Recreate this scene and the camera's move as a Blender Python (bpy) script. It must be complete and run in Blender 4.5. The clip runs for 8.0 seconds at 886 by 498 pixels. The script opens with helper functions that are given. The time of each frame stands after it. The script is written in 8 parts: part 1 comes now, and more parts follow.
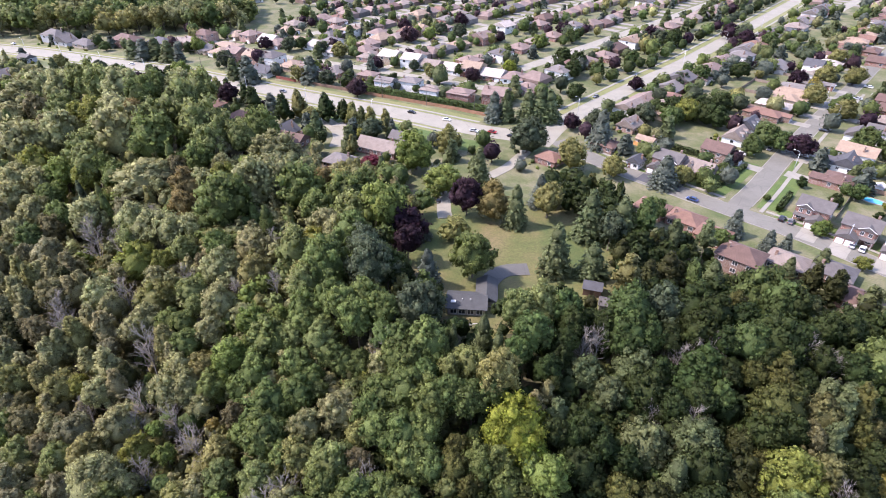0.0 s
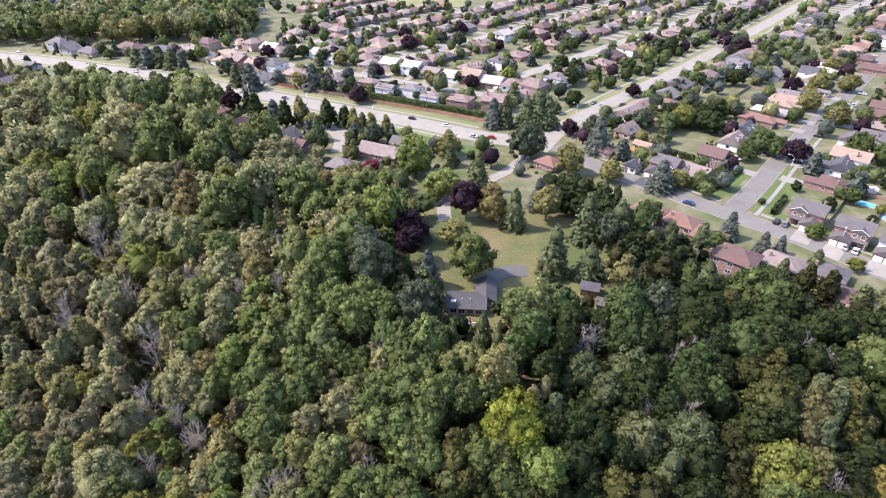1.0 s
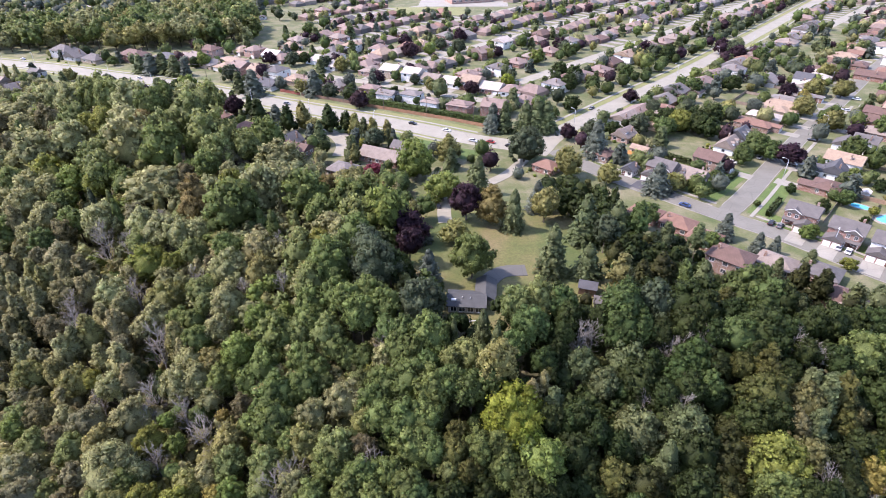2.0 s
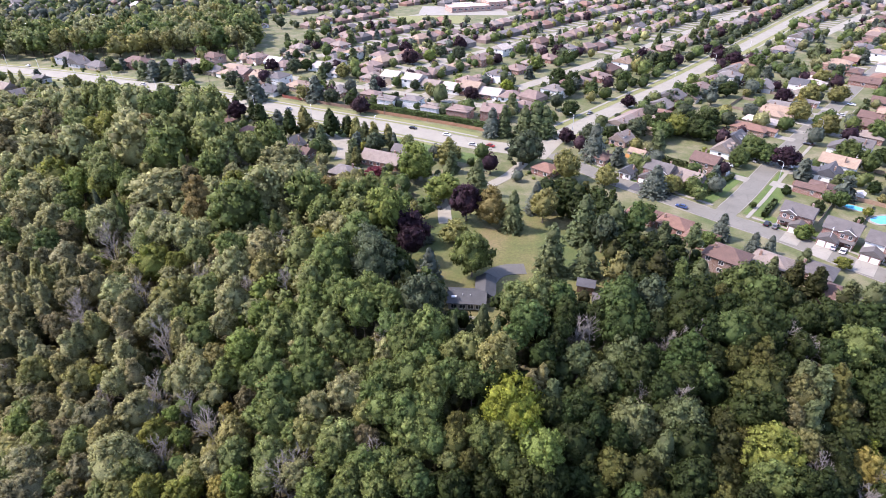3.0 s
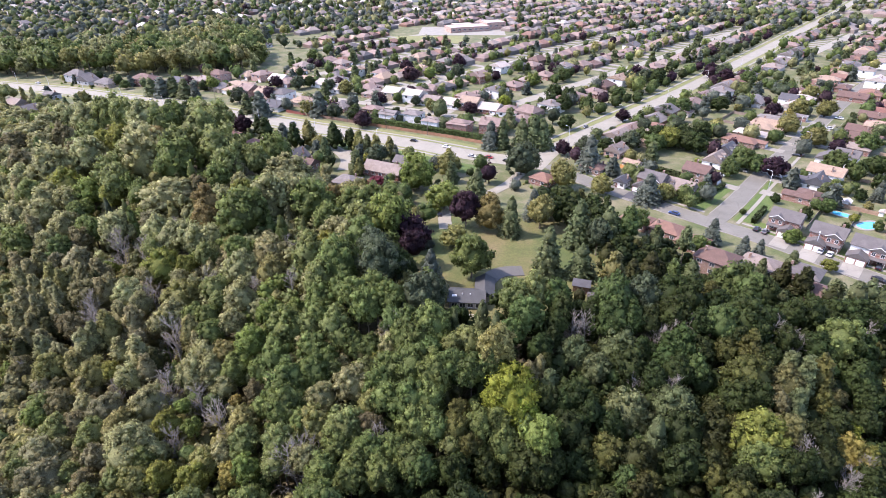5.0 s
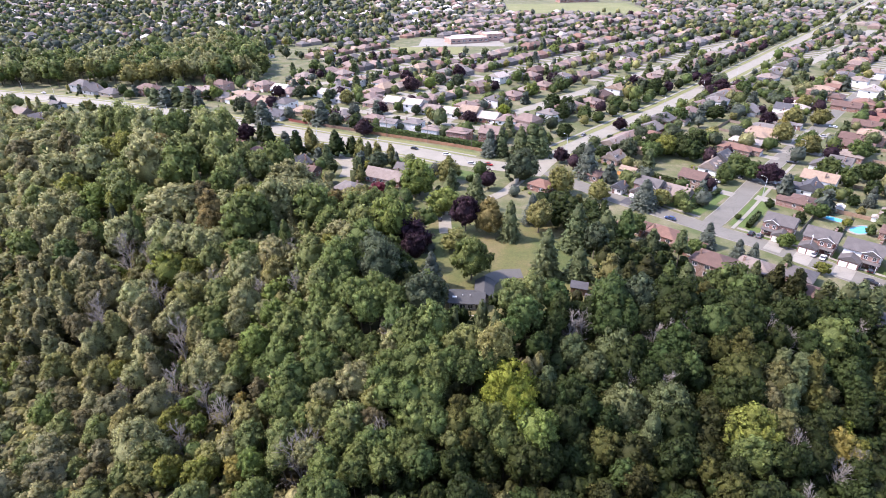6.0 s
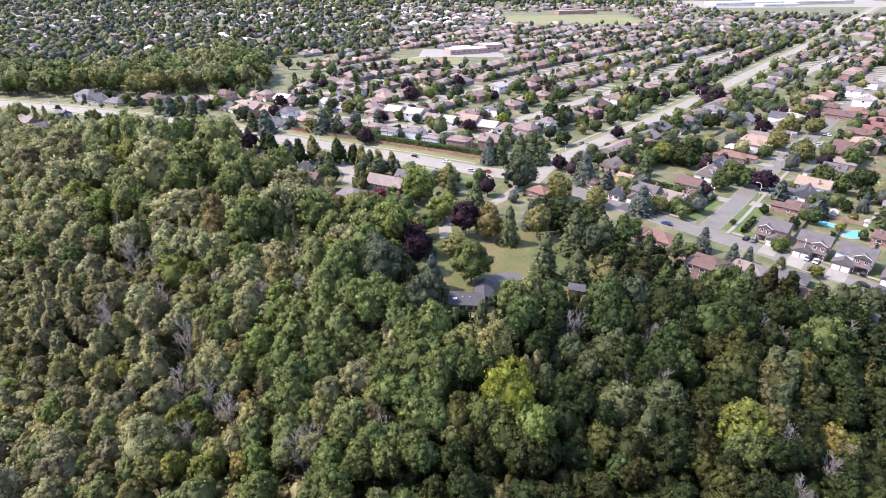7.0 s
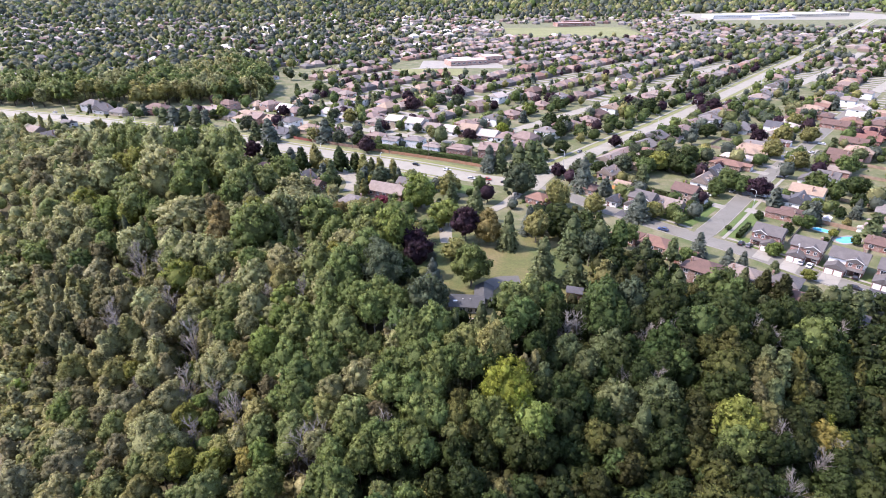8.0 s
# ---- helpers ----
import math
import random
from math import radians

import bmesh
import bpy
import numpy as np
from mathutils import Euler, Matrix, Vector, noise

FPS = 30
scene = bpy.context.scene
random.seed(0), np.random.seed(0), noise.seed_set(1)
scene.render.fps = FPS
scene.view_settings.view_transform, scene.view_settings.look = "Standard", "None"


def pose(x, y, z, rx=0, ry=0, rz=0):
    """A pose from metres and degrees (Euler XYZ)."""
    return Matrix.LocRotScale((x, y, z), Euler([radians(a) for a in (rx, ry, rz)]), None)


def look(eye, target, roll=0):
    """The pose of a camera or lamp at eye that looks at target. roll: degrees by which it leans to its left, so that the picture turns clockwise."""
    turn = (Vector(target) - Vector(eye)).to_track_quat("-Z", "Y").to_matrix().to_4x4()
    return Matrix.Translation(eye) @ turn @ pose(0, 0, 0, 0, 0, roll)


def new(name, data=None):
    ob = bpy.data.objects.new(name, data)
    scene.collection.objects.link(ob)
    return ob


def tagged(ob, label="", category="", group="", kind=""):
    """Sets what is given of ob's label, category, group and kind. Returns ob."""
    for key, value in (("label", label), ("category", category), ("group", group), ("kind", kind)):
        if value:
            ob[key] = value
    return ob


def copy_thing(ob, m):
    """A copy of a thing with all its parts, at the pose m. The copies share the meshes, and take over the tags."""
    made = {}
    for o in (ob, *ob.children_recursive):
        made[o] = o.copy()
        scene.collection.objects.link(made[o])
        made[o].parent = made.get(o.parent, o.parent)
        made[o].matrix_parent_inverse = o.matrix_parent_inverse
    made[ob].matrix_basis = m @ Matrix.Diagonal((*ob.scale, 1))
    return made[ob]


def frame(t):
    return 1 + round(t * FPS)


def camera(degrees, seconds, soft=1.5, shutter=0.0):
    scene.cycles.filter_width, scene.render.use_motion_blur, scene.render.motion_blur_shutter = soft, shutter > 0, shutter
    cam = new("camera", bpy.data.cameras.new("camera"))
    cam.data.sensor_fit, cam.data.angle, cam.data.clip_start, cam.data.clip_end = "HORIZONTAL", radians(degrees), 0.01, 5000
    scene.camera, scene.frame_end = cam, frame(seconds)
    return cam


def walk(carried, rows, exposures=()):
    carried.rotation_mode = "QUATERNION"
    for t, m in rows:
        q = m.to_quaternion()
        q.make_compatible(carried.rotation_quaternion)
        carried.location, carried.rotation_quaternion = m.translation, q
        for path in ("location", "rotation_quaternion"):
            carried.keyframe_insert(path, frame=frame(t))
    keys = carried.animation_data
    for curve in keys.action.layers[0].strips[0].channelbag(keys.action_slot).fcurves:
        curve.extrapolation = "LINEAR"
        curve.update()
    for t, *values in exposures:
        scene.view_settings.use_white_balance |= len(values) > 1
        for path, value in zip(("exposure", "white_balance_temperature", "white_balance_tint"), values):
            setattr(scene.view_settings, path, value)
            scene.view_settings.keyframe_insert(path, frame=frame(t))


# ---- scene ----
# ---------------------------------------------------------------- camera
cam = camera(78.3, 8.0, soft=0.5)
PATH = [
    (0, (0.189, 6.306, 103.303), (0.098, 7.955, 102.175), -0.6),
    (0.5, (0.276, 4.534, 103.291), (0.185, 6.191, 102.175), -0.6),
    (1, (0.283, 2.672, 103.334), (0.192, 4.338, 102.23), -0.6),
    (1.5, (0.169, 0.723, 103.348), (0.079, 2.396, 102.255), -0.6),
    (3, (0.197, -5.237, 102.04), (0.107, -3.54, 100.986), -0.6),
    (3.5, (0.219, -7.301, 101.712), (0.129, -5.596, 100.67), -0.6),
    (4, (0.191, -9.426, 101.367), (0.101, -7.713, 100.34), -0.6),
    (4.5, (0.134, -11.515, 101.052), (0.045, -9.792, 100.041), -0.6),
    (6, (0.109, -18.168, 100.318), (0.021, -16.415, 99.358), -0.6),
    (6.5, (0.202, -20.355, 100.201), (0.113, -18.594, 99.257), -0.6),
    (7, (0.119, -22.681, 100.112), (0.031, -20.911, 99.185), -0.6),
    (7.5, (0.124, -25.013, 99.971), (0.035, -23.234, 99.061), -0.6),
    (8, (0.185, -27.369, 99.914), (0.096, -25.581, 99.022), -0.6),
]
walk(cam, [(t, look(eye, target, roll)) for t, eye, target, roll in PATH], [(0.0, 1.83, 6480, 28), (8.0, 1.83, 6480, 28)])

# ---------------------------------------------------------------- daylight
SUN_AZIMUTH = radians(-88)      # from +y towards -x: the sun stands ahead and to the west
SUN_HEIGHT = radians(52)
world = bpy.data.worlds.new("daylight")
scene.world = world
world.use_nodes = True
sky = world.node_tree.nodes.new("ShaderNodeTexSky")
sky.sky_type = "NISHITA"
sky.sun_disc = False
sky.sun_elevation = SUN_HEIGHT
sky.sun_rotation = SUN_AZIMUTH
sky.altitude = 100
backing = world.node_tree.nodes["Background"]
backing.inputs["Strength"].default_value = 0.15
world.node_tree.links.new(sky.outputs[0], backing.inputs["Color"])
sun_data = bpy.data.lights.new("sun", "SUN")
sun_data.energy = 2.15
sun_data.angle = radians(1.0)
sun_data.color = (1.0, 0.95, 0.86)
sun = new("sun", sun_data)
toward_sun = Vector((math.sin(SUN_AZIMUTH) * math.cos(SUN_HEIGHT), math.cos(SUN_AZIMUTH) * math.cos(SUN_HEIGHT), math.sin(SUN_HEIGHT)))
sun.matrix_world = look(toward_sun * 800, (0, 0, 0))
# ---------------------------------------------------------------- materials
class Nodes:
    """A material's node tree, wired in short calls."""

    def __init__(self, name):
        self.mat = bpy.data.materials.new(name)
        self.mat.use_nodes = True
        self.tree = self.mat.node_tree
        self.shader = self.tree.nodes["Principled BSDF"]
        self.out = self.tree.nodes["Material Output"]

    def add(self, kind, **inputs):
        node = self.tree.nodes.new("ShaderNode" + kind)
        for key, value in inputs.items():
            node.inputs[key].default_value = value
        return node

    def link(self, a, b):
        self.tree.links.new(a, b)

    def noise(self, scale, detail=3.0, rough=0.6, coords="Object"):
        tex = self.add("TexNoise", Scale=scale, Detail=detail, Roughness=rough)
        if coords == "Object":
            self.link(self.add("TexCoord").outputs["Object"], tex.inputs["Vector"])
        else:
            self.link(self.add("NewGeometry").outputs["Position"], tex.inputs["Vector"])
        return tex.outputs["Fac"]

    def ramp(self, fac, *stops):
        node = self.add("ValToRGB")
        ramp = node.color_ramp
        while len(ramp.elements) < len(stops):
            ramp.elements.new(0.5)
        for element, (at, colour) in zip(ramp.elements, stops):
            element.position = at
            element.color = (*colour, 1) if len(colour) == 3 else colour
        self.link(fac, node.inputs["Fac"])
        return node.outputs["Color"]

    def range(self, value, low, high, start=0.0, stop=1.0):
        node = self.add("MapRange")
        for key, number in (("From Min", start), ("From Max", stop), ("To Min", low), ("To Max", high)):
            node.inputs[key].default_value = number
        self.link(value, node.inputs["Value"])
        return node.outputs["Result"]

    def mix(self, a, b, fac, blend="MIX"):
        node = self.add("Mix")
        node.data_type, node.blend_type = "RGBA", blend
        for value, slot in ((fac, 0), (a, 6), (b, 7)):
            if isinstance(value, (int, float)):
                node.inputs[slot].default_value = value
            elif isinstance(value, tuple):
                node.inputs[slot].default_value = (*value, 1)
            else:
                self.link(value, node.inputs[slot])
        return node.outputs[2]

    def scaled(self, colour, value):
        """colour times a number."""
        node = self.add("VectorMath")
        node.operation = "SCALE"
        self.link(colour, node.inputs[0])
        self.link(value, node.inputs["Scale"])
        return node.outputs[0]

    def bump(self, height, strength=0.3, distance=0.05):
        node = self.add("Bump", Strength=strength, Distance=distance)
        self.link(height, node.inputs["Height"])
        self.link(node.outputs["Normal"], self.shader.inputs["Normal"])

    def done(self, colour, rough=0.8, metal=0.0):
        if isinstance(colour, tuple):
            self.shader.inputs["Base Color"].default_value = (*colour, 1)
        else:
            self.link(colour, self.shader.inputs["Base Color"])
        if isinstance(rough, float):
            self.shader.inputs["Roughness"].default_value = rough
        else:
            self.link(rough, self.shader.inputs["Roughness"])
        self.shader.inputs["Metallic"].default_value = metal
        return self.mat


def leaf_material(name, per_tree):
    """Foliage: the tree's own colour, varied leaf by leaf, part of the light passing through."""
    n = Nodes(name)
    if per_tree:
        info = n.add("ObjectInfo")
        colour, luck = info.outputs["Color"], info.outputs["Random"]
    else:
        tint = n.add("Attribute")
        tint.attribute_name = "tint"
        colour = tint.outputs["Color"]
        luck = n.noise(0.03, 1, 0.5, "World")
    island = n.add("NewGeometry").outputs["Random Per Island"]
    colour = n.scaled(colour, n.range(island, 0.6, 1.42))
    shift = n.add("HueSaturation")
    n.link(n.range(luck, 0.485, 0.515), shift.inputs["Hue"])
    n.link(n.range(n.noise(0.35, 2, 0.6, "World"), 0.72, 1.28, 0.3, 0.7), shift.inputs["Value"])
    sprig = n.noise(4.2, 4, 0.8, "World")
    n.link(n.scaled(colour, n.range(sprig, 0.52, 1.5, 0.3, 0.7)), shift.inputs["Color"])
    n.bump(sprig, 0.4, 0.25)
    mat = n.done(shift.outputs["Color"], 0.62)
    n.shader.inputs["Specular IOR Level"].default_value = 0.2
    glow = n.add("BsdfTranslucent")
    n.link(shift.outputs["Color"], glow.inputs["Color"])
    both = n.add("MixShader")
    both.inputs[0].default_value = 0.5
    n.link(n.shader.outputs[0], both.inputs[1])
    n.link(glow.outputs[0], both.inputs[2])
    n.link(both.outputs[0], n.out.inputs["Surface"])
    return mat


def bark_material(name, low, high):
    n = Nodes(name)
    grain = n.noise(2.5, 5, 0.7)
    n.bump(grain, 0.5, 0.05)
    return n.done(n.ramp(grain, (0.3, low), (0.7, high)), 0.9)


def coloured(name, rough, spread=0.25, scale=1.2, bump=0.2, rows=0.0):
    """A surface in its object's own colour, with blotches, grain and (rows) courses across it."""
    n = Nodes(name)
    colour = n.add("ObjectInfo").outputs["Color"]
    blotch = n.noise(scale * 0.35, 3, 0.6, "World")
    grain = n.noise(scale * 7, 3, 0.7, "World")
    colour = n.scaled(colour, n.range(blotch, 1 - spread, 1 + spread, 0.3, 0.7))
    colour = n.scaled(colour, n.range(grain, 0.82, 1.18, 0.3, 0.7))
    height = grain
    if rows:
        wave = n.add("TexWave", Scale=rows, Distortion=0.4)
        wave.bands_direction = "Z"
        n.link(n.add("TexCoord").outputs["Object"], wave.inputs["Vector"])
        colour = n.scaled(colour, n.range(wave.outputs["Fac"], 0.86, 1.08))
        height = wave.outputs["Fac"]
    n.bump(height, bump, 0.03)
    return n.done(colour, rough)


def brick_material():
    n = Nodes("brick")
    colour = n.add("ObjectInfo").outputs["Color"]
    tex = n.add("TexBrick", Scale=1.0)
    tex.inputs["Brick Width"].default_value = 0.22
    tex.inputs["Row Height"].default_value = 0.075
    tex.inputs["Mortar Size"].default_value = 0.008
    coords = n.add("TexCoord").outputs["Object"]
    turned = n.add("Mapping")
    turned.inputs["Rotation"].default_value = (radians(90), 0, radians(30))
    n.link(coords, turned.inputs["Vector"])
    n.link(turned.outputs[0], tex.inputs["Vector"])
    stain = n.noise(0.6, 4, 0.6, "World")
    base = n.scaled(colour, n.range(stain, 0.75, 1.2, 0.3, 0.7))
    dark = n.scaled(base, n.range(stain, 0.8, 0.8))
    n.link(base, tex.inputs["Color1"])
    n.link(dark, tex.inputs["Color2"])
    tex.inputs["Mortar"].default_value = (0.42, 0.38, 0.33, 1)
    n.bump(tex.outputs["Fac"], 0.15, 0.01)
    return n.done(tex.outputs["Color"], 0.85)


def ground_material(name, *stops, scale=0.06, rough=0.95):
    n = Nodes(name)
    broad = n.noise(scale, 4, 0.65, "World")
    fine = n.noise(1.7, 4, 0.75, "World")
    colour = n.ramp(broad, *stops)
    colour = n.scaled(colour, n.range(fine, 0.6, 1.4, 0.25, 0.75))
    n.bump(fine, 0.6, 0.15)
    return n.done(colour, rough)


def paving_material(name, low, high, rough=0.8):
    n = Nodes(name)
    patch = n.noise(0.12, 5, 0.65, "World")
    grain = n.noise(4.0, 3, 0.8, "World")
    cracks = n.add("TexVoronoi", Scale=0.13)
    cracks.feature = "DISTANCE_TO_EDGE"
    n.link(n.add("NewGeometry").outputs["Position"], cracks.inputs["Vector"])
    colour = n.ramp(patch, (0.3, low), (0.7, high))
    colour = n.scaled(colour, n.range(grain, 0.88, 1.12, 0.3, 0.7))
    colour = n.scaled(colour, n.range(cracks.outputs["Distance"], 0.82, 1.0, 0.0, 0.02))
    n.bump(grain, 0.2, 0.02)
    return n.done(colour, rough)


LEAF = leaf_material("foliage", True)
LEAF_STUFF = leaf_material("far_foliage", False)
BARK = bark_material("bark", (0.07, 0.055, 0.04), (0.17, 0.14, 0.11))
DEADWOOD = bark_material("bleached_wood", (0.15, 0.135, 0.115), (0.28, 0.255, 0.22))
SHINGLE = coloured("roof_shingle", 0.8, 0.16, 1.5, 0.35, 2.2)
BRICK = brick_material()
SIDING = coloured("painted_siding", 0.6, 0.08, 0.8, 0.15, 3.0)
TRIM = coloured("painted_trim", 0.5, 0.05, 0.8, 0.05)
PAINT = coloured("car_paint", 0.28, 0.03, 0.6, 0.0)
WOOD = coloured("weathered_wood", 0.8, 0.25, 1.2, 0.3)
LAWN = ground_material("lawn", (0.3, (0.060, 0.084, 0.024)), (0.46, (0.098, 0.108, 0.042)), (0.66, (0.170, 0.155, 0.092)), scale=0.09)
DRY = ground_material("dry_lawn", (0.34, (0.060, 0.084, 0.021)), (0.5, (0.104, 0.106, 0.034)), (0.66, (0.150, 0.120, 0.055)), scale=0.05)
GREEN = ground_material("green_lawn", (0.3, (0.050, 0.088, 0.018)), (0.7, (0.090, 0.130, 0.030)), scale=0.15)
LITTER = ground_material("forest_floor", (0.3, (0.05, 0.055, 0.024)), (0.55, (0.09, 0.08, 0.04)), (0.75, (0.14, 0.11, 0.06)), scale=0.08)
FIELD = ground_material("mown_field", (0.3, (0.125, 0.145, 0.045)), (0.7, (0.195, 0.188, 0.080)), scale=0.02)
ASPHALT = paving_material("worn_asphalt", (0.128, 0.122, 0.100), (0.168, 0.160, 0.132))
PALE_ASPHALT = paving_material("pale_asphalt", (0.212, 0.198, 0.155), (0.265, 0.249, 0.197))
YARD_ASPHALT = paving_material("yard_asphalt", (0.082, 0.080, 0.073), (0.115, 0.111, 0.100))
DARK_ASPHALT = paving_material("new_asphalt", (0.05, 0.05, 0.055), (0.075, 0.075, 0.08))
CONCRETE = paving_material("concrete", (0.21, 0.198, 0.165), (0.27, 0.254, 0.212))

glassy = Nodes("window_glass")
WINDOW = glassy.done(glassy.ramp(glassy.noise(0.4, 2, 0.5, "World"), (0.3, (0.02, 0.024, 0.03)), (0.7, (0.05, 0.055, 0.065))), 0.06)
rubber = Nodes("rubber")
TYRE = rubber.done(rubber.ramp(rubber.noise(9), (0.3, (0.015, 0.015, 0.015)), (0.7, (0.03, 0.03, 0.03))), 0.85)
steel = Nodes("galvanised_steel")
STEEL = steel.done(steel.ramp(steel.noise(3), (0.3, (0.35, 0.36, 0.37)), (0.7, (0.5, 0.51, 0.52))), 0.45, 0.8)
pool_water = Nodes("pool_water")
pool_water.bump(pool_water.noise(1.5, 2, 0.5, "World"), 0.1, 0.05)
WATER = pool_water.done(pool_water.ramp(pool_water.noise(0.5), (0.3, (0.05, 0.38, 0.52)), (0.7, (0.10, 0.50, 0.62))), 0.05)
# ---------------------------------------------------------------- plan
CROSSING = Vector((33.0, 252.0))           # where the two main roads meet
ALONG = Vector((0.655, 0.756)).normalized()      # the direction of the avenue that leads away
ACROSS = Vector((ALONG.y, -ALONG.x))             # the direction of the street that runs past the woods
ALONG_DEG = math.degrees(math.atan2(ALONG.y, ALONG.x))


def uv(u, v):
    """World x, y of a place u metres up the avenue and v metres to its right."""
    p = CROSSING + ALONG * u + ACROSS * v
    return p.x, p.y


def to_uv(x, y):
    p = Vector((x, y)) - CROSSING
    return p.dot(ALONG), p.dot(ACROSS)


def step(a, b, x):
    t = np.clip((x - a) / (b - a), 0.0, 1.0)
    return t * t * (3 - 2 * t)


def ground_z(x, y):
    """Height of the land: streets level at 0, the lawn a little above, the wood falling into a ravine."""
    fall = 0.6 * step(108.0, 55.0, y)
    ravine = step(-15.0, 20.0, (-(x + 40.0) - (y - 88.0)) * 0.707) * step(285.0, 215.0, y - 0.35 * (x + 200.0) * (x < -200.0))
    rise = 3.2 * step(62.0, 26.0, np.hypot((x - 10.0) * 0.85, y - 150.0))
    return rise - 17.0 * (1 - (1 - fall) * (1 - ravine))


# ---------------------------------------------------------------- mesh helpers
def mesh_of(name, verts, faces, mat, smooth=False, normals=None):
    me = bpy.data.meshes.new(name)
    me.from_pydata([tuple(map(float, v)) for v in verts], [], [tuple(map(int, f)) for f in faces])
    for m in mat if isinstance(mat, (list, tuple)) else [mat]:
        me.materials.append(m)
    if smooth or normals is not None:
        me.shade_smooth()
    me.update()
    if normals is not None:
        me.normals_split_custom_set_from_vertices(normals)
    return me


def part(name, shape, material, parent, label="", colour=None):
    """Links a bmesh, or a ready mesh, as one object under a thing or a part."""
    if isinstance(shape, bmesh.types.BMesh):
        me = bpy.data.meshes.new(name)
        shape.to_mesh(me)
        shape.free()
        me.materials.append(material)
    else:
        me = shape
    ob = new(name, me)
    ob.parent = parent
    if colour:
        ob.color = (*colour, 1)
    if label:
        ob["label"] = label
    return ob


def thing(name, x, y, z, turn, label, category, group="", kind=""):
    ob = new(name)
    ob.matrix_basis = pose(x, y, z, 0, 0, turn)
    ob.empty_display_size = 0.5
    return tagged(ob, label, category, group, kind)


def box(bm, x0, x1, y0, y1, z0, z1):
    v = [bm.verts.new(p) for p in ((x0, y0, z0), (x1, y0, z0), (x1, y1, z0), (x0, y1, z0), (x0, y0, z1), (x1, y0, z1), (x1, y1, z1), (x0, y1, z1))]
    for f in ((0, 3, 2, 1), (4, 5, 6, 7), (0, 1, 5, 4), (1, 2, 6, 5), (2, 3, 7, 6), (3, 0, 4, 7)):
        bm.faces.new([v[i] for i in f])
    return bm


def boxed(*extent):
    return box(bmesh.new(), *extent)


def tube(verts, faces, a, b, ra, rb, sides=5):
    """Appends a tapered tube from a to b to plain lists."""
    a, b = Vector(a), Vector(b)
    way = (b - a).normalized()
    side = way.orthogonal().normalized()
    other = way.cross(side)
    base = len(verts)
    for p, r in ((a, ra), (b, rb)):
        for i in range(sides):
            w = 2 * math.pi * i / sides
            verts.append(p + side * (r * math.cos(w)) + other * (r * math.sin(w)))
    for i in range(sides):
        j = (i + 1) % sides
        faces.append((base + i, base + j, base + sides + j, base + sides + i))
    faces.append(tuple(base + sides + i for i in range(sides)))


# ---------------------------------------------------------------- trees
def cards(rng, points, normals, size, stretch=1.3, wobble=0.55, droop=0.0, out=None):
    """Small leaf sprays: a bent rhombus at each point, facing roughly along its normal and shaded with the clump it sits on."""
    n = len(points)
    soft = normals if out is None else normals + out
    soft = soft / (np.linalg.norm(soft, axis=1)[:, None] + 1e-9) + rng.normal(0, 0.27, (n, 3))
    soft /= np.linalg.norm(soft, axis=1)[:, None] + 1e-9
    normals = normals + rng.normal(0, wobble, (n, 3))
    normals /= np.linalg.norm(normals, axis=1)[:, None] + 1e-9
    normals *= np.where((normals * soft).sum(1) < 0, -1.0, 1.0)[:, None]
    aid = rng.normal(0, 1, (n, 3))
    aid[:, 2] -= droop
    s = np.cross(normals, aid)
    s /= np.linalg.norm(s, axis=1)[:, None] + 1e-9
    t = np.cross(s, normals)
    w = (size * rng.uniform(0.6, 1.4, n))[:, None]
    lift = normals * w * 0.2
    verts = np.stack([points + t * w * stretch, points + s * w - lift, points - t * w * stretch, points - s * w + lift], 1).reshape(-1, 3)
    faces = np.arange(4 * n).reshape(-1, 4)
    k = n and np.cross(verts[1::4] - verts[0::4], verts[3::4] - verts[0::4])
    flip = (k * normals).sum(1) < 0 if n else []
    faces[flip] = faces[flip][:, ::-1]
    return verts, faces, np.repeat(soft, 4, 0)


def blob(rng, centre, radius, rough=0.15, rings=4, around=7):
    """A closed lumpy core that keeps the crown from being seen through."""
    verts, faces, normals = [], [], []
    for i in range(rings + 1):
        p = math.pi * i / rings
        for j in range(around):
            w = 2 * math.pi * (j + 0.5 * (i % 2)) / around
            k = 1 + rng.uniform(-rough, rough)
            way = (math.sin(p) * math.cos(w), math.sin(p) * math.sin(w), math.cos(p))
            verts.append((centre[0] + radius[0] * k * way[0], centre[1] + radius[1] * k * way[1], centre[2] + radius[2] * k * way[2]))
            normals.append(way)
    for i in range(rings):
        for j in range(around):
            k = (j + 1) % around
            faces.append(((i + 1) * around + j, (i + 1) * around + k, i * around + k, i * around + j))
    return np.array(verts), np.array(faces), np.array(normals)


def gather(pieces):
    verts, faces, normals, base = [], [], [], 0
    for v, f, n in pieces:
        verts.append(v)
        faces.append(f + base)
        normals.append(n)
        base += len(v)
    return np.concatenate(verts), np.concatenate(faces), np.concatenate(normals)


def unit_rows(rng, n, lift):
    d = rng.normal(0, 1, (n, 3))
    d[:, 2] += lift
    return d / np.linalg.norm(d, axis=1)[:, None]


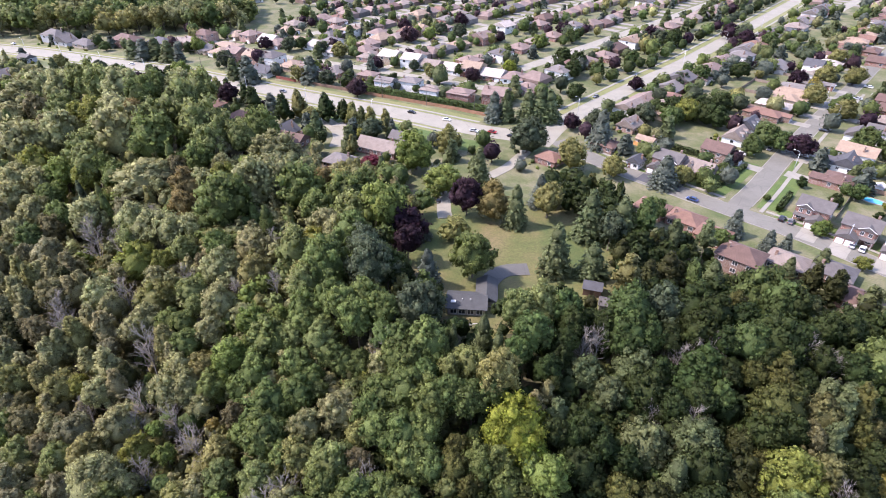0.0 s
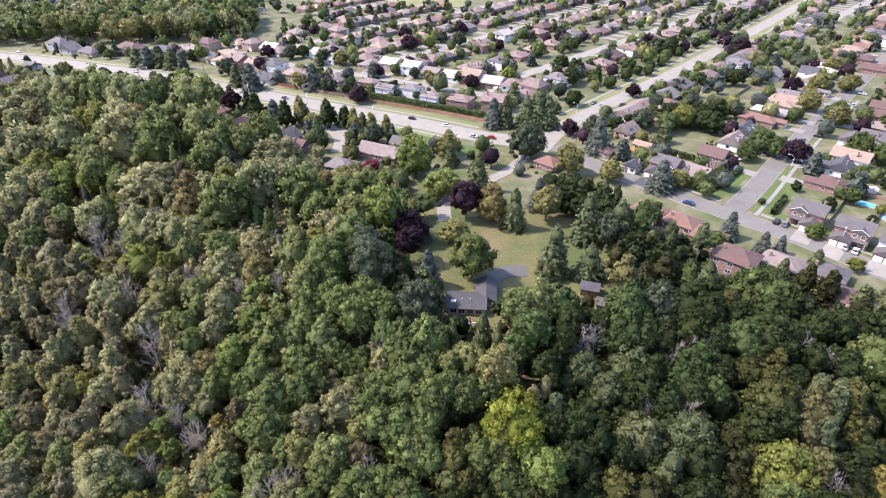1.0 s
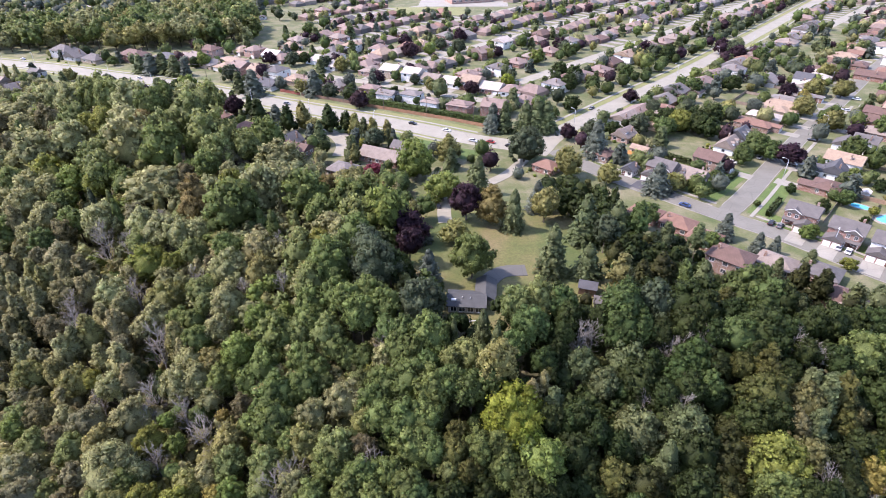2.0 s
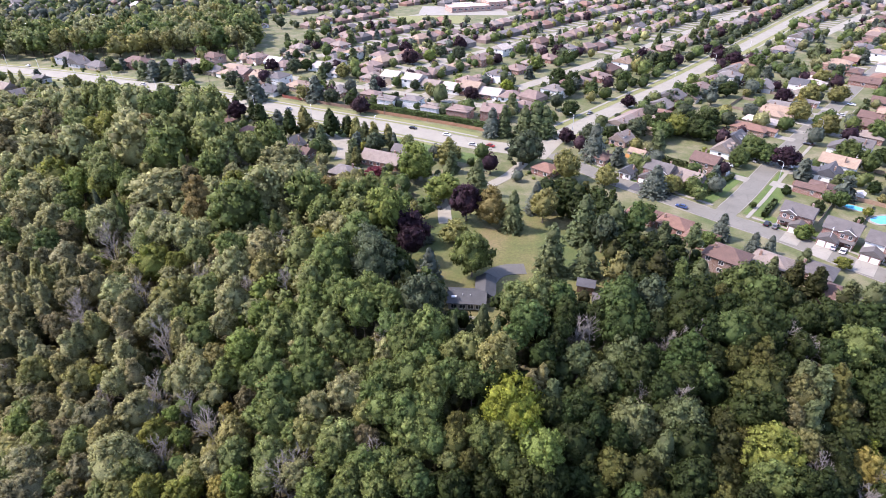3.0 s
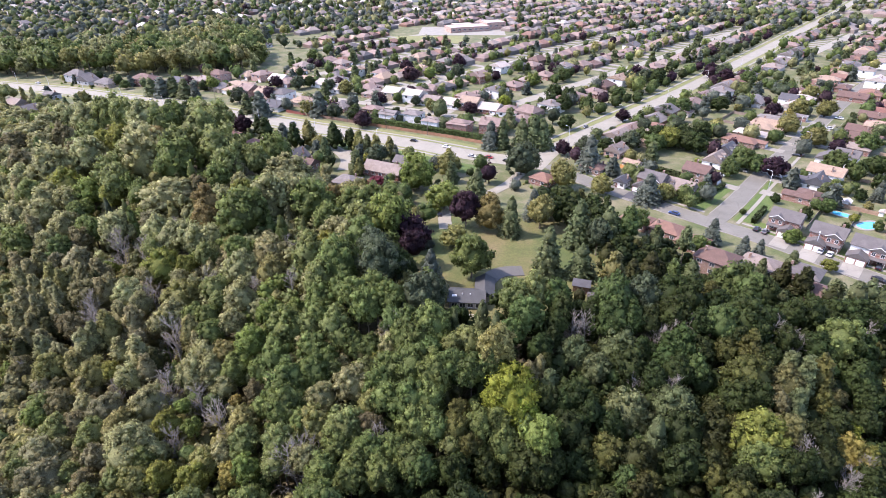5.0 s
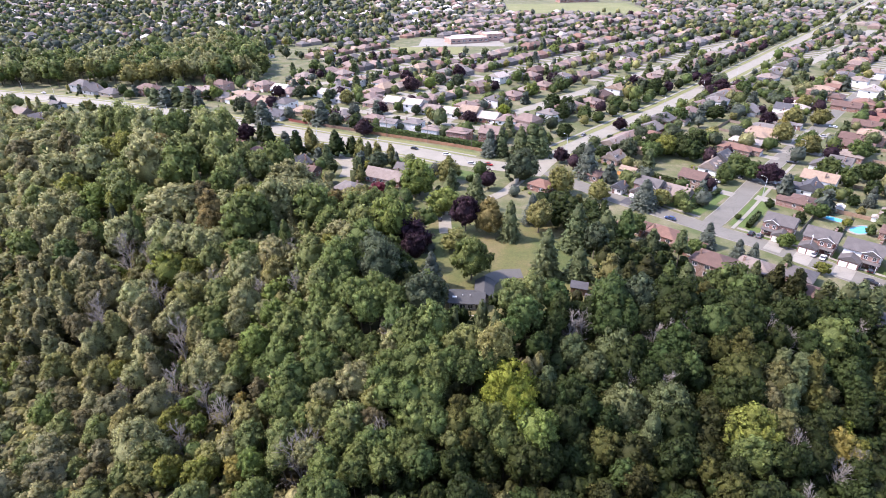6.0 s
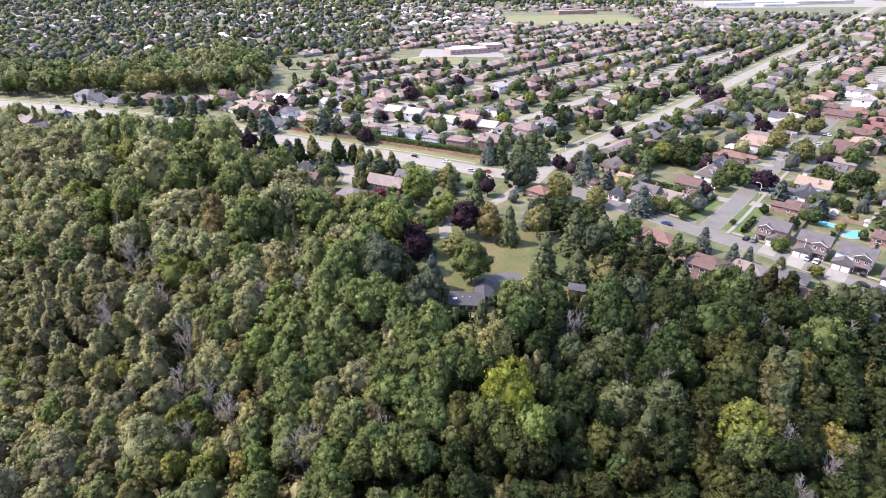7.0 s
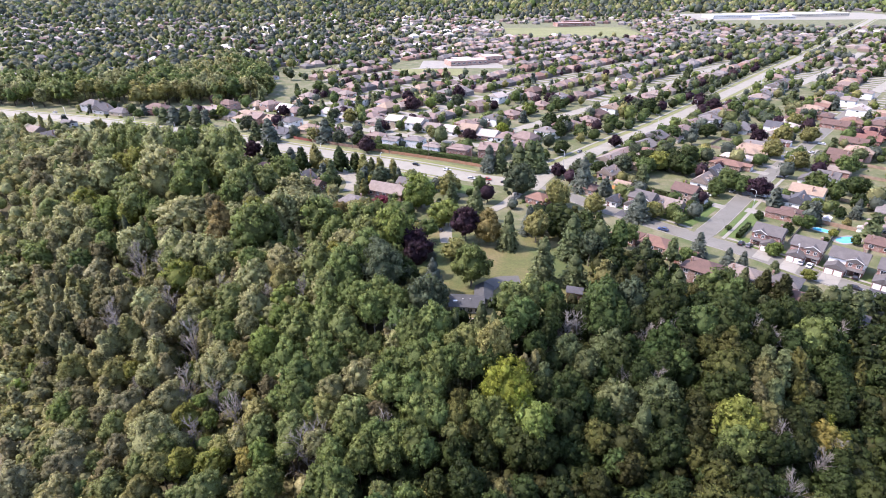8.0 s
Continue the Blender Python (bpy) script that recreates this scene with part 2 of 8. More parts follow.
def broad_crown(seed, leaves, lobes, squat=0.85, leaf=0.085, wobble=0.5, egg=0.22):
    """A rounded crown of unit radius round its own centre: many overlapping lobes, each thick with leaf sprays."""
    rng = np.random.default_rng(seed)
    rich = lobes > 15
    pieces = [blob(rng, (0, 0, -0.05), (0.66, 0.66, 0.64 * squat), 0.2, *((5, 9) if rich else (3, 6)))]
    per = leaves // lobes
    swell = (40.0 / max(lobes, 6)) ** 0.45
    lean = rng.uniform(-0.14, 0.14, 2)
    bulge, spread = rng.uniform(0, 6.28, 2), rng.uniform(0.04, 0.13, 2)
    for i in range(lobes):
        z = 1 - 1.62 * (i + 0.5) / lobes
        w = 2.399963 * i + rng.uniform(-0.4, 0.4)
        flat = math.sqrt(max(0.0, 1 - z * z)) * (1 - egg * max(z, 0.0))
        out = np.array([flat * math.cos(w), flat * math.sin(w), z])
        shape = 1 + spread[0] * math.sin(2 * w + bulge[0]) + spread[1] * math.sin(3 * w + bulge[1])
        reach = rng.uniform(0.6, 0.84) * shape
        size = min(0.46, rng.uniform(0.12, 0.31) * swell)
        centre = out * reach * np.array([1, 1, squat]) + np.array([*(lean * z), 0])
        pieces.append(blob(rng, centre, (size * 0.75, size * 0.75, size * 0.7), 0.16, *((3, 5) if rich else (3, 4))))
        d = unit_rows(rng, per * 2, 0.35)
        d = d[d @ out > -0.25][:per]
        points = centre + d * size * rng.uniform(0.74, 1.2, (len(d), 1)) * np.array([1, 1, 0.92])
        pieces.append(cards(rng, points, d, leaf, 1.3, wobble, 0.5, 0.55 * out))
    return gather(pieces)


def cedar_crown(seed, leaves, leaders=4, leaf=0.05):
    """A soft, ragged cone one unit high and about a quarter wide: tufts climbing round it to a blunt tip."""
    rng = np.random.default_rng(seed)
    pieces = [blob(rng, (0, 0, 0.45), (0.15, 0.15, 0.45), 0.12, 5, 7)]
    tufts = 9 * leaders
    per = leaves // tufts
    for i in range(tufts):
        h = 0.1 + 0.86 * (i / tufts) ** 0.9
        w = 2.399963 * i + rng.uniform(-0.6, 0.6)
        reach = 0.2 * (1.04 - h) ** 0.7 * rng.uniform(0.65, 1.3)
        out = np.array([math.cos(w), math.sin(w), 0.35])
        centre = np.array([reach * math.cos(w), reach * math.sin(w), h])
        wide, tall = 0.085 * (1.12 - 0.72 * h) * rng.uniform(0.7, 1.3), 0.11 * rng.uniform(0.75, 1.3)
        pieces.append(blob(rng, centre, (wide * 0.85, wide * 0.85, tall * 0.85), 0.2, 3, 5))
        d = unit_rows(rng, per * 2, 0.5)
        d = d[d @ out > -0.25][:per]
        points = centre + d * np.array([wide, wide, tall]) * rng.uniform(0.75, 1.25, (len(d), 1))
        pieces.append(cards(rng, points, d + np.array([0, 0, 0.2]), leaf, 1.7, 0.45, -1.5, 0.5 * out))
    return gather(pieces)


def spruce_crown(seed, tiers, per, leaf=0.055, slim=0.24):
    """A pointed conifer one unit high: tiers of drooping boughs set with short sprays."""
    rng = np.random.default_rng(seed)
    pieces = []
    for low, high in ((0.02, 0.42), (0.3, 0.68), (0.56, 0.9)):
        wide = slim * (1.02 - low) ** 0.66 * 0.7
        pieces.append(blob(rng, (0, 0, (low + high) / 2), (wide, wide, (high - low) / 2), 0.12, 4, 8))
    for i in range(tiers):
        h = 0.05 + 0.94 * (i / tiers) ** 0.95
        reach = slim * (1.02 - h) ** 0.7 + 0.008
        boughs = max(5, int(per * (1.1 - h)))
        start = rng.uniform(0, 6.28)
        for j in range(boughs):
            w = start + 2 * math.pi * j / boughs + rng.uniform(-0.25, 0.25)
            r = reach * rng.uniform(0.7, 1.15)
            k = 5
            s = np.linspace(0.45, 1.0, k)
            points = np.stack([r * s * math.cos(w), r * s * math.sin(w), h - 0.3 * r * s + 0.05 * r * s * s], 1)
            normals = np.tile([0.75 * math.cos(w), 0.75 * math.sin(w), 0.6], (k, 1))
            pieces.append(cards(rng, points + rng.normal(0, 0.006, points.shape), normals, leaf * (0.6 + 0.55 * (1 - h)), 1.45, 0.45, 0.8))
    return gather(pieces)


def trunk_mesh(name, seed, height, radius, limbs, mat=None):
    """A tapered, slightly leaning trunk with limbs, one unit of crown above its foot."""
    rng = random.Random(seed)
    verts, faces = [], []
    p, r = Vector((0, 0, -0.6)), radius
    for i in range(4):
        q = Vector((p.x + rng.uniform(-0.15, 0.15), p.y + rng.uniform(-0.15, 0.15), -0.6 + (height + 0.6) * (i + 1) / 4))
        tube(verts, faces, p, q, r, r * 0.78, 6)
        p, r = q, r * 0.78
        if i >= 1:
            for _ in range(limbs):
                w = rng.uniform(0, 6.28)
                tip = p + Vector((math.cos(w), math.sin(w), rng.uniform(0.5, 1.1))) * height * rng.uniform(0.16, 0.3)
                tube(verts, faces, p, tip, r * 0.5, r * 0.14, 3)
    return mesh_of(name, verts, faces, mat or BARK, True)


def dead_mesh(seed):
    """A bare tree one unit high: a slender stem, rising limbs and a haze of thin twigs."""
    rng = random.Random(seed)
    verts, faces = [], []
    foot = Vector((0, 0, -0.03))
    bend = Vector((rng.uniform(-0.08, 0.08), rng.uniform(-0.08, 0.08), 0))
    stem = [foot + Vector((bend.x * t, bend.y * t, t)) + Vector((rng.uniform(-0.012, 0.012), rng.uniform(-0.012, 0.012), 0)) for t in (0, 0.25, 0.5, 0.75, 0.98)]
    for i in range(4):
        tube(verts, faces, stem[i], stem[i + 1], 0.0105 * (1 - 0.22 * i), 0.0105 * (1 - 0.22 * (i + 1)), 5)

    def twig(p, way, length, r, depth):
        q = p + way * length
        tube(verts, faces, p, q, r, r * 0.5, 3)
        if depth:
            for _ in range(4 if depth == 2 else 3):
                turn = Vector((rng.gauss(0, 1), rng.gauss(0, 1), rng.gauss(0.5, 0.6))).normalized()
                start = p.lerp(q, rng.uniform(0.35, 1.0))
                twig(start, (way + turn * rng.uniform(0.5, 0.9)).normalized(), length * rng.uniform(0.45, 0.7), max(r * 0.55, 0.0017), depth - 1)

    for k in range(24):
        t = rng.uniform(0.28, 0.97)
        i = min(3, int(t * 4))
        p = stem[i].lerp(stem[i + 1], t * 4 - i)
        w = rng.uniform(0, 6.283)
        twig(p, Vector((math.cos(w), math.sin(w), rng.uniform(0.8, 2.0))).normalized(), 0.2 * (1.12 - t) + 0.08, 0.0044 * (1.25 - t * 0.7), 2)
    return verts, faces


# ash, olive, pale and cedar are lightened past leaf colour for haze
TONES = {
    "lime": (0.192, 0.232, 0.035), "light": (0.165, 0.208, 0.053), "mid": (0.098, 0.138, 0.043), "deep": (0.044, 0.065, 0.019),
    "blue": (0.080, 0.102, 0.056), "ash": (0.252, 0.250, 0.112), "willow": (0.215, 0.205, 0.108), "yellow": (0.190, 0.200, 0.045),
    "leafy": (0.057, 0.086, 0.025), "wheat": (0.165, 0.160, 0.062), "gold": (0.250, 0.210, 0.058), "orange": (0.200, 0.158, 0.061), "olive": (0.226, 0.218, 0.077), "brown": (0.170, 0.152, 0.072),
    "purple": (0.042, 0.022, 0.031), "plum": (0.062, 0.036, 0.042), "cedar": (0.262, 0.242, 0.108), "grey": (0.115, 0.135, 0.102), "pale": (0.264, 0.275, 0.123), "green": (0.135, 0.172, 0.052), "fresh": (0.172, 0.200, 0.070), "spruce": (0.128, 0.154, 0.066), "blue_spruce": (0.118, 0.140, 0.108),
    # dark, moss, rusty, and deep and leafy above, are also lowered for shade
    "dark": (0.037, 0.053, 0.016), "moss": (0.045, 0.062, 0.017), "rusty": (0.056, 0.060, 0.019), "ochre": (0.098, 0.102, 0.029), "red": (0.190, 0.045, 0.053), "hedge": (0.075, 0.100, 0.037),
}
WORDS = {
    "lime": "bright lime green", "light": "light green", "mid": "mid green", "deep": "dark green", "blue": "dark blue-green", "ash": "grey-green",
    "willow": "pale silvery green", "yellow": "yellow-green", "wheat": "straw-coloured", "leafy": "leaf green", "gold": "golden yellow", "orange": "orange-brown", "olive": "olive green", "brown": "brownish",
    "purple": "dark purple", "plum": "dark purple-red", "cedar": "olive-brown", "fresh": "fresh green", "green": "leafy green", "pale": "pale green", "grey": "greyish green", "spruce": "dark green", "blue_spruce": "grey-blue", "red": "deep red", "moss": "mossy green", "dark": "very dark green", "hedge": "dark green", "rusty": "dull brownish green", "ochre": "yellowish",
}
STREET_TREES = []                        # x, y and reach of the row along the avenue
GRADES = {"grand": (2800, 50, 0.031), "near": (1700, 38, 0.039), "mid": (1000, 28, 0.048), "fill": (520, 20, 0.066), "far": (330, 14, 0.088)}
CROWNS = {}


def crown_mesh(kind, grade, variant):
    key = (kind, grade, variant)
    if key not in CROWNS:
        leaves, lobes, leaf = GRADES[grade]
        seed = 100 * variant + len(kind) + len(grade)
        if kind == "broad":
            v, f, n = broad_crown(seed, leaves, lobes + variant % 3, (0.92, 1.05, 0.98, 1.12, 1.0)[variant % 5], leaf, 0.5, (0.1, 0.3, 0.2, 0.45, 0.25)[variant % 5])
        elif kind == "cedar":
            v, f, n = cedar_crown(seed, int(leaves * 0.75), 4, leaf * 0.33)
        else:
            tiers, per, size = {"grand": (36, 20, 0.017), "near": (36, 20, 0.017), "mid": (30, 17, 0.021), "fill": (16, 11, 0.038), "far": (14, 10, 0.042)}[grade]
            v, f, n = spruce_crown(seed, tiers, per, size, (0.2, 0.24, 0.27)[variant % 3])
        CROWNS[key] = mesh_of("crown", v, f, LEAF, normals=n)
    return CROWNS[key]


TRUNKS = {}
PLACED = []                              # x, y and reach of every tree, to keep the others off
BEHIND = []                              # broad-leaved trees farther off, joined with the rest of their wood
TALL = []                                # x, y and height of those that stand out
WHERE = {"wood": "in the wood", "lawn": "on the dry lawn", "street": "beside the street", "yard": "in a garden"}


def tree(kind, x, y, r, h, tone="mid", grade="near", where="wood", turn=None):
    """A broad-leaved tree, a cedar or a spruce of height h and crown radius r with its foot on the land."""
    rng = random.Random(int(x * 37) * 7919 + int(y * 53))
    z = float(ground_z(x, y))
    if kind == "broad" and (where == "wood" and y > 150 or grade == "far"):
        BEHIND.append((x, y, z, r, h, tone))
        PLACED.append((x, y, r))
        TALL.append((x, y, h))
        return None
    word = {"broad": "deciduous tree with a rounded crown", "cedar": "cedar with a ragged pointed crown", "spruce": "spruce with drooping boughs"}[kind]
    name = {"broad": "deciduous_tree", "cedar": "cedar_tree", "spruce": "spruce_tree"}[kind]
    top = thing(name, x, y, z, rng.uniform(0, 360) if turn is None else turn, f"{WORDS[tone]} {word}, {WHERE[where]}", "tree", f"trees {WHERE[where]}")
    key = (kind, rng.randrange(3))
    if key not in TRUNKS:
        TRUNKS[key] = trunk_mesh("trunk", key[1], 10.0, 0.28, 3 if kind == "broad" else 1)
    stem = part("trunk", TRUNKS[key], None, top)
    crown = part("crown", crown_mesh(kind, grade, rng.randrange(5 if grade in ("near", "grand") else 3)), None, top)
    k = rng.uniform(0.88, 1.12)
    crown.color = (*(c * k for c in TONES[tone]), 1)
    if kind == "broad":
        deep = min(r * 1.12, h * 0.54)
        crown.location = (0, 0, h - deep * 0.95)
        crown.scale = (r, r, deep)
        stem.scale = (r / 5, r / 5, (h - deep) / 10)
    else:
        tall = min(h * 0.97, r * (2.8 if kind == "cedar" else 7.0))
        crown.location = (0, 0, h - tall)
        wide = r / (0.26 if kind == "cedar" else 0.235)
        crown.scale = (wide, wide, tall)
        stem.scale = (r / 4, r / 4, (h - tall * 0.6) * 0.1)
    PLACED.append((x, y, r))
    if grade != "fill":
        TALL.append((x, y, h))
    return top


DEAD = []


def dead_tree(x, y, h, grade="near"):
    """A leafless grey tree."""
    if not DEAD:
        for i in range(3):
            v, f = dead_mesh(i + 5)
            DEAD.append(mesh_of("bare_crown", v, f, DEADWOOD, True))
    rng = random.Random(int(x * 31 + y * 17))
    top = thing("dead_tree", x, y, float(ground_z(x, y)), rng.uniform(0, 360), "leafless dead tree with bleached grey limbs, standing in the wood", "tree", "dead trees in the wood")
    bare = part("bare_crown", DEAD[rng.randrange(3)], None, top)
    k = h * 1.18
    bare.scale = (k, k, k)
    PLACED.append((x, y, 3.0))
    return top
# ---------------------------------------------------------------- ground
def lines(fine_low, fine_high, pitch, low, high):
    """Grid lines: an even pitch in the middle, ever wider steps outside."""
    mid = list(np.arange(fine_low, fine_high + pitch / 2, pitch))
    out, gap = [], pitch
    at = fine_high
    while at < high:
        gap *= 1.25
        at += gap
        out.append(at)
    back, gap, at = [], pitch, fine_low
    while at > low:
        gap *= 1.25
        at -= gap
        back.append(at)
    return np.array(back[::-1] + mid + out)


def in_wood(x, y):
    """Whether a place lies under the wood rather than on open grass."""
    u, v = to_uv(x, y)
    if math.hypot((x - 11) / 36.0, (y - 152) / 33.0) < 1 or y > 470:
        return False
    if x > 30:
        return u < (-36 if x < 128 else -24) and not (60 < x < 132 and u > -43)
    return y < 204 - 0.58 * min(x + 20, 0) - 0.2 * max(-x - 260, 0) and not (x > -25 and y > 175)


gx, gy = lines(-400, 330, 6.0, -4600, 4600), lines(-60, 480, 6.0, -420, 4750)
X, Y = np.meshgrid(gx, gy)
Z = ground_z(X, Y)
nx, ny = len(gx), len(gy)
faces, slots = [], []
for j in range(ny - 1):
    for i in range(nx - 1):
        faces.append((j * nx + i, j * nx + i + 1, (j + 1) * nx + i + 1, (j + 1) * nx + i))
        cx, cy = (gx[i] + gx[i + 1]) / 2, (gy[j] + gy[j + 1]) / 2
        if math.hypot((cx - 11) / 42.0, (cy - 152) / 38.0) < 1:
            slots.append(1)
        else:
            slots.append(2 if in_wood(cx, cy) else 0)
ground_mesh = mesh_of("ground", np.stack([X, Y, Z], -1).reshape(-1, 3), faces, [LAWN, DRY, LITTER], True)
ground_mesh.polygons.foreach_set("material_index", slots)
tagged(new("ground", ground_mesh), "grassy ground with dry lawn and shaded forest floor", "ground", kind="structure")


# ---------------------------------------------------------------- roads
def smooth_line(points, pitch=4.0):
    """Points of a rounded line through the given ones."""
    out = []
    pts = [Vector(p) for p in points]
    pts = [pts[0] * 2 - pts[1], *pts, pts[-1] * 2 - pts[-2]]
    for a, b, c, d in zip(pts, pts[1:], pts[2:], pts[3:]):
        n = max(2, int((c - b).length / pitch))
        for i in range(n):
            t = i / n
            out.append(0.5 * (2 * b + (c - a) * t + (2 * a - 5 * b + 4 * c - d) * t * t + (3 * b - a - 3 * c + d) * t ** 3))
    return [*out, pts[-2]]


def band(points, low, high, lift, thick=0.0, pitch=4.0):
    """A ribbon beside a line, from low to high metres to its right, lying lift above the land."""
    line = smooth_line(points, pitch) if len(points) > 2 else [Vector(points[0]).lerp(Vector(points[1]), i / 12) for i in range(13)]
    verts, faces = [], []
    for i, p in enumerate(line):
        way = (line[min(i + 1, len(line) - 1)] - line[max(i - 1, 0)]).normalized()
        right = Vector((way.y, -way.x))
        for k in (low, high):
            q = p + right * k
            z = float(ground_z(q.x, q.y)) + lift
            verts.append((q.x, q.y, z))
            verts.append((q.x, q.y, z - thick - 0.25))
    for i in range(len(line) - 1):
        a = 4 * i
        faces += [(a, a + 4, a + 6, a + 2), (a, a + 1, a + 5, a + 4), (a + 2, a + 6, a + 7, a + 3)]
    n = 4 * (len(line) - 1)
    faces += [(0, 2, 3, 1), (n, n + 1, n + 3, n + 2)]
    return verts, faces


def strip(name, points, low, high, lift, mat, label, category, pitch=4.0):
    v, f = band(points, low, high, lift, 0.0, pitch)
    return tagged(new(name, mesh_of(name, v, f, mat)), label, category, kind="structure")


MAIN_ROAD = [(-640, 520), (-510, 462), (-440, 438), (-376, 418), (-319, 402), (-261, 381), (-205, 361), (-141, 331), (-88, 306), (-36, 283), (0, 264), (33, 252)]
AVENUE = [uv(-6, 4), uv(33, -4), (104, 341), (143, 385), (195, 449), (265, 536), (367, 664), (456, 776), (578, 932), (760, 1170), (983, 1460)]
WOOD_STREET = [uv(4, 8), uv(-1, 25), uv(-4, 43), uv(-5.5, 66), uv(-7, 92), uv(-7.5, 116), uv(-10, 133), uv(-12, 148), uv(-14, 190), uv(-14, 330)]
SIDE_STREET = [uv(-6, 93), uv(20, 93), uv(60, 91.5), uv(115, 90.5), uv(175, 91), uv(280, 91), uv(420, 94)]
LANE = [(30, 246), (23, 232), (16, 220), (2, 205), (-8, 193), (-9, 181), (-8, 172)]

strip("road_main", MAIN_ROAD, -6.9, 6.9, 0.05, PALE_ASPHALT, "wide pale worn asphalt main road", "road")
strip("road_avenue", AVENUE, -5.2, 5.2, 0.07, PALE_ASPHALT, "straight pale asphalt avenue between houses", "road")
strip("road_wood_street", WOOD_STREET, -4.8, 4.8, 0.06, ASPHALT, "grey asphalt residential street beside the wood", "road")
strip("road_side_street", SIDE_STREET, -4.4, 3.4, 0.09, ASPHALT, "grey asphalt side street between houses", "road")
strip("road_lane", LANE, -2.6, 2.6, 0.16, PALE_ASPHALT, "pale narrow lane leading to the lawn", "road")
for side in (-1, 1):
    strip("pavement", MAIN_ROAD[:-1], side * 9.8 - 0.8, side * 9.8 + 0.8, 0.16, CONCRETE, "pale concrete pavement along the main road", "pavement")
    strip("pavement", AVENUE[1:], side * 10.5 - 0.8, side * 10.5 + 0.8, 0.16, CONCRETE, "pale concrete pavement along the avenue", "pavement")
    strip("kerb", MAIN_ROAD[:-1], side * 6.9 - 0.15, side * 6.9 + 0.15, 0.15, CONCRETE, "concrete kerb of the main road", "kerb")
    strip("kerb", AVENUE[1:], side * 5.2 - 0.15, side * 5.2 + 0.15, 0.15, CONCRETE, "concrete kerb of the avenue", "kerb")
EAST_PART = [uv(-7.2, 101.5), uv(-7.5, 116), uv(-10, 133), uv(-12, 148), uv(-14, 190)]
WEST_PART = [uv(-1, 25), uv(-4, 43), uv(-5.5, 66), uv(-6.8, 86)]
for piece in (EAST_PART, WEST_PART):
    strip("pavement", piece, -8.6, -7.2, 0.16, CONCRETE, "pale concrete pavement along the street", "pavement")
    strip("kerb", piece, -5.0, -4.7, 0.15, CONCRETE, "concrete kerb of the street", "kerb")
strip("pavement", [uv(-1, 100.2), uv(20, 100), uv(60, 98.5), uv(115, 97.5), uv(175, 98)], -0.7, 0.7, 0.16, CONCRETE, "pale concrete pavement along the side street", "pavement")
strip("kerb", WOOD_STREET[1:], 4.7, 5.0, 0.15, CONCRETE, "concrete kerb of the street", "kerb")
for side in (-1, 1):
    edge = 3.45 if side > 0 else -4.45
    strip("kerb", [uv(1, 93), *SIDE_STREET[1:]], edge - 0.15, edge + 0.15, 0.15, CONCRETE, "concrete kerb of the side street", "kerb")
for side in (-1, 1):
    strip("verge", MAIN_ROAD[:-1], side * 11.0 - 4.0, side * 11.0 + 4.0, 0.03, FIELD, "mown yellowish grass verge of the main road", "verge")
    strip("verge", AVENUE[1:], side * 8.6 - 3.4, side * 8.6 + 3.4, 0.03, FIELD, "mown grass verge of the avenue", "verge")
strip("verge", [(-88, 306), (-36, 283), (0, 264), (18, 257)], 13.0, 25.0, 0.035, GREEN, "green grass between the main road and the houses", "verge")
for low, high, points in ((-7.5, 7.5, [uv(3.5, 78), uv(20, 79), uv(40, 79)]), (-2.4, 2.4, [uv(3, 103), uv(20, 103), uv(38, 102)]), (-1.2, 1.2, [uv(2, 99), uv(20, 98.2), uv(58, 97)]), (-4, 4, [uv(3, 105), uv(1, 130), uv(-2, 160)]), (-3, 3, [uv(0.5, 30), uv(-0.5, 45), uv(0, 58)])):
    strip("lawn", points, low, high, 0.04, GREEN, "well-watered green front lawn beside the street", "lawn")
# rounded corners where the streets meet
for near, far in ((1, uv(2.5, 98.2)), (-1, uv(2.5, 79.6))):
    corner, ring = Vector(far), []
    for k in range(9):
        w = math.radians(90 * k / 8)
        ring.append(corner - ACROSS * near * 5.2 * math.cos(w) - ALONG * 5.6 * math.sin(w))
    base = corner - ACROSS * near * 5.2 - ALONG * 5.6
    verts = [(base.x, base.y, 0.075)] + [(p.x, p.y, 0.075) for p in ring]
    fs = [(0, k + 2, k + 1) if near > 0 else (0, k + 1, k + 2) for k in range(8)]
    tagged(new("road_corner", mesh_of("road_corner", verts, fs, ASPHALT)), "rounded asphalt corner where two streets meet", "road", kind="structure")
# ---------------------------------------------------------------- houses
ROOFS = {
    "brown": (0.112, 0.067, 0.052), "rust": (0.175, 0.097, 0.069), "tan": (0.261, 0.189, 0.133), "grey": (0.149, 0.133, 0.121), "dark": (0.067, 0.067, 0.072),
    "pale": (0.360, 0.315, 0.273), "pink": (0.194, 0.139, 0.115), "red": (0.165, 0.074, 0.055), "taupe": (0.198, 0.160, 0.133), "slate": (0.097, 0.088, 0.083), "white": (0.557, 0.504, 0.453),
}
WALLS = {
    "brick": (0.220, 0.086, 0.060), "brown": (0.194, 0.101, 0.070), "buff": (0.370, 0.282, 0.194), "white": (0.686, 0.678, 0.651), "pink": (0.352, 0.194, 0.150), "grey": (0.370, 0.370, 0.370), "cream": (0.546, 0.493, 0.405), "dark": (0.088, 0.066, 0.053),
}
ROOF_WORDS = {"pale": "pale grey", "taupe": "grey-brown", "slate": "slate grey", "dark": "charcoal", "pink": "faded pinkish", "rust": "rust brown"}
WHITE, OFF_WHITE = (0.72, 0.71, 0.69), (0.62, 0.60, 0.56)


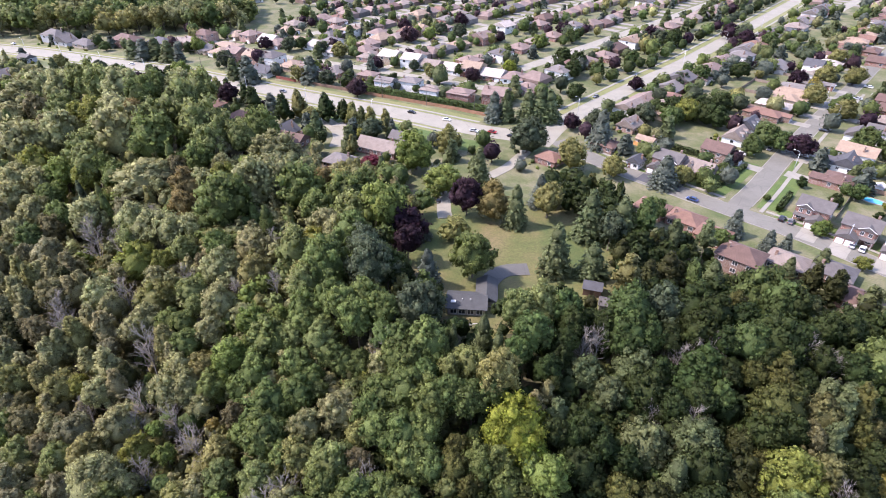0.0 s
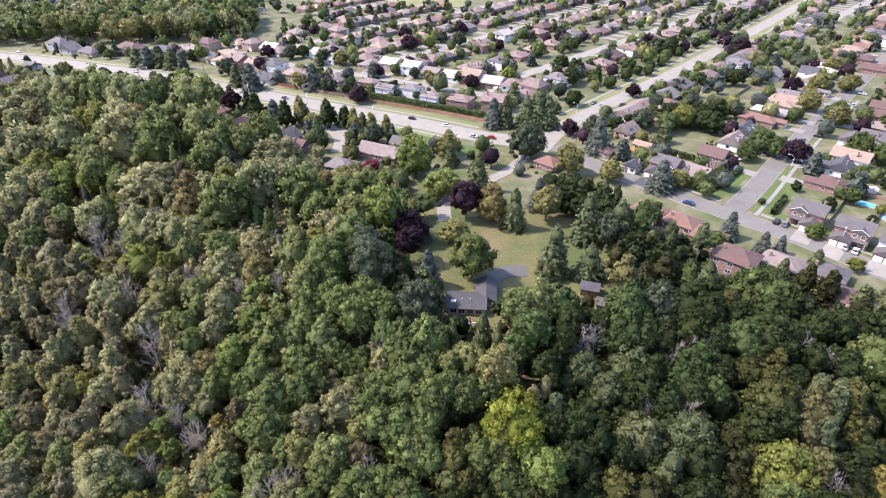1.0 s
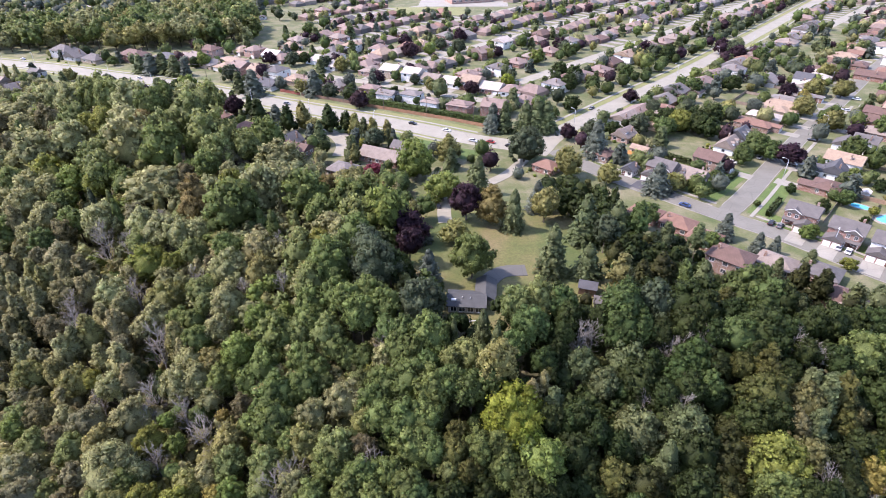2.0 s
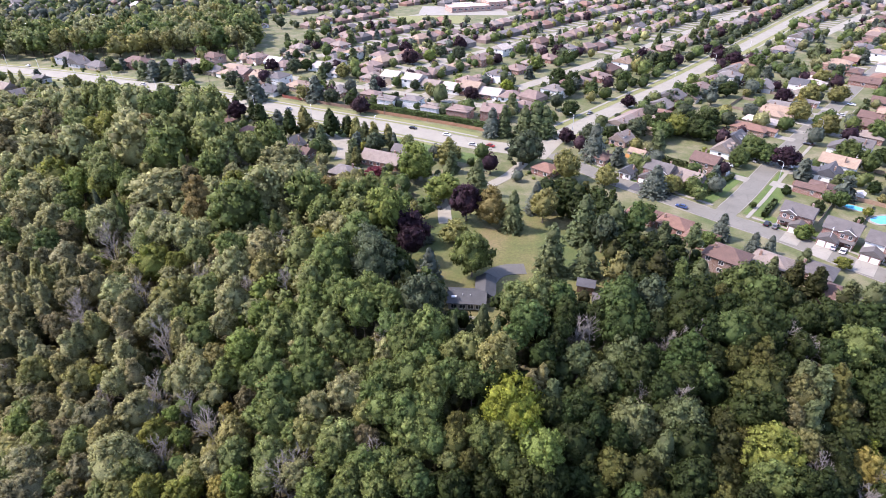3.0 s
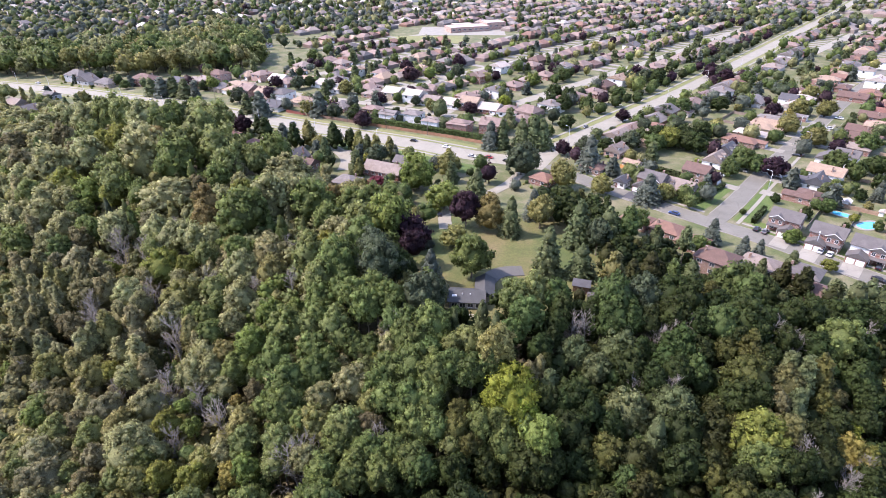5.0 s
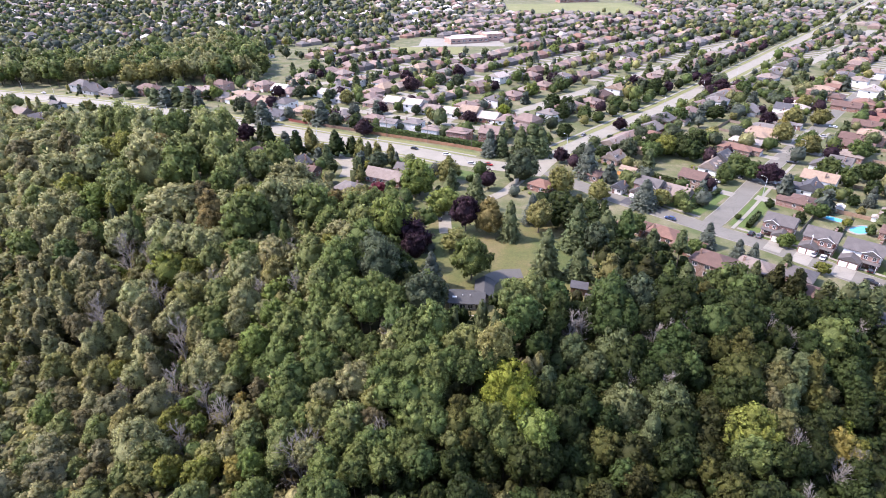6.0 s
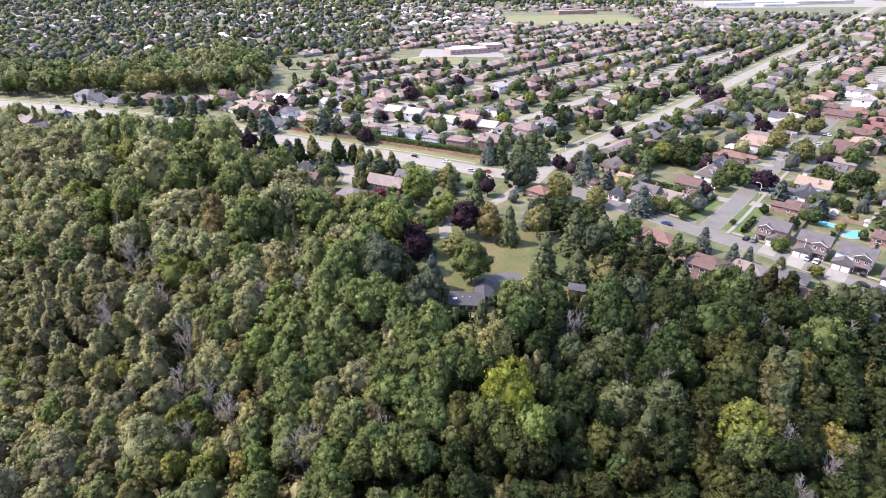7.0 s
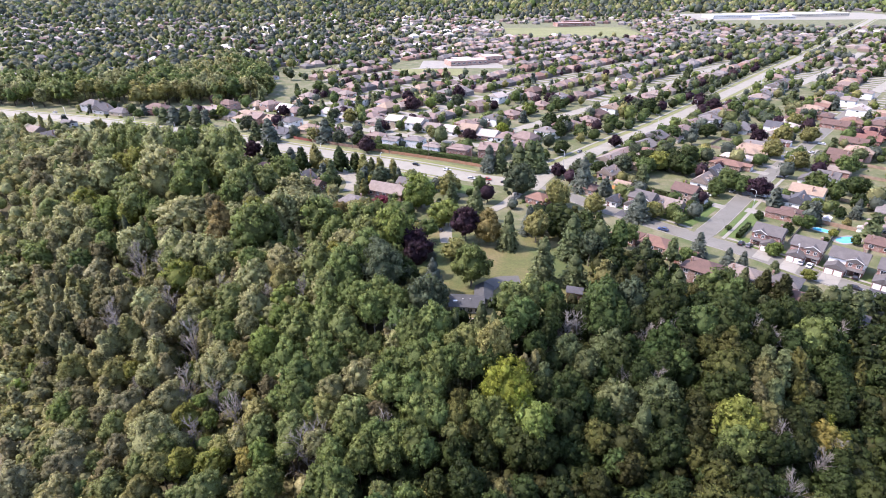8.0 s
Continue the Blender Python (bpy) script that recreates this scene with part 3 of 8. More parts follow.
def prism(w0, w1, d0, d1, eave, ridge, style, over=0.45, thick=0.16):
    """A roof over the rectangle w0..w1, d0..d1: 'hip', 'gable_x' (ridge along x), 'gable_y' (ridge along y), with real eaves."""
    x0, x1, y0, y1 = w0 - over, w1 + over, d0 - over, d1 + over
    w, d = x1 - x0, y1 - y0
    cx, cy = (x0 + x1) / 2, (y0 + y1) / 2
    if style == "hip":
        run = min(w, d) / 2 * 0.98
        ends = [(x0 + run, cy), (x1 - run, cy)] if w >= d else [(cx, y0 + run), (cx, y1 - run)]
    elif style == "gable_x":
        ends = [(x0, cy), (x1, cy)]
    else:
        ends = [(cx, y0), (cx, y1)]
    bm = bmesh.new()
    low = [bm.verts.new((x, y, eave - thick)) for x, y in ((x0, y0), (x1, y0), (x1, y1), (x0, y1))]
    rim = [bm.verts.new((x, y, eave)) for x, y in ((x0, y0), (x1, y0), (x1, y1), (x0, y1))]
    a, b = [bm.verts.new((x, y, ridge)) for x, y in ends]
    bm.faces.new(low[::-1])
    for i in range(4):
        j = (i + 1) % 4
        bm.faces.new((low[i], low[j], rim[j], rim[i]))
    along_x = style == "gable_x" or (style == "hip" and w >= d)
    if along_x:
        shapes = ((rim[0], rim[1], b, a), (rim[2], rim[3], a, b), (rim[3], rim[0], a), (rim[1], rim[2], b))
    else:
        shapes = ((rim[1], rim[2], b, a), (rim[3], rim[0], a, b), (rim[0], rim[1], a), (rim[2], rim[3], b))
    for f in shapes:
        bm.faces.new(f)
    return bm


def gable_end(w0, w1, y, base, peak, thick=0.2, side="y"):
    """The triangular wall under a gable."""
    bm = bmesh.new()
    pts = ((w0, base), (w1, base), ((w0 + w1) / 2, peak))
    rings = []
    for off in (0, thick):
        rings.append([bm.verts.new((p, y + off, z) if side == "y" else (y + off, p, z)) for p, z in pts])
    bm.faces.new(rings[0])
    bm.faces.new(rings[1][::-1])
    for i in range(3):
        j = (i + 1) % 3
        bm.faces.new((rings[0][j], rings[0][i], rings[1][i], rings[1][j]))
    return bm


SHARED = {}


def window_meshes(w, h):
    """A frame with its crossbar and a pane, facing -y, sharing their meshes between windows of one size."""
    key = (w, h)
    if key not in SHARED:
        bm = bmesh.new()
        for x0, x1, z0, z1 in ((-w / 2 - 0.1, -w / 2, -h / 2 - 0.1, h / 2 + 0.1), (w / 2, w / 2 + 0.1, -h / 2 - 0.1, h / 2 + 0.1), (-w / 2, w / 2, h / 2, h / 2 + 0.1), (-w / 2, w / 2, -h / 2 - 0.12, -h / 2), (-0.035, 0.035, -h / 2, h / 2)):
            box(bm, x0, x1, -0.09, 0.02, z0, z1)
        pane = boxed(-w / 2, w / 2, -0.035, 0.0, -h / 2, h / 2)
        meshes = []
        for name, shape, mat in (("window", bm, TRIM), ("pane", pane, WINDOW)):
            me = bpy.data.meshes.new(name)
            shape.to_mesh(me)
            shape.free()
            me.materials.append(mat)
            meshes.append(me)
        SHARED[key] = meshes
    return SHARED[key]


def plain_window(parent, x, y, z, turn, w=1.8, h=1.3, colour=WHITE):
    """A distant house's window: surround and glass in one mesh."""
    key = ("plain", w, h)
    if key not in SHARED:
        bm = bmesh.new()
        box(bm, -w / 2 - 0.12, w / 2 + 0.12, -0.06, 0.02, -h / 2 - 0.12, h / 2 + 0.12)
        box(bm, -w / 2, w / 2, -0.08, 0.0, -h / 2, h / 2)
        me = bpy.data.meshes.new("window")
        bm.to_mesh(me)
        bm.free()
        me.materials.append(TRIM)
        me.materials.append(WINDOW)
        for k in range(6, 12):
            me.polygons[k].material_index = 1
        SHARED[key] = me
    ob = part("window", SHARED[key], None, parent, colour=colour)
    ob.matrix_basis = pose(x, y, z, 0, 0, turn)
    return ob


def add_window(parent, x, y, z, turn, w=1.4, h=1.2, colour=WHITE):
    frame_mesh, pane_mesh = window_meshes(w, h)
    ob = part("window", frame_mesh, None, parent, colour=colour)
    ob.matrix_basis = pose(x, y, z, 0, 0, turn)
    part("pane", pane_mesh, None, ob)
    return ob


def garage_door(parent, x, y, z, w=2.5, h=2.1, colour=WHITE):
    bm = bmesh.new()
    for i in range(4):
        box(bm, x - w / 2, x + w / 2, y - 0.06, y + 0.02, z + i * h / 4 + 0.02, z + (i + 1) * h / 4 - 0.02)
    box(bm, x - w / 2, x + w / 2, y - 0.02, y + 0.02, z, z + h)
    return part("garage_door", bm, TRIM, parent, colour=colour)


def house_parts(top, w, d, storeys, roof, roofs, walls, style="plain", detail=True, pitch=0.55, trim=WHITE, upper=None):
    """Builds a house round its own foot, the front facing -y. style adds a garage wing, dormers or a split level."""
    brick = walls not in ("white", "grey", "cream", "dark")
    wall_mat, wall_colour, roof_colour = (BRICK if brick else SIDING), WALLS[walls], ROOFS[roofs]
    eave = 0.3 + 2.6 * storeys
    x0, x1, y0, y1 = -w / 2, w / 2, -d / 2, d / 2
    if upper and storeys == 2:
        part("wall", boxed(x0, x1, y0, y1, -0.5, 2.9), wall_mat, top, colour=wall_colour)
        part("upper_wall", boxed(x0 + 0.02, x1 - 0.02, y0 + 0.02, y1 - 0.02, 2.9, eave), SIDING, top, colour=WALLS[upper])
    else:
        part("wall", boxed(x0, x1, y0, y1, -0.5, eave), wall_mat, top, colour=wall_colour)
    span = (min(w, d) if roof == "hip" else d if roof == "gable_x" else w) / 2 + 0.45
    ridge = eave + span * pitch
    part("roof", prism(x0, x1, y0, y1, eave + 0.1, ridge + 0.1, roof), SHINGLE, top, colour=roof_colour)
    end_colour = WALLS[upper] if upper else wall_colour
    end_mat = SIDING if upper else wall_mat
    if roof == "gable_x":
        for y in (x0 - 0.02, x1 - 0.18):
            part("gable", gable_end(y0, y1, y, eave - 0.05, ridge - 0.16 - 0.3 * pitch, side="x"), end_mat, top, colour=end_colour)
    elif roof == "gable_y":
        for y in (y0 - 0.02, y1 - 0.18):
            part("gable", gable_end(x0, x1, y, eave - 0.05, ridge - 0.16 - 0.3 * pitch), end_mat, top, colour=end_colour)
    part("chimney", boxed(x1 * 0.55, x1 * 0.55 + 0.8, y1 * 0.3, y1 * 0.3 + 0.6, eave, ridge + 0.7), BRICK, top, colour=WALLS["brown"])
    front = y0
    if "garage" in style:
        gw, gd = min(6.2, w * 0.55), 4.2 if "deep" not in style else 6.0
        side = -1 if "mirror" in style else 1
        gx0, gx1 = (x0, x0 + gw) if side < 0 else (x1 - gw, x1)
        wing_y = y0 - gd
        part("garage_wall", boxed(gx0 + 0.01, gx1 - 0.01, wing_y, y0 + 0.1, -0.5, 2.75), wall_mat, top, colour=wall_colour)
        rise = 2.75 + (gw / 2 + 0.4) * pitch
        part("garage_roof", prism(gx0, gx1, wing_y, y0 + 1.2, 2.83, rise, "gable_y", 0.35), SHINGLE, top, colour=roof_colour)
        part("garage_gable", gable_end(gx0, gx1, wing_y - 0.02, 2.7, rise - 0.32), wall_mat, top, colour=wall_colour)
        for k in (-1, 1):
            garage_door(top, (gx0 + gx1) / 2 + k * gw * 0.235, wing_y - 0.02, 0.05, gw * 0.4, colour=trim)
        if "porch" in style:
            px0, px1 = (gx1, x1) if side < 0 else (x0, gx0)
            bm = bmesh.new()
            lo = [bm.verts.new(p) for p in ((px0, y0 - 2.0, 2.55), (px1, y0 - 2.0, 2.55), (px1, y0, 3.3), (px0, y0, 3.3))]
            hi = [bm.verts.new(p) for p in ((px0, y0 - 2.0, 2.7), (px1, y0 - 2.0, 2.7), (px1, y0, 3.45), (px0, y0, 3.45))]
            bm.faces.new(lo[::-1]), bm.faces.new(hi)
            for i in range(4):
                bm.faces.new((lo[i], lo[(i + 1) % 4], hi[(i + 1) % 4], hi[i]))
            part("porch_roof", bm, SHINGLE, top, colour=roof_colour)
            for k in (0.1, 0.9):
                x = px0 + (px1 - px0) * k
                part("porch_post", boxed(x - 0.08, x + 0.08, y0 - 1.9, y0 - 1.74, -0.4, 2.65), TRIM, top, colour=trim)
        if "peak" in style:
            fw = w * 0.46
            fx = (x0 + fw / 2 + 0.6) if side > 0 else (x1 - fw / 2 - 0.6)
            part("front_bay", boxed(fx - fw / 2, fx + fw / 2, y0 - 0.6, y0 + 0.1, 2.9, eave), wall_mat, top, colour=wall_colour)
            rise = eave + (fw / 2 + 0.35) * pitch
            part("front_roof", prism(fx - fw / 2, fx + fw / 2, y0 - 0.6, y0 + d * 0.35, eave + 0.12, rise + 0.1, "gable_y", 0.35), SHINGLE, top, colour=roof_colour)
            part("front_gable", gable_end(fx - fw / 2, fx + fw / 2, y0 - 0.62, eave - 0.02, rise - 0.25), wall_mat, top, colour=wall_colour)
            for k in (-0.25, 0.25):
                add_window(top, fx + k * fw, y0 - 0.61, eave - 1.15, 0, 1.0, 1.3, trim)
            bm = bmesh.new()
            for k in (-1, 1):
                a, b = (fx + k * (fw / 2 + 0.35), eave + 0.02), (fx, rise)
                v = [bm.verts.new((p[0], y0 - 1.0, p[1] + o)) for p, o in ((a, 0), (b, 0), (b, 0.22), (a, 0.22))]
                w2 = [bm.verts.new((p.co.x, p.co.y + 0.08, p.co.z)) for p in v]
                bm.faces.new(v), bm.faces.new(w2[::-1])
                for i in range(4):
                    bm.faces.new((v[(i + 1) % 4], v[i], w2[i], w2[(i + 1) % 4]))
            part("bargeboard", bm, TRIM, top, colour=trim)
        front = wing_y
    if "dormer" in style:
        for k in (-0.22, 0.22):
            cx, yd = k * w, y0 + d * 0.12
            zb = eave + (yd - y0 + 0.45) * pitch
            part("dormer_wall", boxed(cx - 0.75, cx + 0.75, yd, yd + 2.4, zb - 0.3, zb + 1.25), SIDING, top, colour=WHITE)
            part("dormer_roof", prism(cx - 0.75, cx + 0.75, yd, yd + 2.8, zb + 1.3, zb + 2.0, "gable_y", 0.22, 0.1), SHINGLE, top, colour=roof_colour)
            part("dormer_gable", gable_end(cx - 0.75, cx + 0.75, yd - 0.02, zb + 1.2, zb + 1.85, 0.1), SIDING, top, colour=WHITE)
            add_window(top, cx, yd - 0.01, zb + 0.65, 0, 0.8, 0.9)
    # openings
    levels = [1.7 + 2.65 * s for s in range(storeys)]
    if detail:
        for s, z in enumerate(levels):
            n = max(2, int(w / 3.4))
            for i in range(n):
                x = x0 + w * (i + 0.5) / n
                if not ("garage" in style and s == 0 and ((x > 0) == ("mirror" not in style))) and not ("peak" in style and s == 1):
                    add_window(top, x, y0, z, 0, 1.5, 1.3, trim)
                add_window(top, x, y1, z, 180, 1.5, 1.3, trim)
            for y in (y0 + d * 0.3, y0 + d * 0.72):
                add_window(top, x0, y, z, -90, 1.1, 1.2, trim)
                add_window(top, x1, y, z, 90, 1.1, 1.2, trim)
        dx = (x0 + w * 0.28) if "mirror" not in style else (x1 - w * 0.28)
        part("front_door", boxed(dx - 0.5, dx + 0.5, y0 - 0.07, y0 + 0.02, 0.1, 2.2), TRIM, top, colour=(0.12, 0.05, 0.04))
    else:
        z = levels[-1]
        for i in (-0.25, 0.25):
            plain_window(top, i * w, y0, z, 0, colour=trim)
        plain_window(top, x0, 0, z, -90, 1.4, 1.2, trim)
        plain_window(top, x1, 0, z, 90, 1.4, 1.2, trim)
        if "door" in style:
            garage_door(top, x1 - 2.2, y0 - 0.02, 0.05, 3.0, colour=trim)
    return top


HOMES = []


def house(x, y, turn, w, d, storeys, roof, roofs, walls, style="plain", detail=True, pitch=0.55, trim=WHITE, upper=None, where="on a garden lot"):
    kind = {1: "single-storey", 2: "two-storey"}[storeys]
    shape = {"hip": "hipped", "gable_x": "gabled", "gable_y": "gabled"}[roof]
    wall_word = {"brick": "red brick", "brown": "brown brick", "buff": "buff brick", "pink": "pinkish brick", "white": "white-sided", "grey": "grey-sided", "cream": "cream-sided", "dark": "dark-timbered"}[walls]
    top = thing("house", x, y, float(ground_z(x, y)), turn, f"{kind} {wall_word} house with a {ROOF_WORDS.get(roofs, roofs)} {shape} roof", "house", f"houses {where}")
    house_parts(top, w, d, storeys, roof, roofs, walls, style, detail, pitch, trim, upper)
    HOMES.append((x, y, max(w, d) / 2))
    if "garage" in style and "STOCK" not in style:
        gw, gd = min(6.2, w * 0.55), 4.2 if "deep" not in style else 6.0
        gx = (w / 2 - gw / 2) * (-1 if "mirror" in style else 1)
        spot = pose(x, y, 0, 0, 0, turn) @ Vector((gx, -d / 2 - gd + 0.1, 0))
        driveway(spot.x, spot.y, turn, round(gw, 1), 9.0, DARK_ASPHALT if "black" in style else None)
    return top


STOCK = {}


def row_house(x, y, turn, variant, roofs, walls, where="in a street of houses"):
    """One of a few house shapes, repeated in its own colours."""
    shapes = ((13.6, 14.5, 1, "hip", "door"), (12.2, 13.5, 2, "hip", "door"), (12.8, 13.5, 2, "gable_x", "door"), (13.8, 14, 1, "gable_x", "door"), (12.2, 17, 1, "gable_y", "door"), (13.6, 15.5, 1, "hip", "door"))
    w, d, storeys, roof, style = shapes[variant % len(shapes)]
    brick = walls in ("brick", "brown", "buff", "pink")
    wall_word = {"brick": "red brick", "brown": "brown brick", "buff": "buff brick", "pink": "pinkish brick"}.get(walls, walls + "-sided")
    key = (variant % len(shapes), brick)
    shape = {"hip": "hipped", "gable_x": "gabled", "gable_y": "gabled"}[roof]
    label = f"{ {1: 'single-storey', 2: 'two-storey'}[storeys]} {wall_word} house with a {ROOF_WORDS.get(roofs, roofs)} {shape} roof"
    if key not in STOCK:
        STOCK[key] = house(x, y, turn, w, d, storeys, roof, roofs, walls, style, False, 0.42, where=where)
        return STOCK[key]
    top = copy_thing(STOCK[key], pose(x, y, float(ground_z(x, y)), 0, 0, turn))
    tagged(top, label, "house", f"houses {where}")
    for ob in top.children:
        if ob.name.startswith(("wall", "gable")):
            ob.color = (*WALLS[walls], 1)
        elif ob.name.startswith("roof"):
            ob.color = (*ROOFS[roofs], 1)
    HOMES.append((x, y, max(w, d) / 2))
    return top


def driveway(x, y, turn, w, length, mat=None):
    """A paved drive that starts at x, y and runs forward (local -y)."""
    ob = new("driveway", part_mesh_drive(w, length, mat or CONCRETE))
    ob.matrix_basis = pose(x, y, float(ground_z(x, y)) + 0.06, 0, 0, turn)
    return tagged(ob, "dark asphalt driveway in front of a house" if mat == DARK_ASPHALT else "pale concrete driveway in front of a house", "driveway", kind="structure")


def part_mesh_drive(w, length, mat):
    key = ("drive", w, length, mat.name)
    if key not in SHARED:
        bm = boxed(-w / 2, w / 2, -length, 0, -0.2, 0.04)
        me = bpy.data.meshes.new("driveway")
        bm.to_mesh(me)
        bm.free()
        me.materials.append(mat)
        SHARED[key] = me
    return SHARED[key]


# ---------------------------------------------------------------- cars
CAR = []
PAINTS = {"black": (0.012, 0.012, 0.014), "silver": (0.45, 0.46, 0.47), "white": (0.75, 0.75, 0.74), "red": (0.28, 0.02, 0.02), "blue": (0.03, 0.06, 0.16), "grey": (0.13, 0.135, 0.14), "green": (0.03, 0.08, 0.05)}


def car(x, y, turn, paint, where="parked on a driveway"):
    """A saloon with its nose towards local -y."""
    label = f"{paint} car, {where}"
    if CAR:
        top = copy_thing(CAR[0], pose(x, y, float(ground_z(x, y)) + 0.1, 0, 0, turn))
        tagged(top, label, "car", "cars")
    else:
        top = thing("car", x, y, float(ground_z(x, y)) + 0.1, turn, label, "car", "cars")
        side = ((-2.25, 0.35), (-2.2, 0.72), (-1.2, 0.88), (1.5, 0.92), (2.2, 0.9), (2.28, 0.4))
        bm = bmesh.new()
        loops = [[bm.verts.new((s * k, yy, z)) for yy, z in side] for s, k in ((-1, 0.9), (1, 0.9))]
        bm.faces.new(loops[0]), bm.faces.new(loops[1][::-1])
        for i in range(len(side)):
            j = (i + 1) % len(side)
            bm.faces.new((loops[0][j], loops[0][i], loops[1][i], loops[1][j]))
        bmesh.ops.bevel(bm, geom=bm.edges[:], offset=0.07, segments=2, affect="EDGES")
        part("body", bm, PAINT, top)
        bm = bmesh.new()
        base = [bm.verts.new(p) for p in ((-0.8, -1.15, 0.88), (0.8, -1.15, 0.88), (0.8, 1.75, 0.9), (-0.8, 1.75, 0.9))]
        roof = [bm.verts.new(p) for p in ((-0.64, -0.4, 1.42), (0.64, -0.4, 1.42), (0.64, 1.15, 1.42), (-0.64, 1.15, 1.42))]
        for i in range(4):
            bm.faces.new((base[i], base[(i + 1) % 4], roof[(i + 1) % 4], roof[i]))
        bm.faces.new(roof), bm.faces.new(base[::-1])
        part("glasshouse", bm, WINDOW, top, "dark window glass")
        part("roof_panel", boxed(-0.62, 0.62, -0.38, 1.12, 1.41, 1.46), PAINT, top)
        for sx in (-0.82, 0.82):
            for sy in (-1.4, 1.35):
                v, f = [], []
                tube(v, f, (sx - 0.1, sy, 0.32), (sx + 0.1, sy, 0.32), 0.32, 0.32, 12)
                part("wheel", mesh_of("wheel", v, f, TYRE), None, top)
        for sx in (-0.6, 0.6):
            part("headlight", boxed(sx - 0.18, sx + 0.18, -2.26, -2.18, 0.58, 0.7), TRIM, top, colour=(0.8, 0.8, 0.78))
            part("tail_light", boxed(sx - 0.18, sx + 0.18, 2.2, 2.27, 0.68, 0.8), TRIM, top, colour=(0.35, 0.02, 0.02))
        CAR.append(top)
    for ob in top.children:
        if ob.name.startswith(("body", "roof_panel")):
            ob.color = (*PAINTS[paint], 1)
    return top


# ---------------------------------------------------------------- posts, fences, hedges, pools
def street_lamp(x, y, turn, h=8.5, where="beside the street"):
    top = thing("street_lamp", x, y, float(ground_z(x, y)), turn, f"grey metal street lamp with curved arm, {where}", "street lamp", "street lamps")
    v, f = [], []
    tube(v, f, (0, 0, -0.3), (0, 0, h - 0.8), 0.13, 0.08, 8)
    part("pole", mesh_of("pole", v, f, STEEL, True), None, top)
    v, f = [], []
    pts = [(0, 0, h - 0.85), (0, -0.35, h - 0.2), (0, -1.0, h + 0.1), (0, -2.0, h + 0.15)]
    for a, b in zip(pts, pts[1:]):
        tube(v, f, a, b, 0.06, 0.055, 6)
    part("arm", mesh_of("arm", v, f, STEEL, True), None, top)
    part("lamp_head", boxed(-0.17, 0.17, -2.75, -1.95, h + 0.05, h + 0.24), TRIM, top, colour=(0.5, 0.5, 0.5))
    return top


def utility_pole(x, y, turn, h=11.0):
    top = thing("utility_pole", x, y, float(ground_z(x, y)), turn, "weathered wooden utility pole with a crossarm, beside the main road", "utility pole", "utility poles")
    v, f = [], []
    tube(v, f, (0, 0, -0.4), (0, 0, h), 0.17, 0.11, 8)
    part("pole", mesh_of("pole", v, f, BARK, True), None, top)
    part("crossarm", boxed(-1.3, 1.3, -0.07, 0.07, h - 0.9, h - 0.72), WOOD, top, colour=(0.2, 0.15, 0.1))
    for k in (-1.2, -0.5, 0.5, 1.2):
        part("insulator", boxed(k - 0.06, k + 0.06, -0.06, 0.06, h - 0.72, h - 0.5), TRIM, top, colour=(0.5, 0.5, 0.5))
    return top


def fence(points, h, colour, label, pitch=3.0):
    """A board fence: posts with boards between."""
    line = [Vector(p) for p in points]
    top = thing("fence", line[0].x, line[0].y, 0, 0, label, "fence", "fences")
    for a, b in zip(line, line[1:]):
        n = max(1, round((b - a).length / pitch))
        way = (b - a) / n
        turn = math.degrees(math.atan2(way.y, way.x))
        for i in range(n):
            p = a + way * i - line[0]
            z = float(ground_z(p.x + line[0].x, p.y + line[0].y))
            board = part("panel", fence_mesh(round(way.length, 2), h), None, top, colour=colour)
            board.matrix_basis = pose(p.x, p.y, z, 0, 0, turn)
            post = part("post", post_mesh(h), None, top, colour=colour)
            post.matrix_basis = pose(p.x, p.y, z, 0, 0, turn)
    return top


def fence_mesh(length, h):
    key = ("panel", length, h)
    if key not in SHARED:
        bm = boxed(0.06, length - 0.06, -0.025, 0.025, 0.05, h)
        me = bpy.data.meshes.new("panel")
        bm.to_mesh(me)
        bm.free()
        me.materials.append(WOOD)
        SHARED[key] = me
    return SHARED[key]


def post_mesh(h):
    key = ("post", h)
    if key not in SHARED:
        bm = boxed(-0.07, 0.07, -0.07, 0.07, -0.3, h + 0.1)
        me = bpy.data.meshes.new("post")
        bm.to_mesh(me)
        bm.free()
        me.materials.append(WOOD)
        SHARED[key] = me
    return SHARED[key]


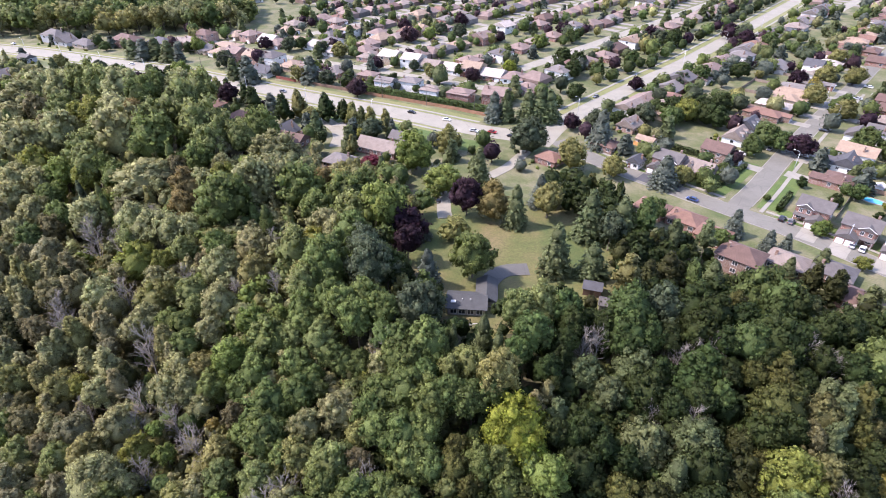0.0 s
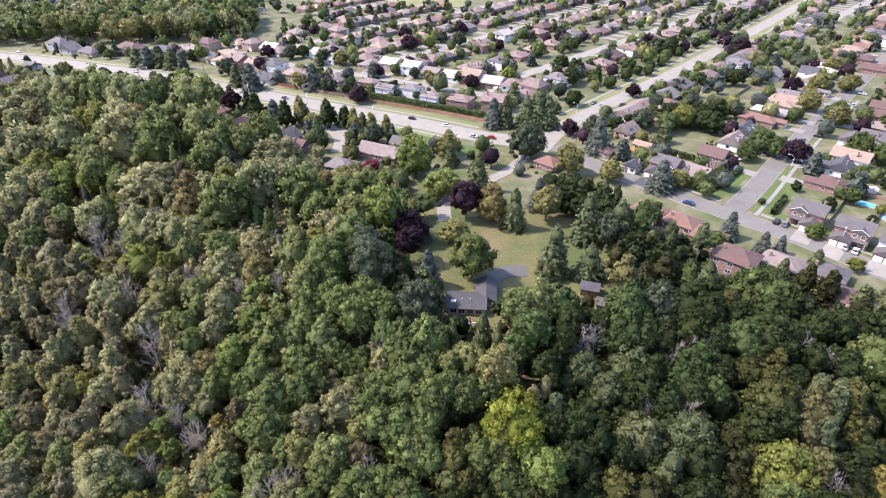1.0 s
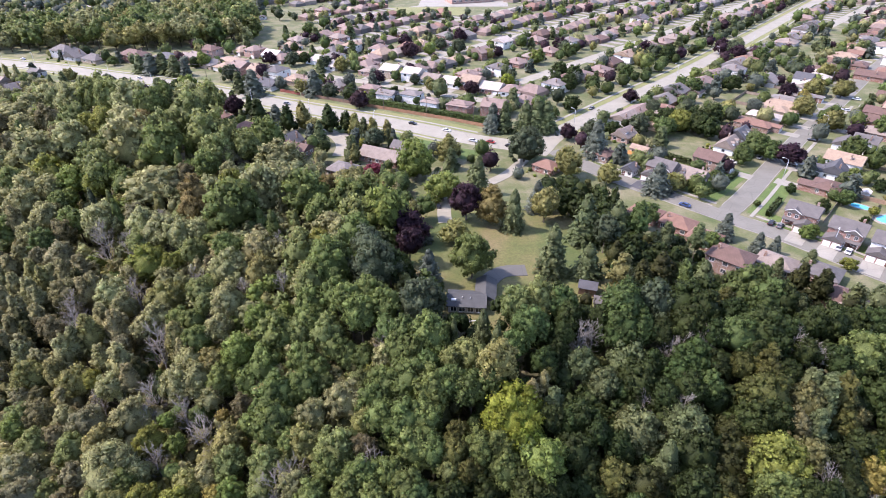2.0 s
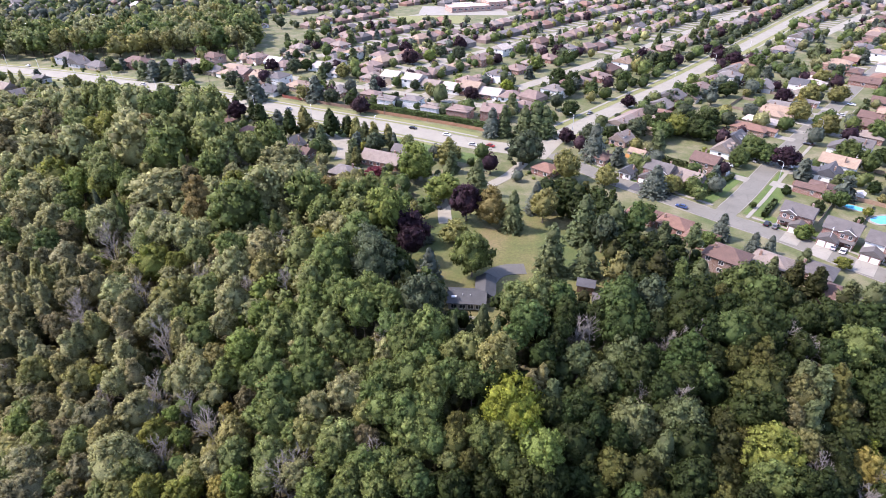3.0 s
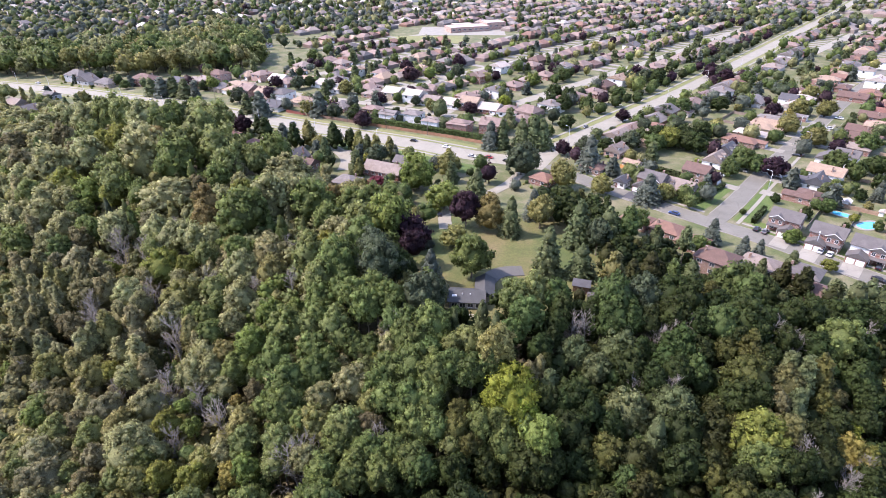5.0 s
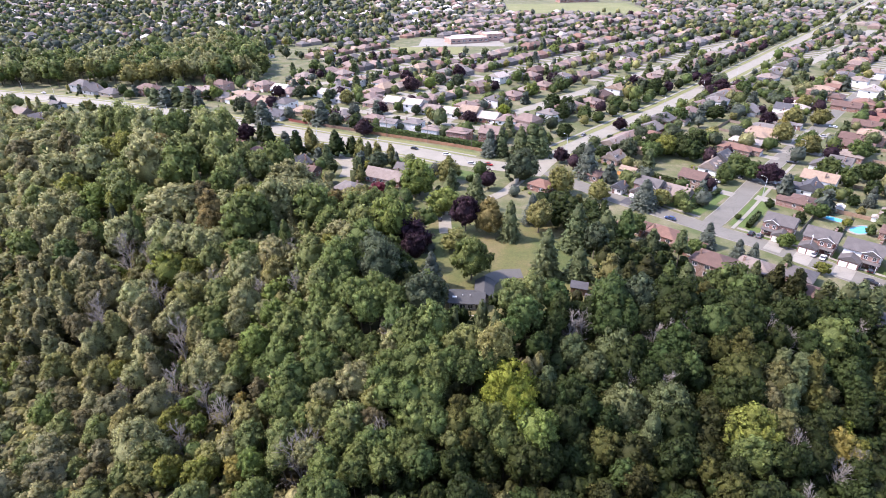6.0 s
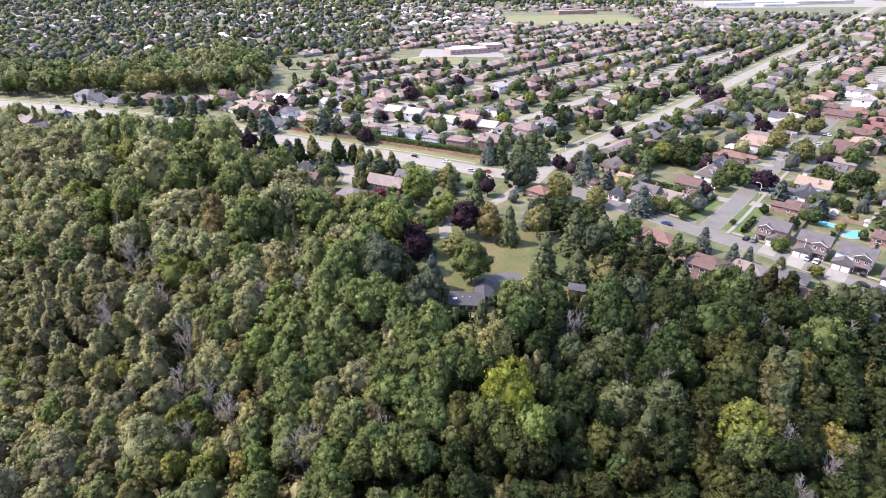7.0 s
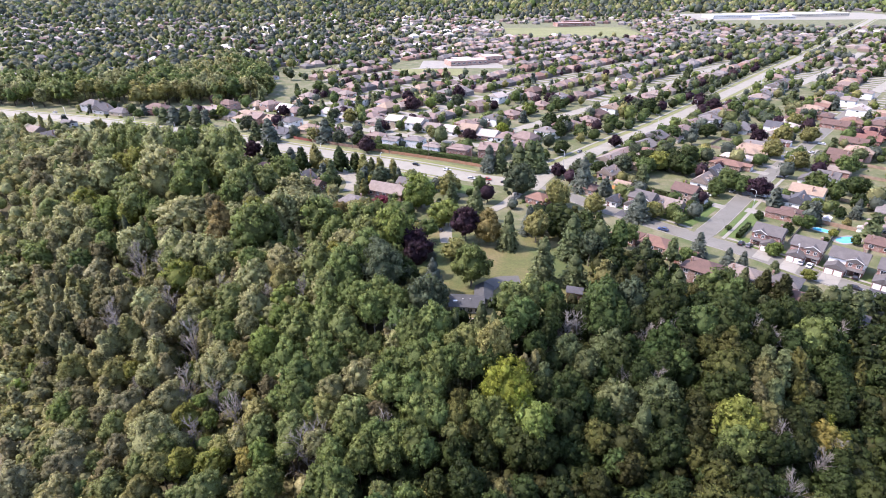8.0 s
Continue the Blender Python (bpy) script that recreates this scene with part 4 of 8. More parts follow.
def hedge(points, h, w, tone="hedge", label="clipped dense green hedge beside a garden"):
    """A clipped hedge: a rounded body thick with leaf sprays."""
    rng = np.random.default_rng(int(abs(points[0][0]) * 10))
    line = [np.array(p, float) for p in points]
    origin = line[0]
    pieces = []
    for a, b in zip(line, line[1:]):
        length = np.linalg.norm(b - a)
        n = int(length * (2 * h + w) * 6)
        s = rng.uniform(0, 1, n)
        q = rng.uniform(0, 1, n)
        ring = q * (2 * h + w)
        side = np.where(ring < h, -w / 2, np.where(ring > h + w, w / 2, ring - h - w / 2))
        z = np.where(ring < h, ring, np.where(ring > h + w, 2 * h + w - ring, h)) + rng.normal(0, 0.1, n)
        way = (b - a) / length
        right = np.array([way[1], -way[0]])
        p = a + (b - a) * s[:, None] + right * side[:, None] - origin
        points3 = np.column_stack([p, z])
        nrm = np.column_stack([right * np.sign(side)[:, None] * (np.abs(side) > w / 2 - 0.01)[:, None], np.where(np.abs(side) > w / 2 - 0.01, 0.35, 1.0)])
        pieces.append(cards(rng, points3, nrm, 0.3, 1.2, 0.45))
        corner = [a + right * (w / 2 - 0.15), a - right * (w / 2 - 0.15), b - right * (w / 2 - 0.15), b + right * (w / 2 - 0.15)]
        v = np.array([[*(c - origin), zz] for zz in (-0.3, h - 0.15) for c in corner])
        pieces.append((v, np.array([(3, 2, 1, 0), (4, 5, 6, 7), (0, 1, 5, 4), (1, 2, 6, 5), (2, 3, 7, 6), (3, 0, 4, 7)]), np.tile([0.0, 0.0, 1.0], (8, 1))))
    v, f, nrm = gather(pieces)
    ob = new("hedge", mesh_of("hedge", v, f, LEAF, normals=nrm))
    ob.location = (origin[0], origin[1], float(ground_z(origin[0], origin[1])))
    ob.color = (*TONES[tone], 1)
    return tagged(ob, label, "hedge", "hedges")


def pool(x, y, turn, a, b):
    """An in-ground swimming pool with a pale deck."""
    top = thing("swimming_pool", x, y, float(ground_z(x, y)), turn, "turquoise oval swimming pool with a pale concrete deck, in a garden", "swimming pool", "swimming pools")
    deck, rim = bmesh.new(), 28
    rings = []
    for k, z in ((1.35, 0.0), (1.35, 0.12), (1.02, 0.12), (1.0, -0.05)):
        rings.append([deck.verts.new((a * k * math.copysign(abs(math.cos(w)) ** 0.75, math.cos(w)), b * k * math.copysign(abs(math.sin(w)) ** 0.75, math.sin(w)), z)) for w in (2 * math.pi * i / rim for i in range(rim))])
    for p, q in zip(rings, rings[1:]):
        for i in range(rim):
            deck.faces.new((p[i], p[(i + 1) % rim], q[(i + 1) % rim], q[i]))
    part("deck", deck, CONCRETE, top)
    bm = bmesh.new()
    bm.faces.new([bm.verts.new((a * 1.01 * math.copysign(abs(math.cos(w)) ** 0.75, math.cos(w)), b * 1.01 * math.copysign(abs(math.sin(w)) ** 0.75, math.sin(w)), 0.06)) for w in (2 * math.pi * i / rim for i in range(rim))])
    part("water", bm, WATER, top)
    return top
# ---------------------------------------------------------------- the houses of the streets nearby
house(62.1, 241.6, -41, 11, 9, 1, "hip", "brown", "brown", "plain", pitch=0.42)
house(78.0, 264.9, -41, 9, 10, 1, "gable_y", "taupe", "pink", "dormer_none", pitch=0.7, detail=False)
house(81.4, 246.3, -41, 8, 5, 1, "gable_x", "tan", "cream", "plain", pitch=0.5)
house(71.1, 223.3, -41, 5.5, 6, 1, "gable_y", "dark", "white", "plain", pitch=0.7)
house(84.2, 220.8, -41, 11, 9, 2, "gable_x", "slate", "brick", "garage_peak_mirror_black", pitch=0.6)
house(95.0, 216.4, -41, 12, 9, 1, "gable_x", "taupe", "brick", "garage_mirror_dormer_black", pitch=0.75)
house(107.8, 231.4, 49, 10, 11, 2, "gable_y", "brown", "brown", "garage", pitch=0.5)
house(124.1, 251.5, 49, 11, 9, 1, "gable_x", "taupe", "white", "dormer", pitch=0.8, detail=False)
house(134.8, 264.8, 49, 11, 9, 1, "gable_x", "dark", "white", "dormer", pitch=0.8, detail=False)
house(149.9, 283.6, 49, 10, 17, 1, "hip", "rust", "brown", "garage", pitch=0.35, detail=False)
house(160.8, 294.9, 49, 10, 17, 1, "hip", "pale", "buff", "garage", pitch=0.35, detail=False)
house(170.2, 308.1, 49, 10, 17, 1, "hip", "tan", "buff", "garage", pitch=0.35, detail=False)
house(185.9, 323.8, 49, 10, 17, 1, "hip", "grey", "buff", "garage", pitch=0.35, detail=False)
house(197.7, 333.5, 49, 10, 16, 1, "hip", "grey", "brick", "garage", pitch=0.35, detail=False)
house(209.5, 349.6, 49, 10, 16, 1, "gable_x", "pale", "white", "plain", pitch=0.4, detail=False)
house(212.6, 360.4, 49, 10, 10, 2, "gable_y", "dark", "white", "plain", pitch=0.6, detail=False)
house(238.8, 393.3, 49, 10, 10, 1, "hip", "brown", "brown", "plain", pitch=0.4, detail=False)
house(251.7, 398.9, 49, 11, 10, 1, "hip", "brown", "brick", "plain", pitch=0.4, detail=False)
house(274.1, 404.7, -131, 14, 9, 1, "hip", "brown", "brick", "plain", pitch=0.4, detail=False)
house(147.4, 208.5, -131, 11, 10, 1, "hip", "brown", "brick", "garage", pitch=0.4)
house(158.6, 223.6, -131, 11, 10, 1, "gable_x", "dark", "white", "garage", pitch=0.7)
house(165.6, 230.1, -131, 10.5, 14, 2, "gable_y", "tan", "white", "garage", pitch=0.5, detail=False)
house(180.8, 255.3, -131, 9, 9, 1, "gable_x", "slate", "white", "plain", pitch=0.6, detail=False)
house(188.0, 252.6, -131, 10, 10, 2, "gable_y", "slate", "white", "plain", pitch=0.5, detail=False)
house(205.9, 271.9, -131, 11, 11, 1, "hip", "taupe", "brick", "garage", pitch=0.4, detail=False)
house(217.8, 286.7, -131, 10.5, 15, 1, "gable_y", "brown", "brick", "plain", pitch=0.45, detail=False)
house(225.4, 301.6, -131, 10.5, 15, 1, "gable_y", "brown", "brick", "plain", pitch=0.45, detail=False)
house(233.6, 300.4, -131, 10.5, 14, 2, "hip", "tan", "pink", "plain", pitch=0.45, detail=False)
house(249.2, 329.8, -131, 10.5, 15, 1, "gable_y", "brown", "brown", "plain", pitch=0.45, detail=False)
house(262.2, 336.9, -131, 10.5, 15, 1, "gable_y", "red", "brick", "plain", pitch=0.45, detail=False)
house(270.6, 345.6, -131, 10.5, 15, 1, "gable_y", "red", "brick", "plain", pitch=0.45, detail=False)
house(124.4, 181.9, -41, 10.5, 9, 2, "gable_x", "slate", "brick", "garage_peak_porch", pitch=0.55)
house(133.6, 169.8, -41, 10.5, 9, 2, "gable_x", "slate", "brick", "garage_peak_porch_mirror", pitch=0.55)
house(143.0, 159.9, -41, 11.5, 9, 2, "gable_x", "slate", "brick", "garage_peak_porch_mirror", pitch=0.55, upper="white")
house(154.0, 150.4, -41, 10.5, 9, 2, "gable_x", "slate", "brick", "garage_deep_mirror_black", pitch=0.55)
house(178.0, 195.2, 139, 10, 9, 1, "hip", "taupe", "cream", "plain", pitch=0.4)
house(167.2, 178.1, 139, 10, 9, 1, "hip", "brown", "brick", "plain", pitch=0.4)
house(85.7, 150.2, 139, 12.5, 10, 2, "hip", "brown", "brown", "plain", pitch=0.5)
house(83.4, 166.2, 139, 10, 9, 1, "hip", "rust", "brick", "plain", pitch=0.45)
house(77.4, 176.3, 139, 11, 9, 1, "hip", "rust", "brick", "plain", pitch=0.45)
house(67.7, 183.7, 139, 11, 9, 1, "hip", "rust", "brick", "plain", pitch=0.45)
house(101.1, 151.1, 139, 11, 9, 1, "hip", "taupe", "brown", "plain", pitch=0.45)
house(112.8, 146.4, 139, 11, 9, 1, "hip", "slate", "brown", "plain", pitch=0.45)
house(111.0, 134.1, 139, 11, 9, 1, "hip", "brown", "brick", "plain", pitch=0.45)
house(-40.4, 234.6, -25.0, 20, 9, 1, "gable_x", "taupe", "brick", "plain", pitch=0.75)
house(-32.1, 246.1, -25.0, 9, 8, 1, "gable_x", "slate", "buff", "plain", pitch=0.6)
house(-56.1, 220.4, -25.0, 12, 10, 1, "hip", "grey", "buff", "plain", pitch=0.45)
house(-88.5, 251.1, -25.0, 10, 9, 1, "gable_y", "slate", "brick", "plain", pitch=0.8)
house(-82.6, 243.3, -25.0, 13, 8, 1, "gable_x", "brown", "brick", "plain", pitch=0.6)
house(-117.3, 271.3, -25.0, 13, 10, 1, "hip", "rust", "brick", "garage", pitch=0.5, detail=False)
house(-139.7, 288.3, -25.0, 12, 9, 1, "hip", "rust", "brick", "plain", pitch=0.45, detail=False)
house(-317.3, 355.0, -25.0, 14, 10, 1, "gable_x", "taupe", "buff", "plain", pitch=0.6, detail=False)
house(-293.8, 336.1, -25.0, 12, 9, 1, "gable_y", "slate", "buff", "plain", pitch=0.6, detail=False)
house(-308.1, 377.9, -25.0, 10, 8, 1, "gable_x", "slate", "grey", "plain", pitch=0.5, detail=False)
house(35.3, 226.1, -41, 10, 9, 1, "hip", "rust", "brick", "plain", pitch=0.45)
house(-322.9, 433.9, -25.0, 19, 13, 2, "hip", "slate", "grey", "plain", pitch=0.55, detail=False)
house(-309.3, 424.5, -25.0, 16, 10, 1, "gable_y", "slate", "grey", "plain", pitch=0.5, detail=False)
house(-289.2, 417.9, -25.0, 18, 12, 1, "hip", "slate", "buff", "plain", pitch=0.5, detail=False)
house(-258.3, 420.1, -25.0, 22, 13, 2, "hip", "brown", "brick", "plain", pitch=0.5, detail=False)
house(-234.5, 424.5, -25.0, 18, 12, 1, "hip", "dark", "brick", "plain", pitch=0.45, detail=False)
house(-220.0, 424.5, -25.0, 16, 12, 1, "hip", "taupe", "brick", "plain", pitch=0.45, detail=False)
house(-206.8, 438.5, -25.0, 16, 12, 2, "hip", "brown", "pink", "plain", pitch=0.45, detail=False)
house(-179.8, 413.8, -25.0, 22, 12, 1, "hip", "tan", "cream", "plain", pitch=0.25, detail=False)
house(-63.8, 344.3, 155.0, 12, 9, 1, "hip", "pink", "brown", "plain", pitch=0.4, detail=False)
house(-49.6, 323.4, 155.0, 11, 9, 2, "gable_x", "grey", "white", "plain", pitch=0.4, detail=False)
house(-35.1, 323.5, 155.0, 12, 9, 2, "hip", "grey", "white", "plain", pitch=0.4, detail=False)
house(-21.9, 308.7, 155.0, 11, 9, 2, "hip", "taupe", "white", "plain", pitch=0.4, detail=False)
house(-5.4, 303.7, 155.0, 13, 10, 2, "hip", "pink", "brick", "plain", pitch=0.4, detail=False)
house(99.4, 281.4, -41, 15, 10, 1, "hip", "tan", "buff", "plain", pitch=0.4, detail=False)
row_house(-133.7, 375.8, 155.0, 1, "slate", "white")
row_house(-117.1, 363.7, 155.0, 0, "tan", "buff")
row_house(-105.4, 360.4, 155.0, 0, "pink", "brick")
row_house(-131.0, 352.0, 155.0, 3, "dark", "white")
row_house(-126.7, 425.7, -25.0, 3, "tan", "white")
row_house(-114.6, 417.0, -25.0, 3, "pale", "white")
row_house(-103.0, 417.0, -25.0, 1, "grey", "white")
row_house(-76.0, 402.6, -25.0, 5, "pink", "brick")
row_house(-72.5, 443.9, -25.0, 1, "pink", "white")
row_house(-95.7, 453.6, -25.0, 1, "tan", "white")
row_house(-111.4, 466.2, 49, 0, "pink", "brick")
row_house(-116.0, 496.1, 49, 0, "taupe", "brick")
row_house(-119.1, 542.5, 49, 0, "pink", "brick")
row_house(-148.5, 461.2, 49, 0, "tan", "buff")
row_house(-148.8, 485.0, 49, 0, "taupe", "buff")
row_house(-222.4, 594.8, 49, 0, "slate", "grey")
row_house(-153.5, 432.4, -25.0, 3, "white", "white")
row_house(-158.8, 618.2, 49, 1, "pink", "brick")
row_house(-103.7, 589.0, -131, 5, "taupe", "brick")
row_house(-80.9, 581.1, -131, 5, "slate", "brick")
row_house(-25.3, 473.7, 49, 0, "taupe", "brick")
row_house(-21.4, 504.1, 49, 0, "grey", "brick")
row_house(-12.3, 528.4, 49, 0, "taupe", "brick")
row_house(-2.4, 561.8, 49, 0, "pink", "brick")
row_house(-58.0, 507.3, -131, 0, "pink", "brick")
row_house(7.3, 432.4, -131, 2, "pink", "brick")
row_house(-1.2, 367.8, -131, 1, "pink", "brick")
row_house(5.9, 380.1, -131, 0, "pink", "brick")
row_house(19.5, 385.7, -131, 1, "slate", "white")
row_house(34.0, 411.0, -131, 0, "pink", "brick")
row_house(46.7, 427.9, -131, 0, "taupe", "brick")
row_house(61.7, 446.1, -131, 0, "pink", "brick")
row_house(25.3, 468.3, 49, 2, "pale", "white")
row_house(13.6, 441.5, 49, 0, "grey", "brick")
row_house(54.5, 486.7, 49, 0, "pink", "brick")
row_house(80.5, 470.6, -131, 1, "grey", "white")
row_house(75.2, 376.9, -131, 0, "pink", "buff")
row_house(90.0, 389.6, -131, 0, "pink", "brick")
row_house(54.1, 347.1, -131, 1, "grey", "white")
row_house(33.3, 319.6, -131, 0, "pink", "buff")
row_house(114.9, 421.5, -131, 2, "tan", "white")
row_house(130.6, 448.3, -131, 0, "pale", "buff")
row_house(143.8, 462.8, -131, 0, "pink", "brick")
row_house(157.9, 478.1, -131, 0, "pink", "brick")
row_house(171.7, 494.2, -131, 0, "taupe", "buff")
row_house(188.4, 511.3, -131, 0, "taupe", "buff")
row_house(124.5, 514.8, 49, 0, "pink", "brick")
row_house(138.3, 533.2, 49, 0, "pink", "brick")
row_house(162.4, 570.2, -131, 2, "slate", "white")
row_house(185.0, 599.9, -131, 0, "taupe", "buff")
row_house(109.6, 303.7, -131, 0, "rust", "brick")
row_house(102.9, 291.8, -131, 0, "taupe", "buff")
row_house(137.8, 343.3, -131, 3, "pink", "cream")
row_house(148.7, 358.9, -131, 3, "pink", "cream")
row_house(163.1, 377.4, -131, 3, "pink", "white")
row_house(177.3, 382.7, -131, 1, "grey", "white")
row_house(223.3, 448.1, -131, 5, "slate", "grey")
row_house(257.9, 477.6, -131, 5, "taupe", "grey")
row_house(192.3, 365.7, 49, 3, "grey", "grey")
row_house(315.0, 467.1, -131, 2, "slate", "white")
row_house(318.1, 452.6, -131, 1, "taupe", "white")
row_house(304.4, 415.5, -131, 2, "pale", "white")
row_house(282.7, 386.8, -131, 0, "rust", "brick")
row_house(265.4, 377.9, -131, 4, "brown", "brick")
row_house(352.2, 484.9, -131, 1, "taupe", "white")
row_house(297.0, 378.1, -131, 0, "brown", "brick")
house(115.4, 127.9, 139, 11, 9, 1, "hip", "taupe", "brick", "plain", pitch=0.45)
house(120.3, 122.7, 139, 11, 9, 1, "hip", "slate", "brown", "plain", pitch=0.45)
# ---------------------------------------------------------------- the lawn's own buildings
def lawn_house():
    """The low house at the edge of the lawn: two charcoal roofs, a deck on the wooded side."""
    top = thing("house", 0.3, 124.0, float(ground_z(0.3, 127)) - 0.3, -3, "low house with charcoal shingle roofs and a pale deck, among trees", "house")
    wall = (0.36, 0.33, 0.29)
    part("wall", boxed(-5.2, 5.2, -3.4, 3.4, -2.5, 2.7), SIDING, top, colour=wall)
    part("roof", prism(-5.2, 5.2, -3.4, 3.4, 2.75, 4.5, "gable_x", 0.6), SHINGLE, top, colour=(0.058, 0.060, 0.060))
    part("wing_wall", boxed(2.6, 8.0, 0.5, 10.0, -2.5, 2.5), SIDING, top, colour=wall)
    part("wing_roof", prism(2.6, 8.0, 0.5, 10.0, 2.55, 4.3, "gable_y", 0.5), SHINGLE, top, colour=(0.058, 0.060, 0.060))
    for x in (-5.22, 5.02):
        part("gable", gable_end(-3.4, 3.4, x, 2.65, 4.2, side="x"), SIDING, top, colour=wall)
    part("gable", gable_end(2.6, 8.0, 9.82, 2.45, 4.0), SIDING, top, colour=wall)
    for x in (-3.6, -1.2, 1.2, 3.6):
        add_window(top, x, -3.4, 1.4, 0, 1.6, 1.4)
    part("skylight", boxed(-4.4, -3.0, -2.3, -1.5, 3.3, 3.85), TRIM, top, colour=WHITE)
    part("vent", boxed(-1.4, -1.1, -1.4, -1.1, 3.7, 4.3), TRIM, top, colour=OFF_WHITE)
    part("vent", boxed(0.9, 1.2, -1.4, -1.1, 3.7, 4.3), TRIM, top, colour=OFF_WHITE)
    part("deck", boxed(0.0, 5.2, -7.4, -3.4, -0.4, -0.15), WOOD, top, colour=(0.5, 0.46, 0.4))
    for x in (0.0, 1.7, 3.4, 5.06):
        part("deck_post", boxed(x, x + 0.14, -7.4, -7.26, -4.5, 0.85), WOOD, top, colour=(0.55, 0.5, 0.45))
    part("deck_rail", boxed(0.0, 5.2, -7.38, -7.28, 0.78, 0.9), TRIM, top, colour=WHITE)
    part("deck_rail", boxed(0.0, 5.2, -7.38, -7.28, 0.3, 0.38), TRIM, top, colour=WHITE)
    HOMES.append((0.3, 124, 6))
    HOMES.append((3, 118, 3))
    HOMES.append((5, 131, 4))
    return top


lawn_house()


def shed(x, y, turn, w, d, h, roofs, wall, label):
    top = thing("garden_shed", x, y, float(ground_z(x, y)), turn, label, "shed", "sheds")
    part("wall", boxed(-w / 2, w / 2, -d / 2, d / 2, -0.4, h), WOOD, top, colour=wall)
    part("roof", prism(-w / 2, w / 2, -d / 2, d / 2, h + 0.05, h + w * 0.28, "gable_x", 0.35, 0.1), SHINGLE, top, colour=ROOFS[roofs])
    for k in (-w / 2 - 0.02, w / 2 - 0.18):
        part("gable", gable_end(-d / 2, d / 2, k, h - 0.02, h + w * 0.24, side="x"), WOOD, top, colour=wall)
    part("shed_door", boxed(-0.5, 0.5, -d / 2 - 0.05, -d / 2 + 0.02, 0.05, 2.0), WOOD, top, colour=tuple(c * 0.6 for c in wall))
    HOMES.append((x, y, w / 2))
    return top


shed(36.5, 132.0, -15, 5.0, 4.0, 2.4, "dark", (0.13, 0.075, 0.05), "dark brown timber garden shed with a charcoal roof")
shed(39.5, 125.5, -15, 4.2, 3.6, 2.2, "slate", (0.3, 0.27, 0.24), "small grey garden shed with a slate roof, among trees")

strip("driveway_lawn", [(6, 134), (8, 138), (12, 141.5), (19, 142.5)], -3.0, 3.0, 0.14, YARD_ASPHALT, "grey asphalt yard beside the low house", "driveway", 1.5)
# ---------------------------------------------------------------- trees that stand out
# garden trees round the corner house
tree("broad", 147.6, 195.8, 3.5, 7.3, "mid", "mid", "yard")
tree("broad", 136.4, 190.3, 2.7, 5.7, "deep", "mid", "yard")
tree("broad", 154.4, 188.2, 2.0, 4.2, "yellow", "mid", "yard")
tree("broad", 179.6, 231.1, 5.0, 10.4, "mid", "mid", "yard")
tree("broad", 184.2, 219.9, 3.8, 7.9, "deep", "mid", "yard")
tree("broad", 113.8, 194.5, 1.4, 2.9, "mid", "mid", "yard")
tree("broad", 94.0, 199.9, 3.3, 7.0, "fresh", "mid", "yard")
tree("broad", 77.1, 209.5, 2.7, 5.7, "green", "mid", "yard")
tree("broad", 162.9, 217.1, 3.3, 6.8, "green", "mid", "yard")
tree("broad", 166.2, 198.7, 2.1, 4.4, "olive", "mid", "yard")
tree("broad", 129.6, 169.6, 1.7, 3.5, "green", "mid", "yard")
tree("broad", 122.6, 171.4, 2.5, 5.3, "light", "mid", "yard")
tree("broad", 132.1, 206.0, 2.2, 4.6, "deep", "mid", "yard")
tree("broad", 124.2, 236.8, 2.7, 5.7, "olive", "mid", "yard")
tree("broad", 105.6, 216.7, 2.5, 5.3, "mid", "mid", "yard")
tree("broad", 169.0, 209.1, 2.7, 5.6, "deep", "mid", "yard")
tree("broad", 159.2, 181.0, 2.2, 4.6, "mid", "mid", "yard")
tree("broad", 147.0, 181.2, 1.7, 3.7, "deep", "mid", "yard")
tree("spruce", 176.5, 209.1, 2.9, 9.9, "blue_spruce", "mid", "yard")
tree("spruce", 104.5, 159.8, 2.2, 7.5, "blue_spruce", "mid", "yard")
# crowns of the wood that can be told apart
# species tones, also lifted for haze at left and lowered for shade at right
tree("broad", -275.1, 303.6, 10.1, 13.2, "ash", "mid", "wood")
tree("broad", -248.2, 278.6, 10.7, 12.6, "ash", "mid", "wood")
tree("broad", -246.6, 261.1, 8.9, 12.9, "brown", "mid", "wood")
tree("broad", -247.4, 291.8, 9.7, 14.0, "pale", "mid", "wood")
tree("broad", -232.4, 262.7, 8.2, 12.8, "ash", "mid", "wood")
tree("broad", -238.8, 297.7, 9.0, 17.3, "pale", "mid", "wood")
tree("broad", -219.8, 266.2, 8.2, 16.1, "brown", "mid", "wood")
tree("broad", -218.8, 286.9, 9.5, 21.9, "pale", "mid", "wood")
tree("broad", -197.3, 255.1, 8.6, 21.3, "fresh", "mid", "wood")
tree("broad", -205.0, 287.6, 10.7, 26.2, "fresh", "mid", "wood")
tree("broad", -188.4, 276.6, 9.9, 27.1, "fresh", "mid", "wood")
tree("broad", -172.8, 268.6, 10.1, 28.2, "pale", "mid", "wood")
tree("broad", -159.5, 259.3, 9.4, 27.5, "green", "mid", "wood")
tree("broad", -156.9, 273.6, 7.3, 25.4, "green", "mid", "wood")
tree("broad", -146.5, 274.4, 8.1, 26.1, "pale", "mid", "wood")
tree("broad", -135.4, 269.9, 8.8, 26.7, "fresh", "mid", "wood")
tree("broad", -184.5, 245.8, 5.3, 19.3, "yellow", "mid", "wood")
tree("broad", -173.3, 241.6, 7.4, 23.0, "yellow", "mid", "wood")
tree("broad", -162.2, 240.2, 8.1, 25.1, "pale", "mid", "wood")
